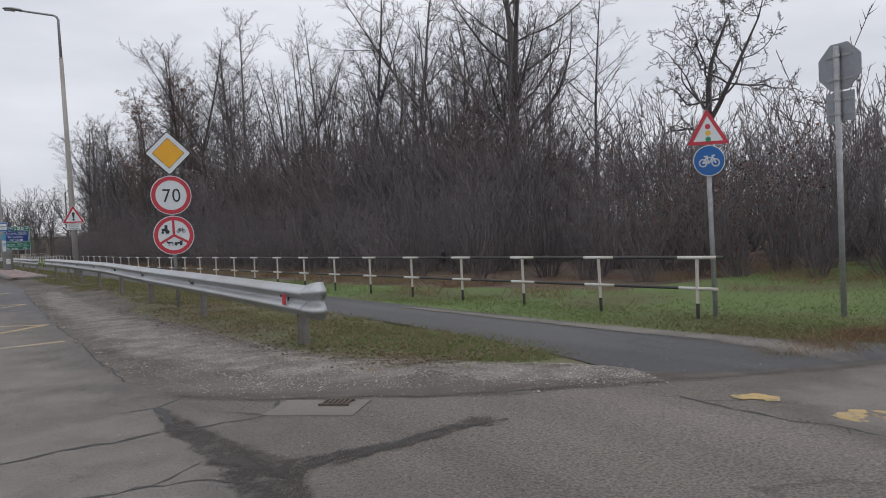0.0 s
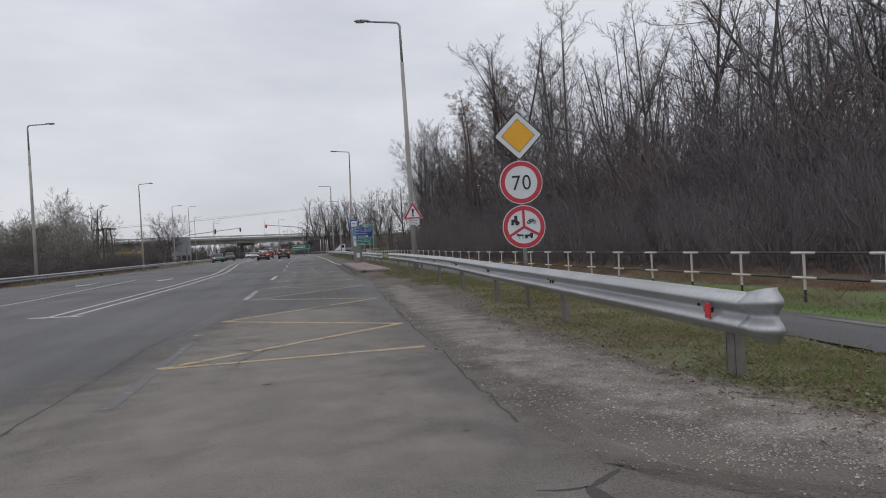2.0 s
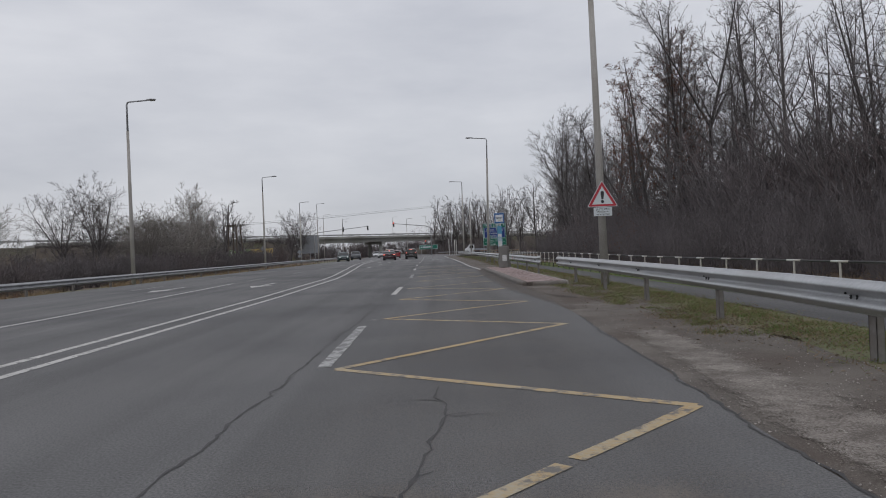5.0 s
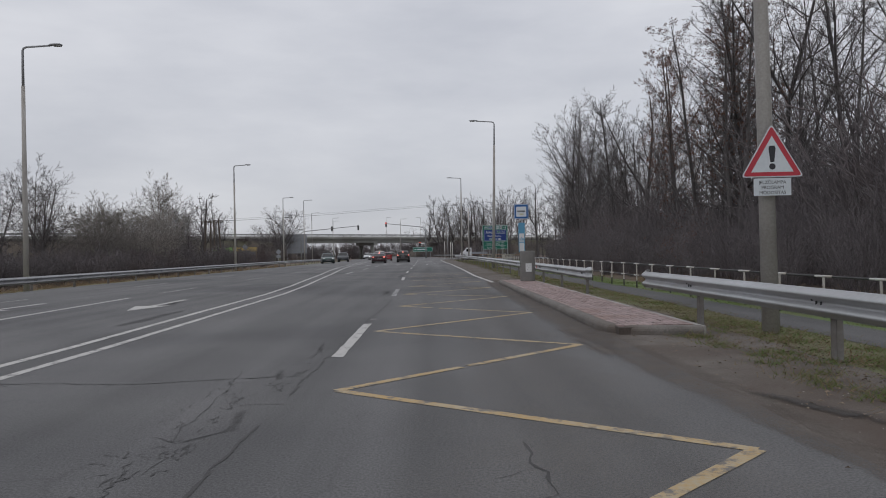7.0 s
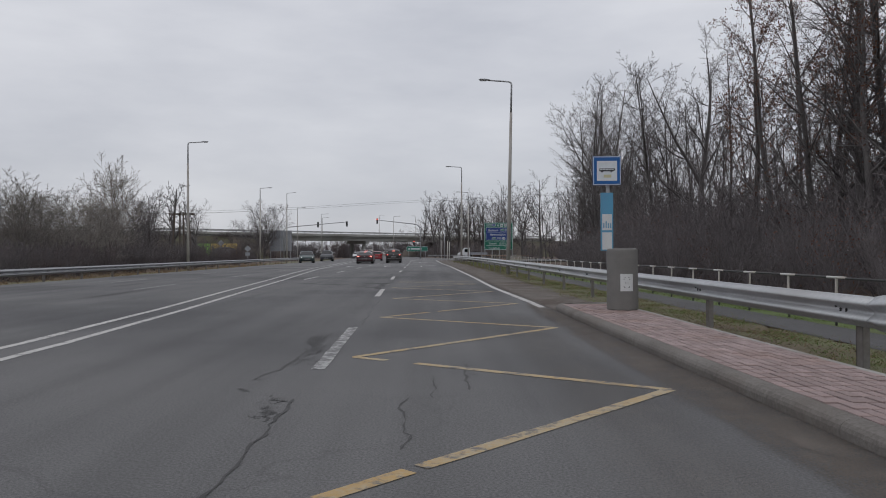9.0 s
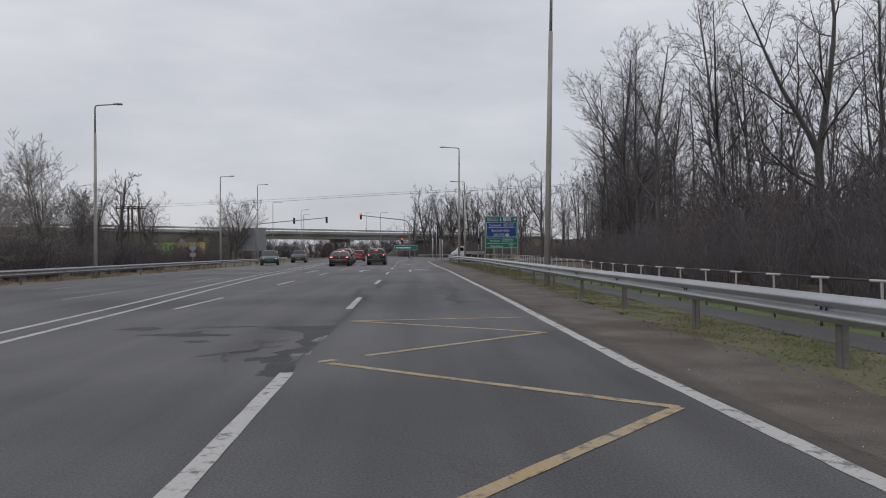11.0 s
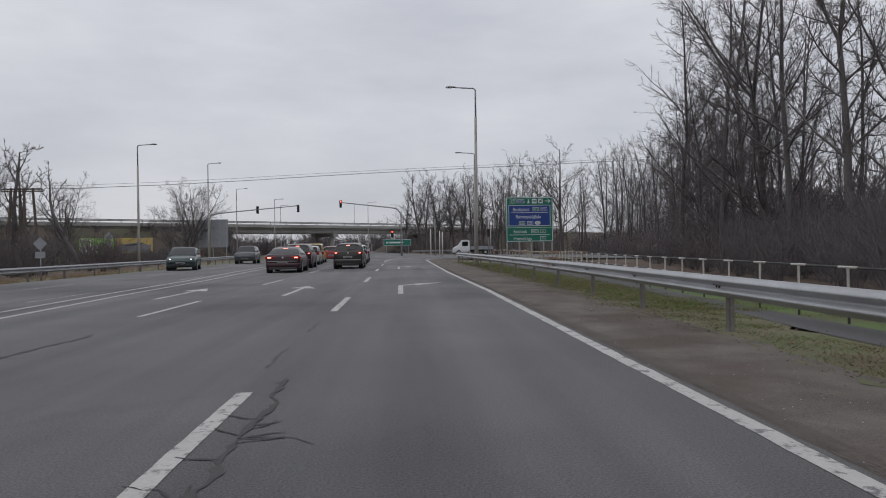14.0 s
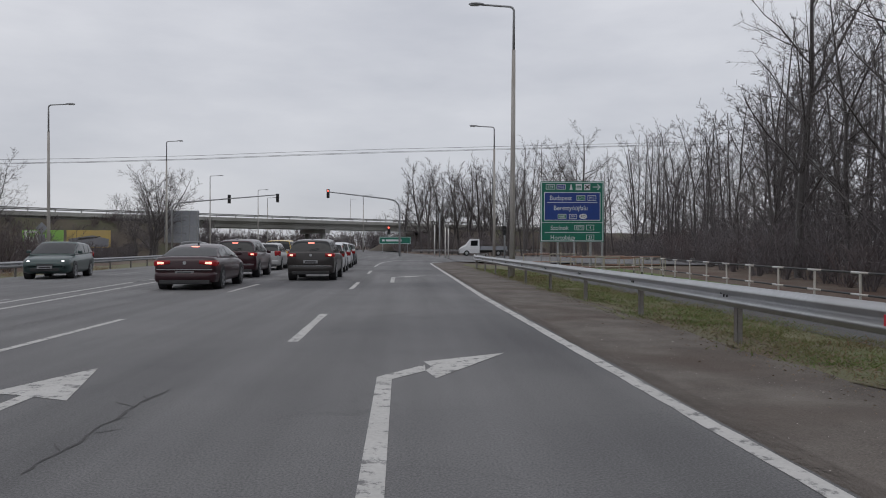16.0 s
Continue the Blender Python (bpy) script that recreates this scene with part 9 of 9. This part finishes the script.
def fallen(name, count, place, label, seed):
    rng = np.random.default_rng(seed)
    verts, faces = [], []
    for _ in range(count):
        x, yy = place(rng)
        s, a = rng.uniform(0.008, 0.026), rng.uniform(0, 6.28)
        c, d = math.cos(a) * s, math.sin(a) * s
        z, b = H(x) + 0.012, len(verts)
        verts += [(x + c, yy + d, z), (x - d * 0.5, yy + c * 0.5, z + rng.uniform(0, 0.015)), (x - c, yy - d, z), (x + d * 0.5, yy - c * 0.5, z + rng.uniform(0, 0.015))]
        faces.append((b, b + 1, b + 2, b + 3))
    return tagged(raw(name, verts, faces, M_FALLEN), label, "leaves", "", "stuff")


def litter_place(r):
    y = near_y(r, 7, 118)
    return dirt_out(y) + r.normal(0.15, 0.28) if r.random() < 0.6 else r.uniform(dirt_out(y), path_in(y)), y


def far_litter(r):
    y = r.uniform(90, 140)
    return dirt_out(y) + r.normal(0.35, 0.6), y


fallen("platform_leaves", 2600, lambda r: (r.normal(5.9, 0.6), r.uniform(22, 40)), "brown leaf litter beside the bus platform", 37)
fallen("far_fallen_leaves", 8000, far_litter, "brown leaf litter along the dirt shoulder", 33)
fallen("fallen_leaves", 15000, litter_place, "fallen brown leaves on verge and shoulder", 27)

# ---- pavers of the bus platform ----
paver = None
count = 0
rest_v, rest_f = [], []
cols = 11
for j in range(87):
    for i in range(cols):
        px = 4.625 + 0.0975 * i + 0.04
        py = 35.55 + 0.2025 * j + 0.1
        if py > 53.05:
            continue
        near = 39.5 < py < 46.2
        z = 0.095 + rg.normal(0, 0.0022)
        if near and count < 300:
            if paver is None:
                bm = bmesh.new()
                box(bm, -0.0425, 0.0425, -0.0935, 0.0935, 0.0, 0.022, 0.006)
                ob = part("paver", bm, M_BRICK, platform)
                paver = ob.data
            else:
                ob = new("paver", paver)
                ob.parent = platform
            ob.matrix_basis = pose(px - 5.1, py - 44.2, z, rg.normal(0, 0.5), rg.normal(0, 0.5), rg.normal(0, 0.6))
            count += 1
        else:
            b = len(rest_v)
            for zz, q in ((0.0, 0.0), (0.018, 0.0), (0.022, 0.004)):
                rest_v += [(px - 5.1 + sx * (0.0425 - q), py - 44.2 + sy * (0.0935 - q), z + zz) for sx, sy in ((-1, -1), (1, -1), (1, 1), (-1, 1))]
            for lv in (0, 4):
                rest_f += [(b + lv + k, b + lv + (k + 1) % 4, b + lv + 4 + (k + 1) % 4, b + lv + 4 + k) for k in range(4)]
            rest_f.append((b + 8, b + 9, b + 10, b + 11))
far_pavers = raw("far_pavers", rest_v, rest_f, M_BRICK_FAR, platform)
tagged(far_pavers, "red concrete pavers laid in rows", "", "", "stuff")
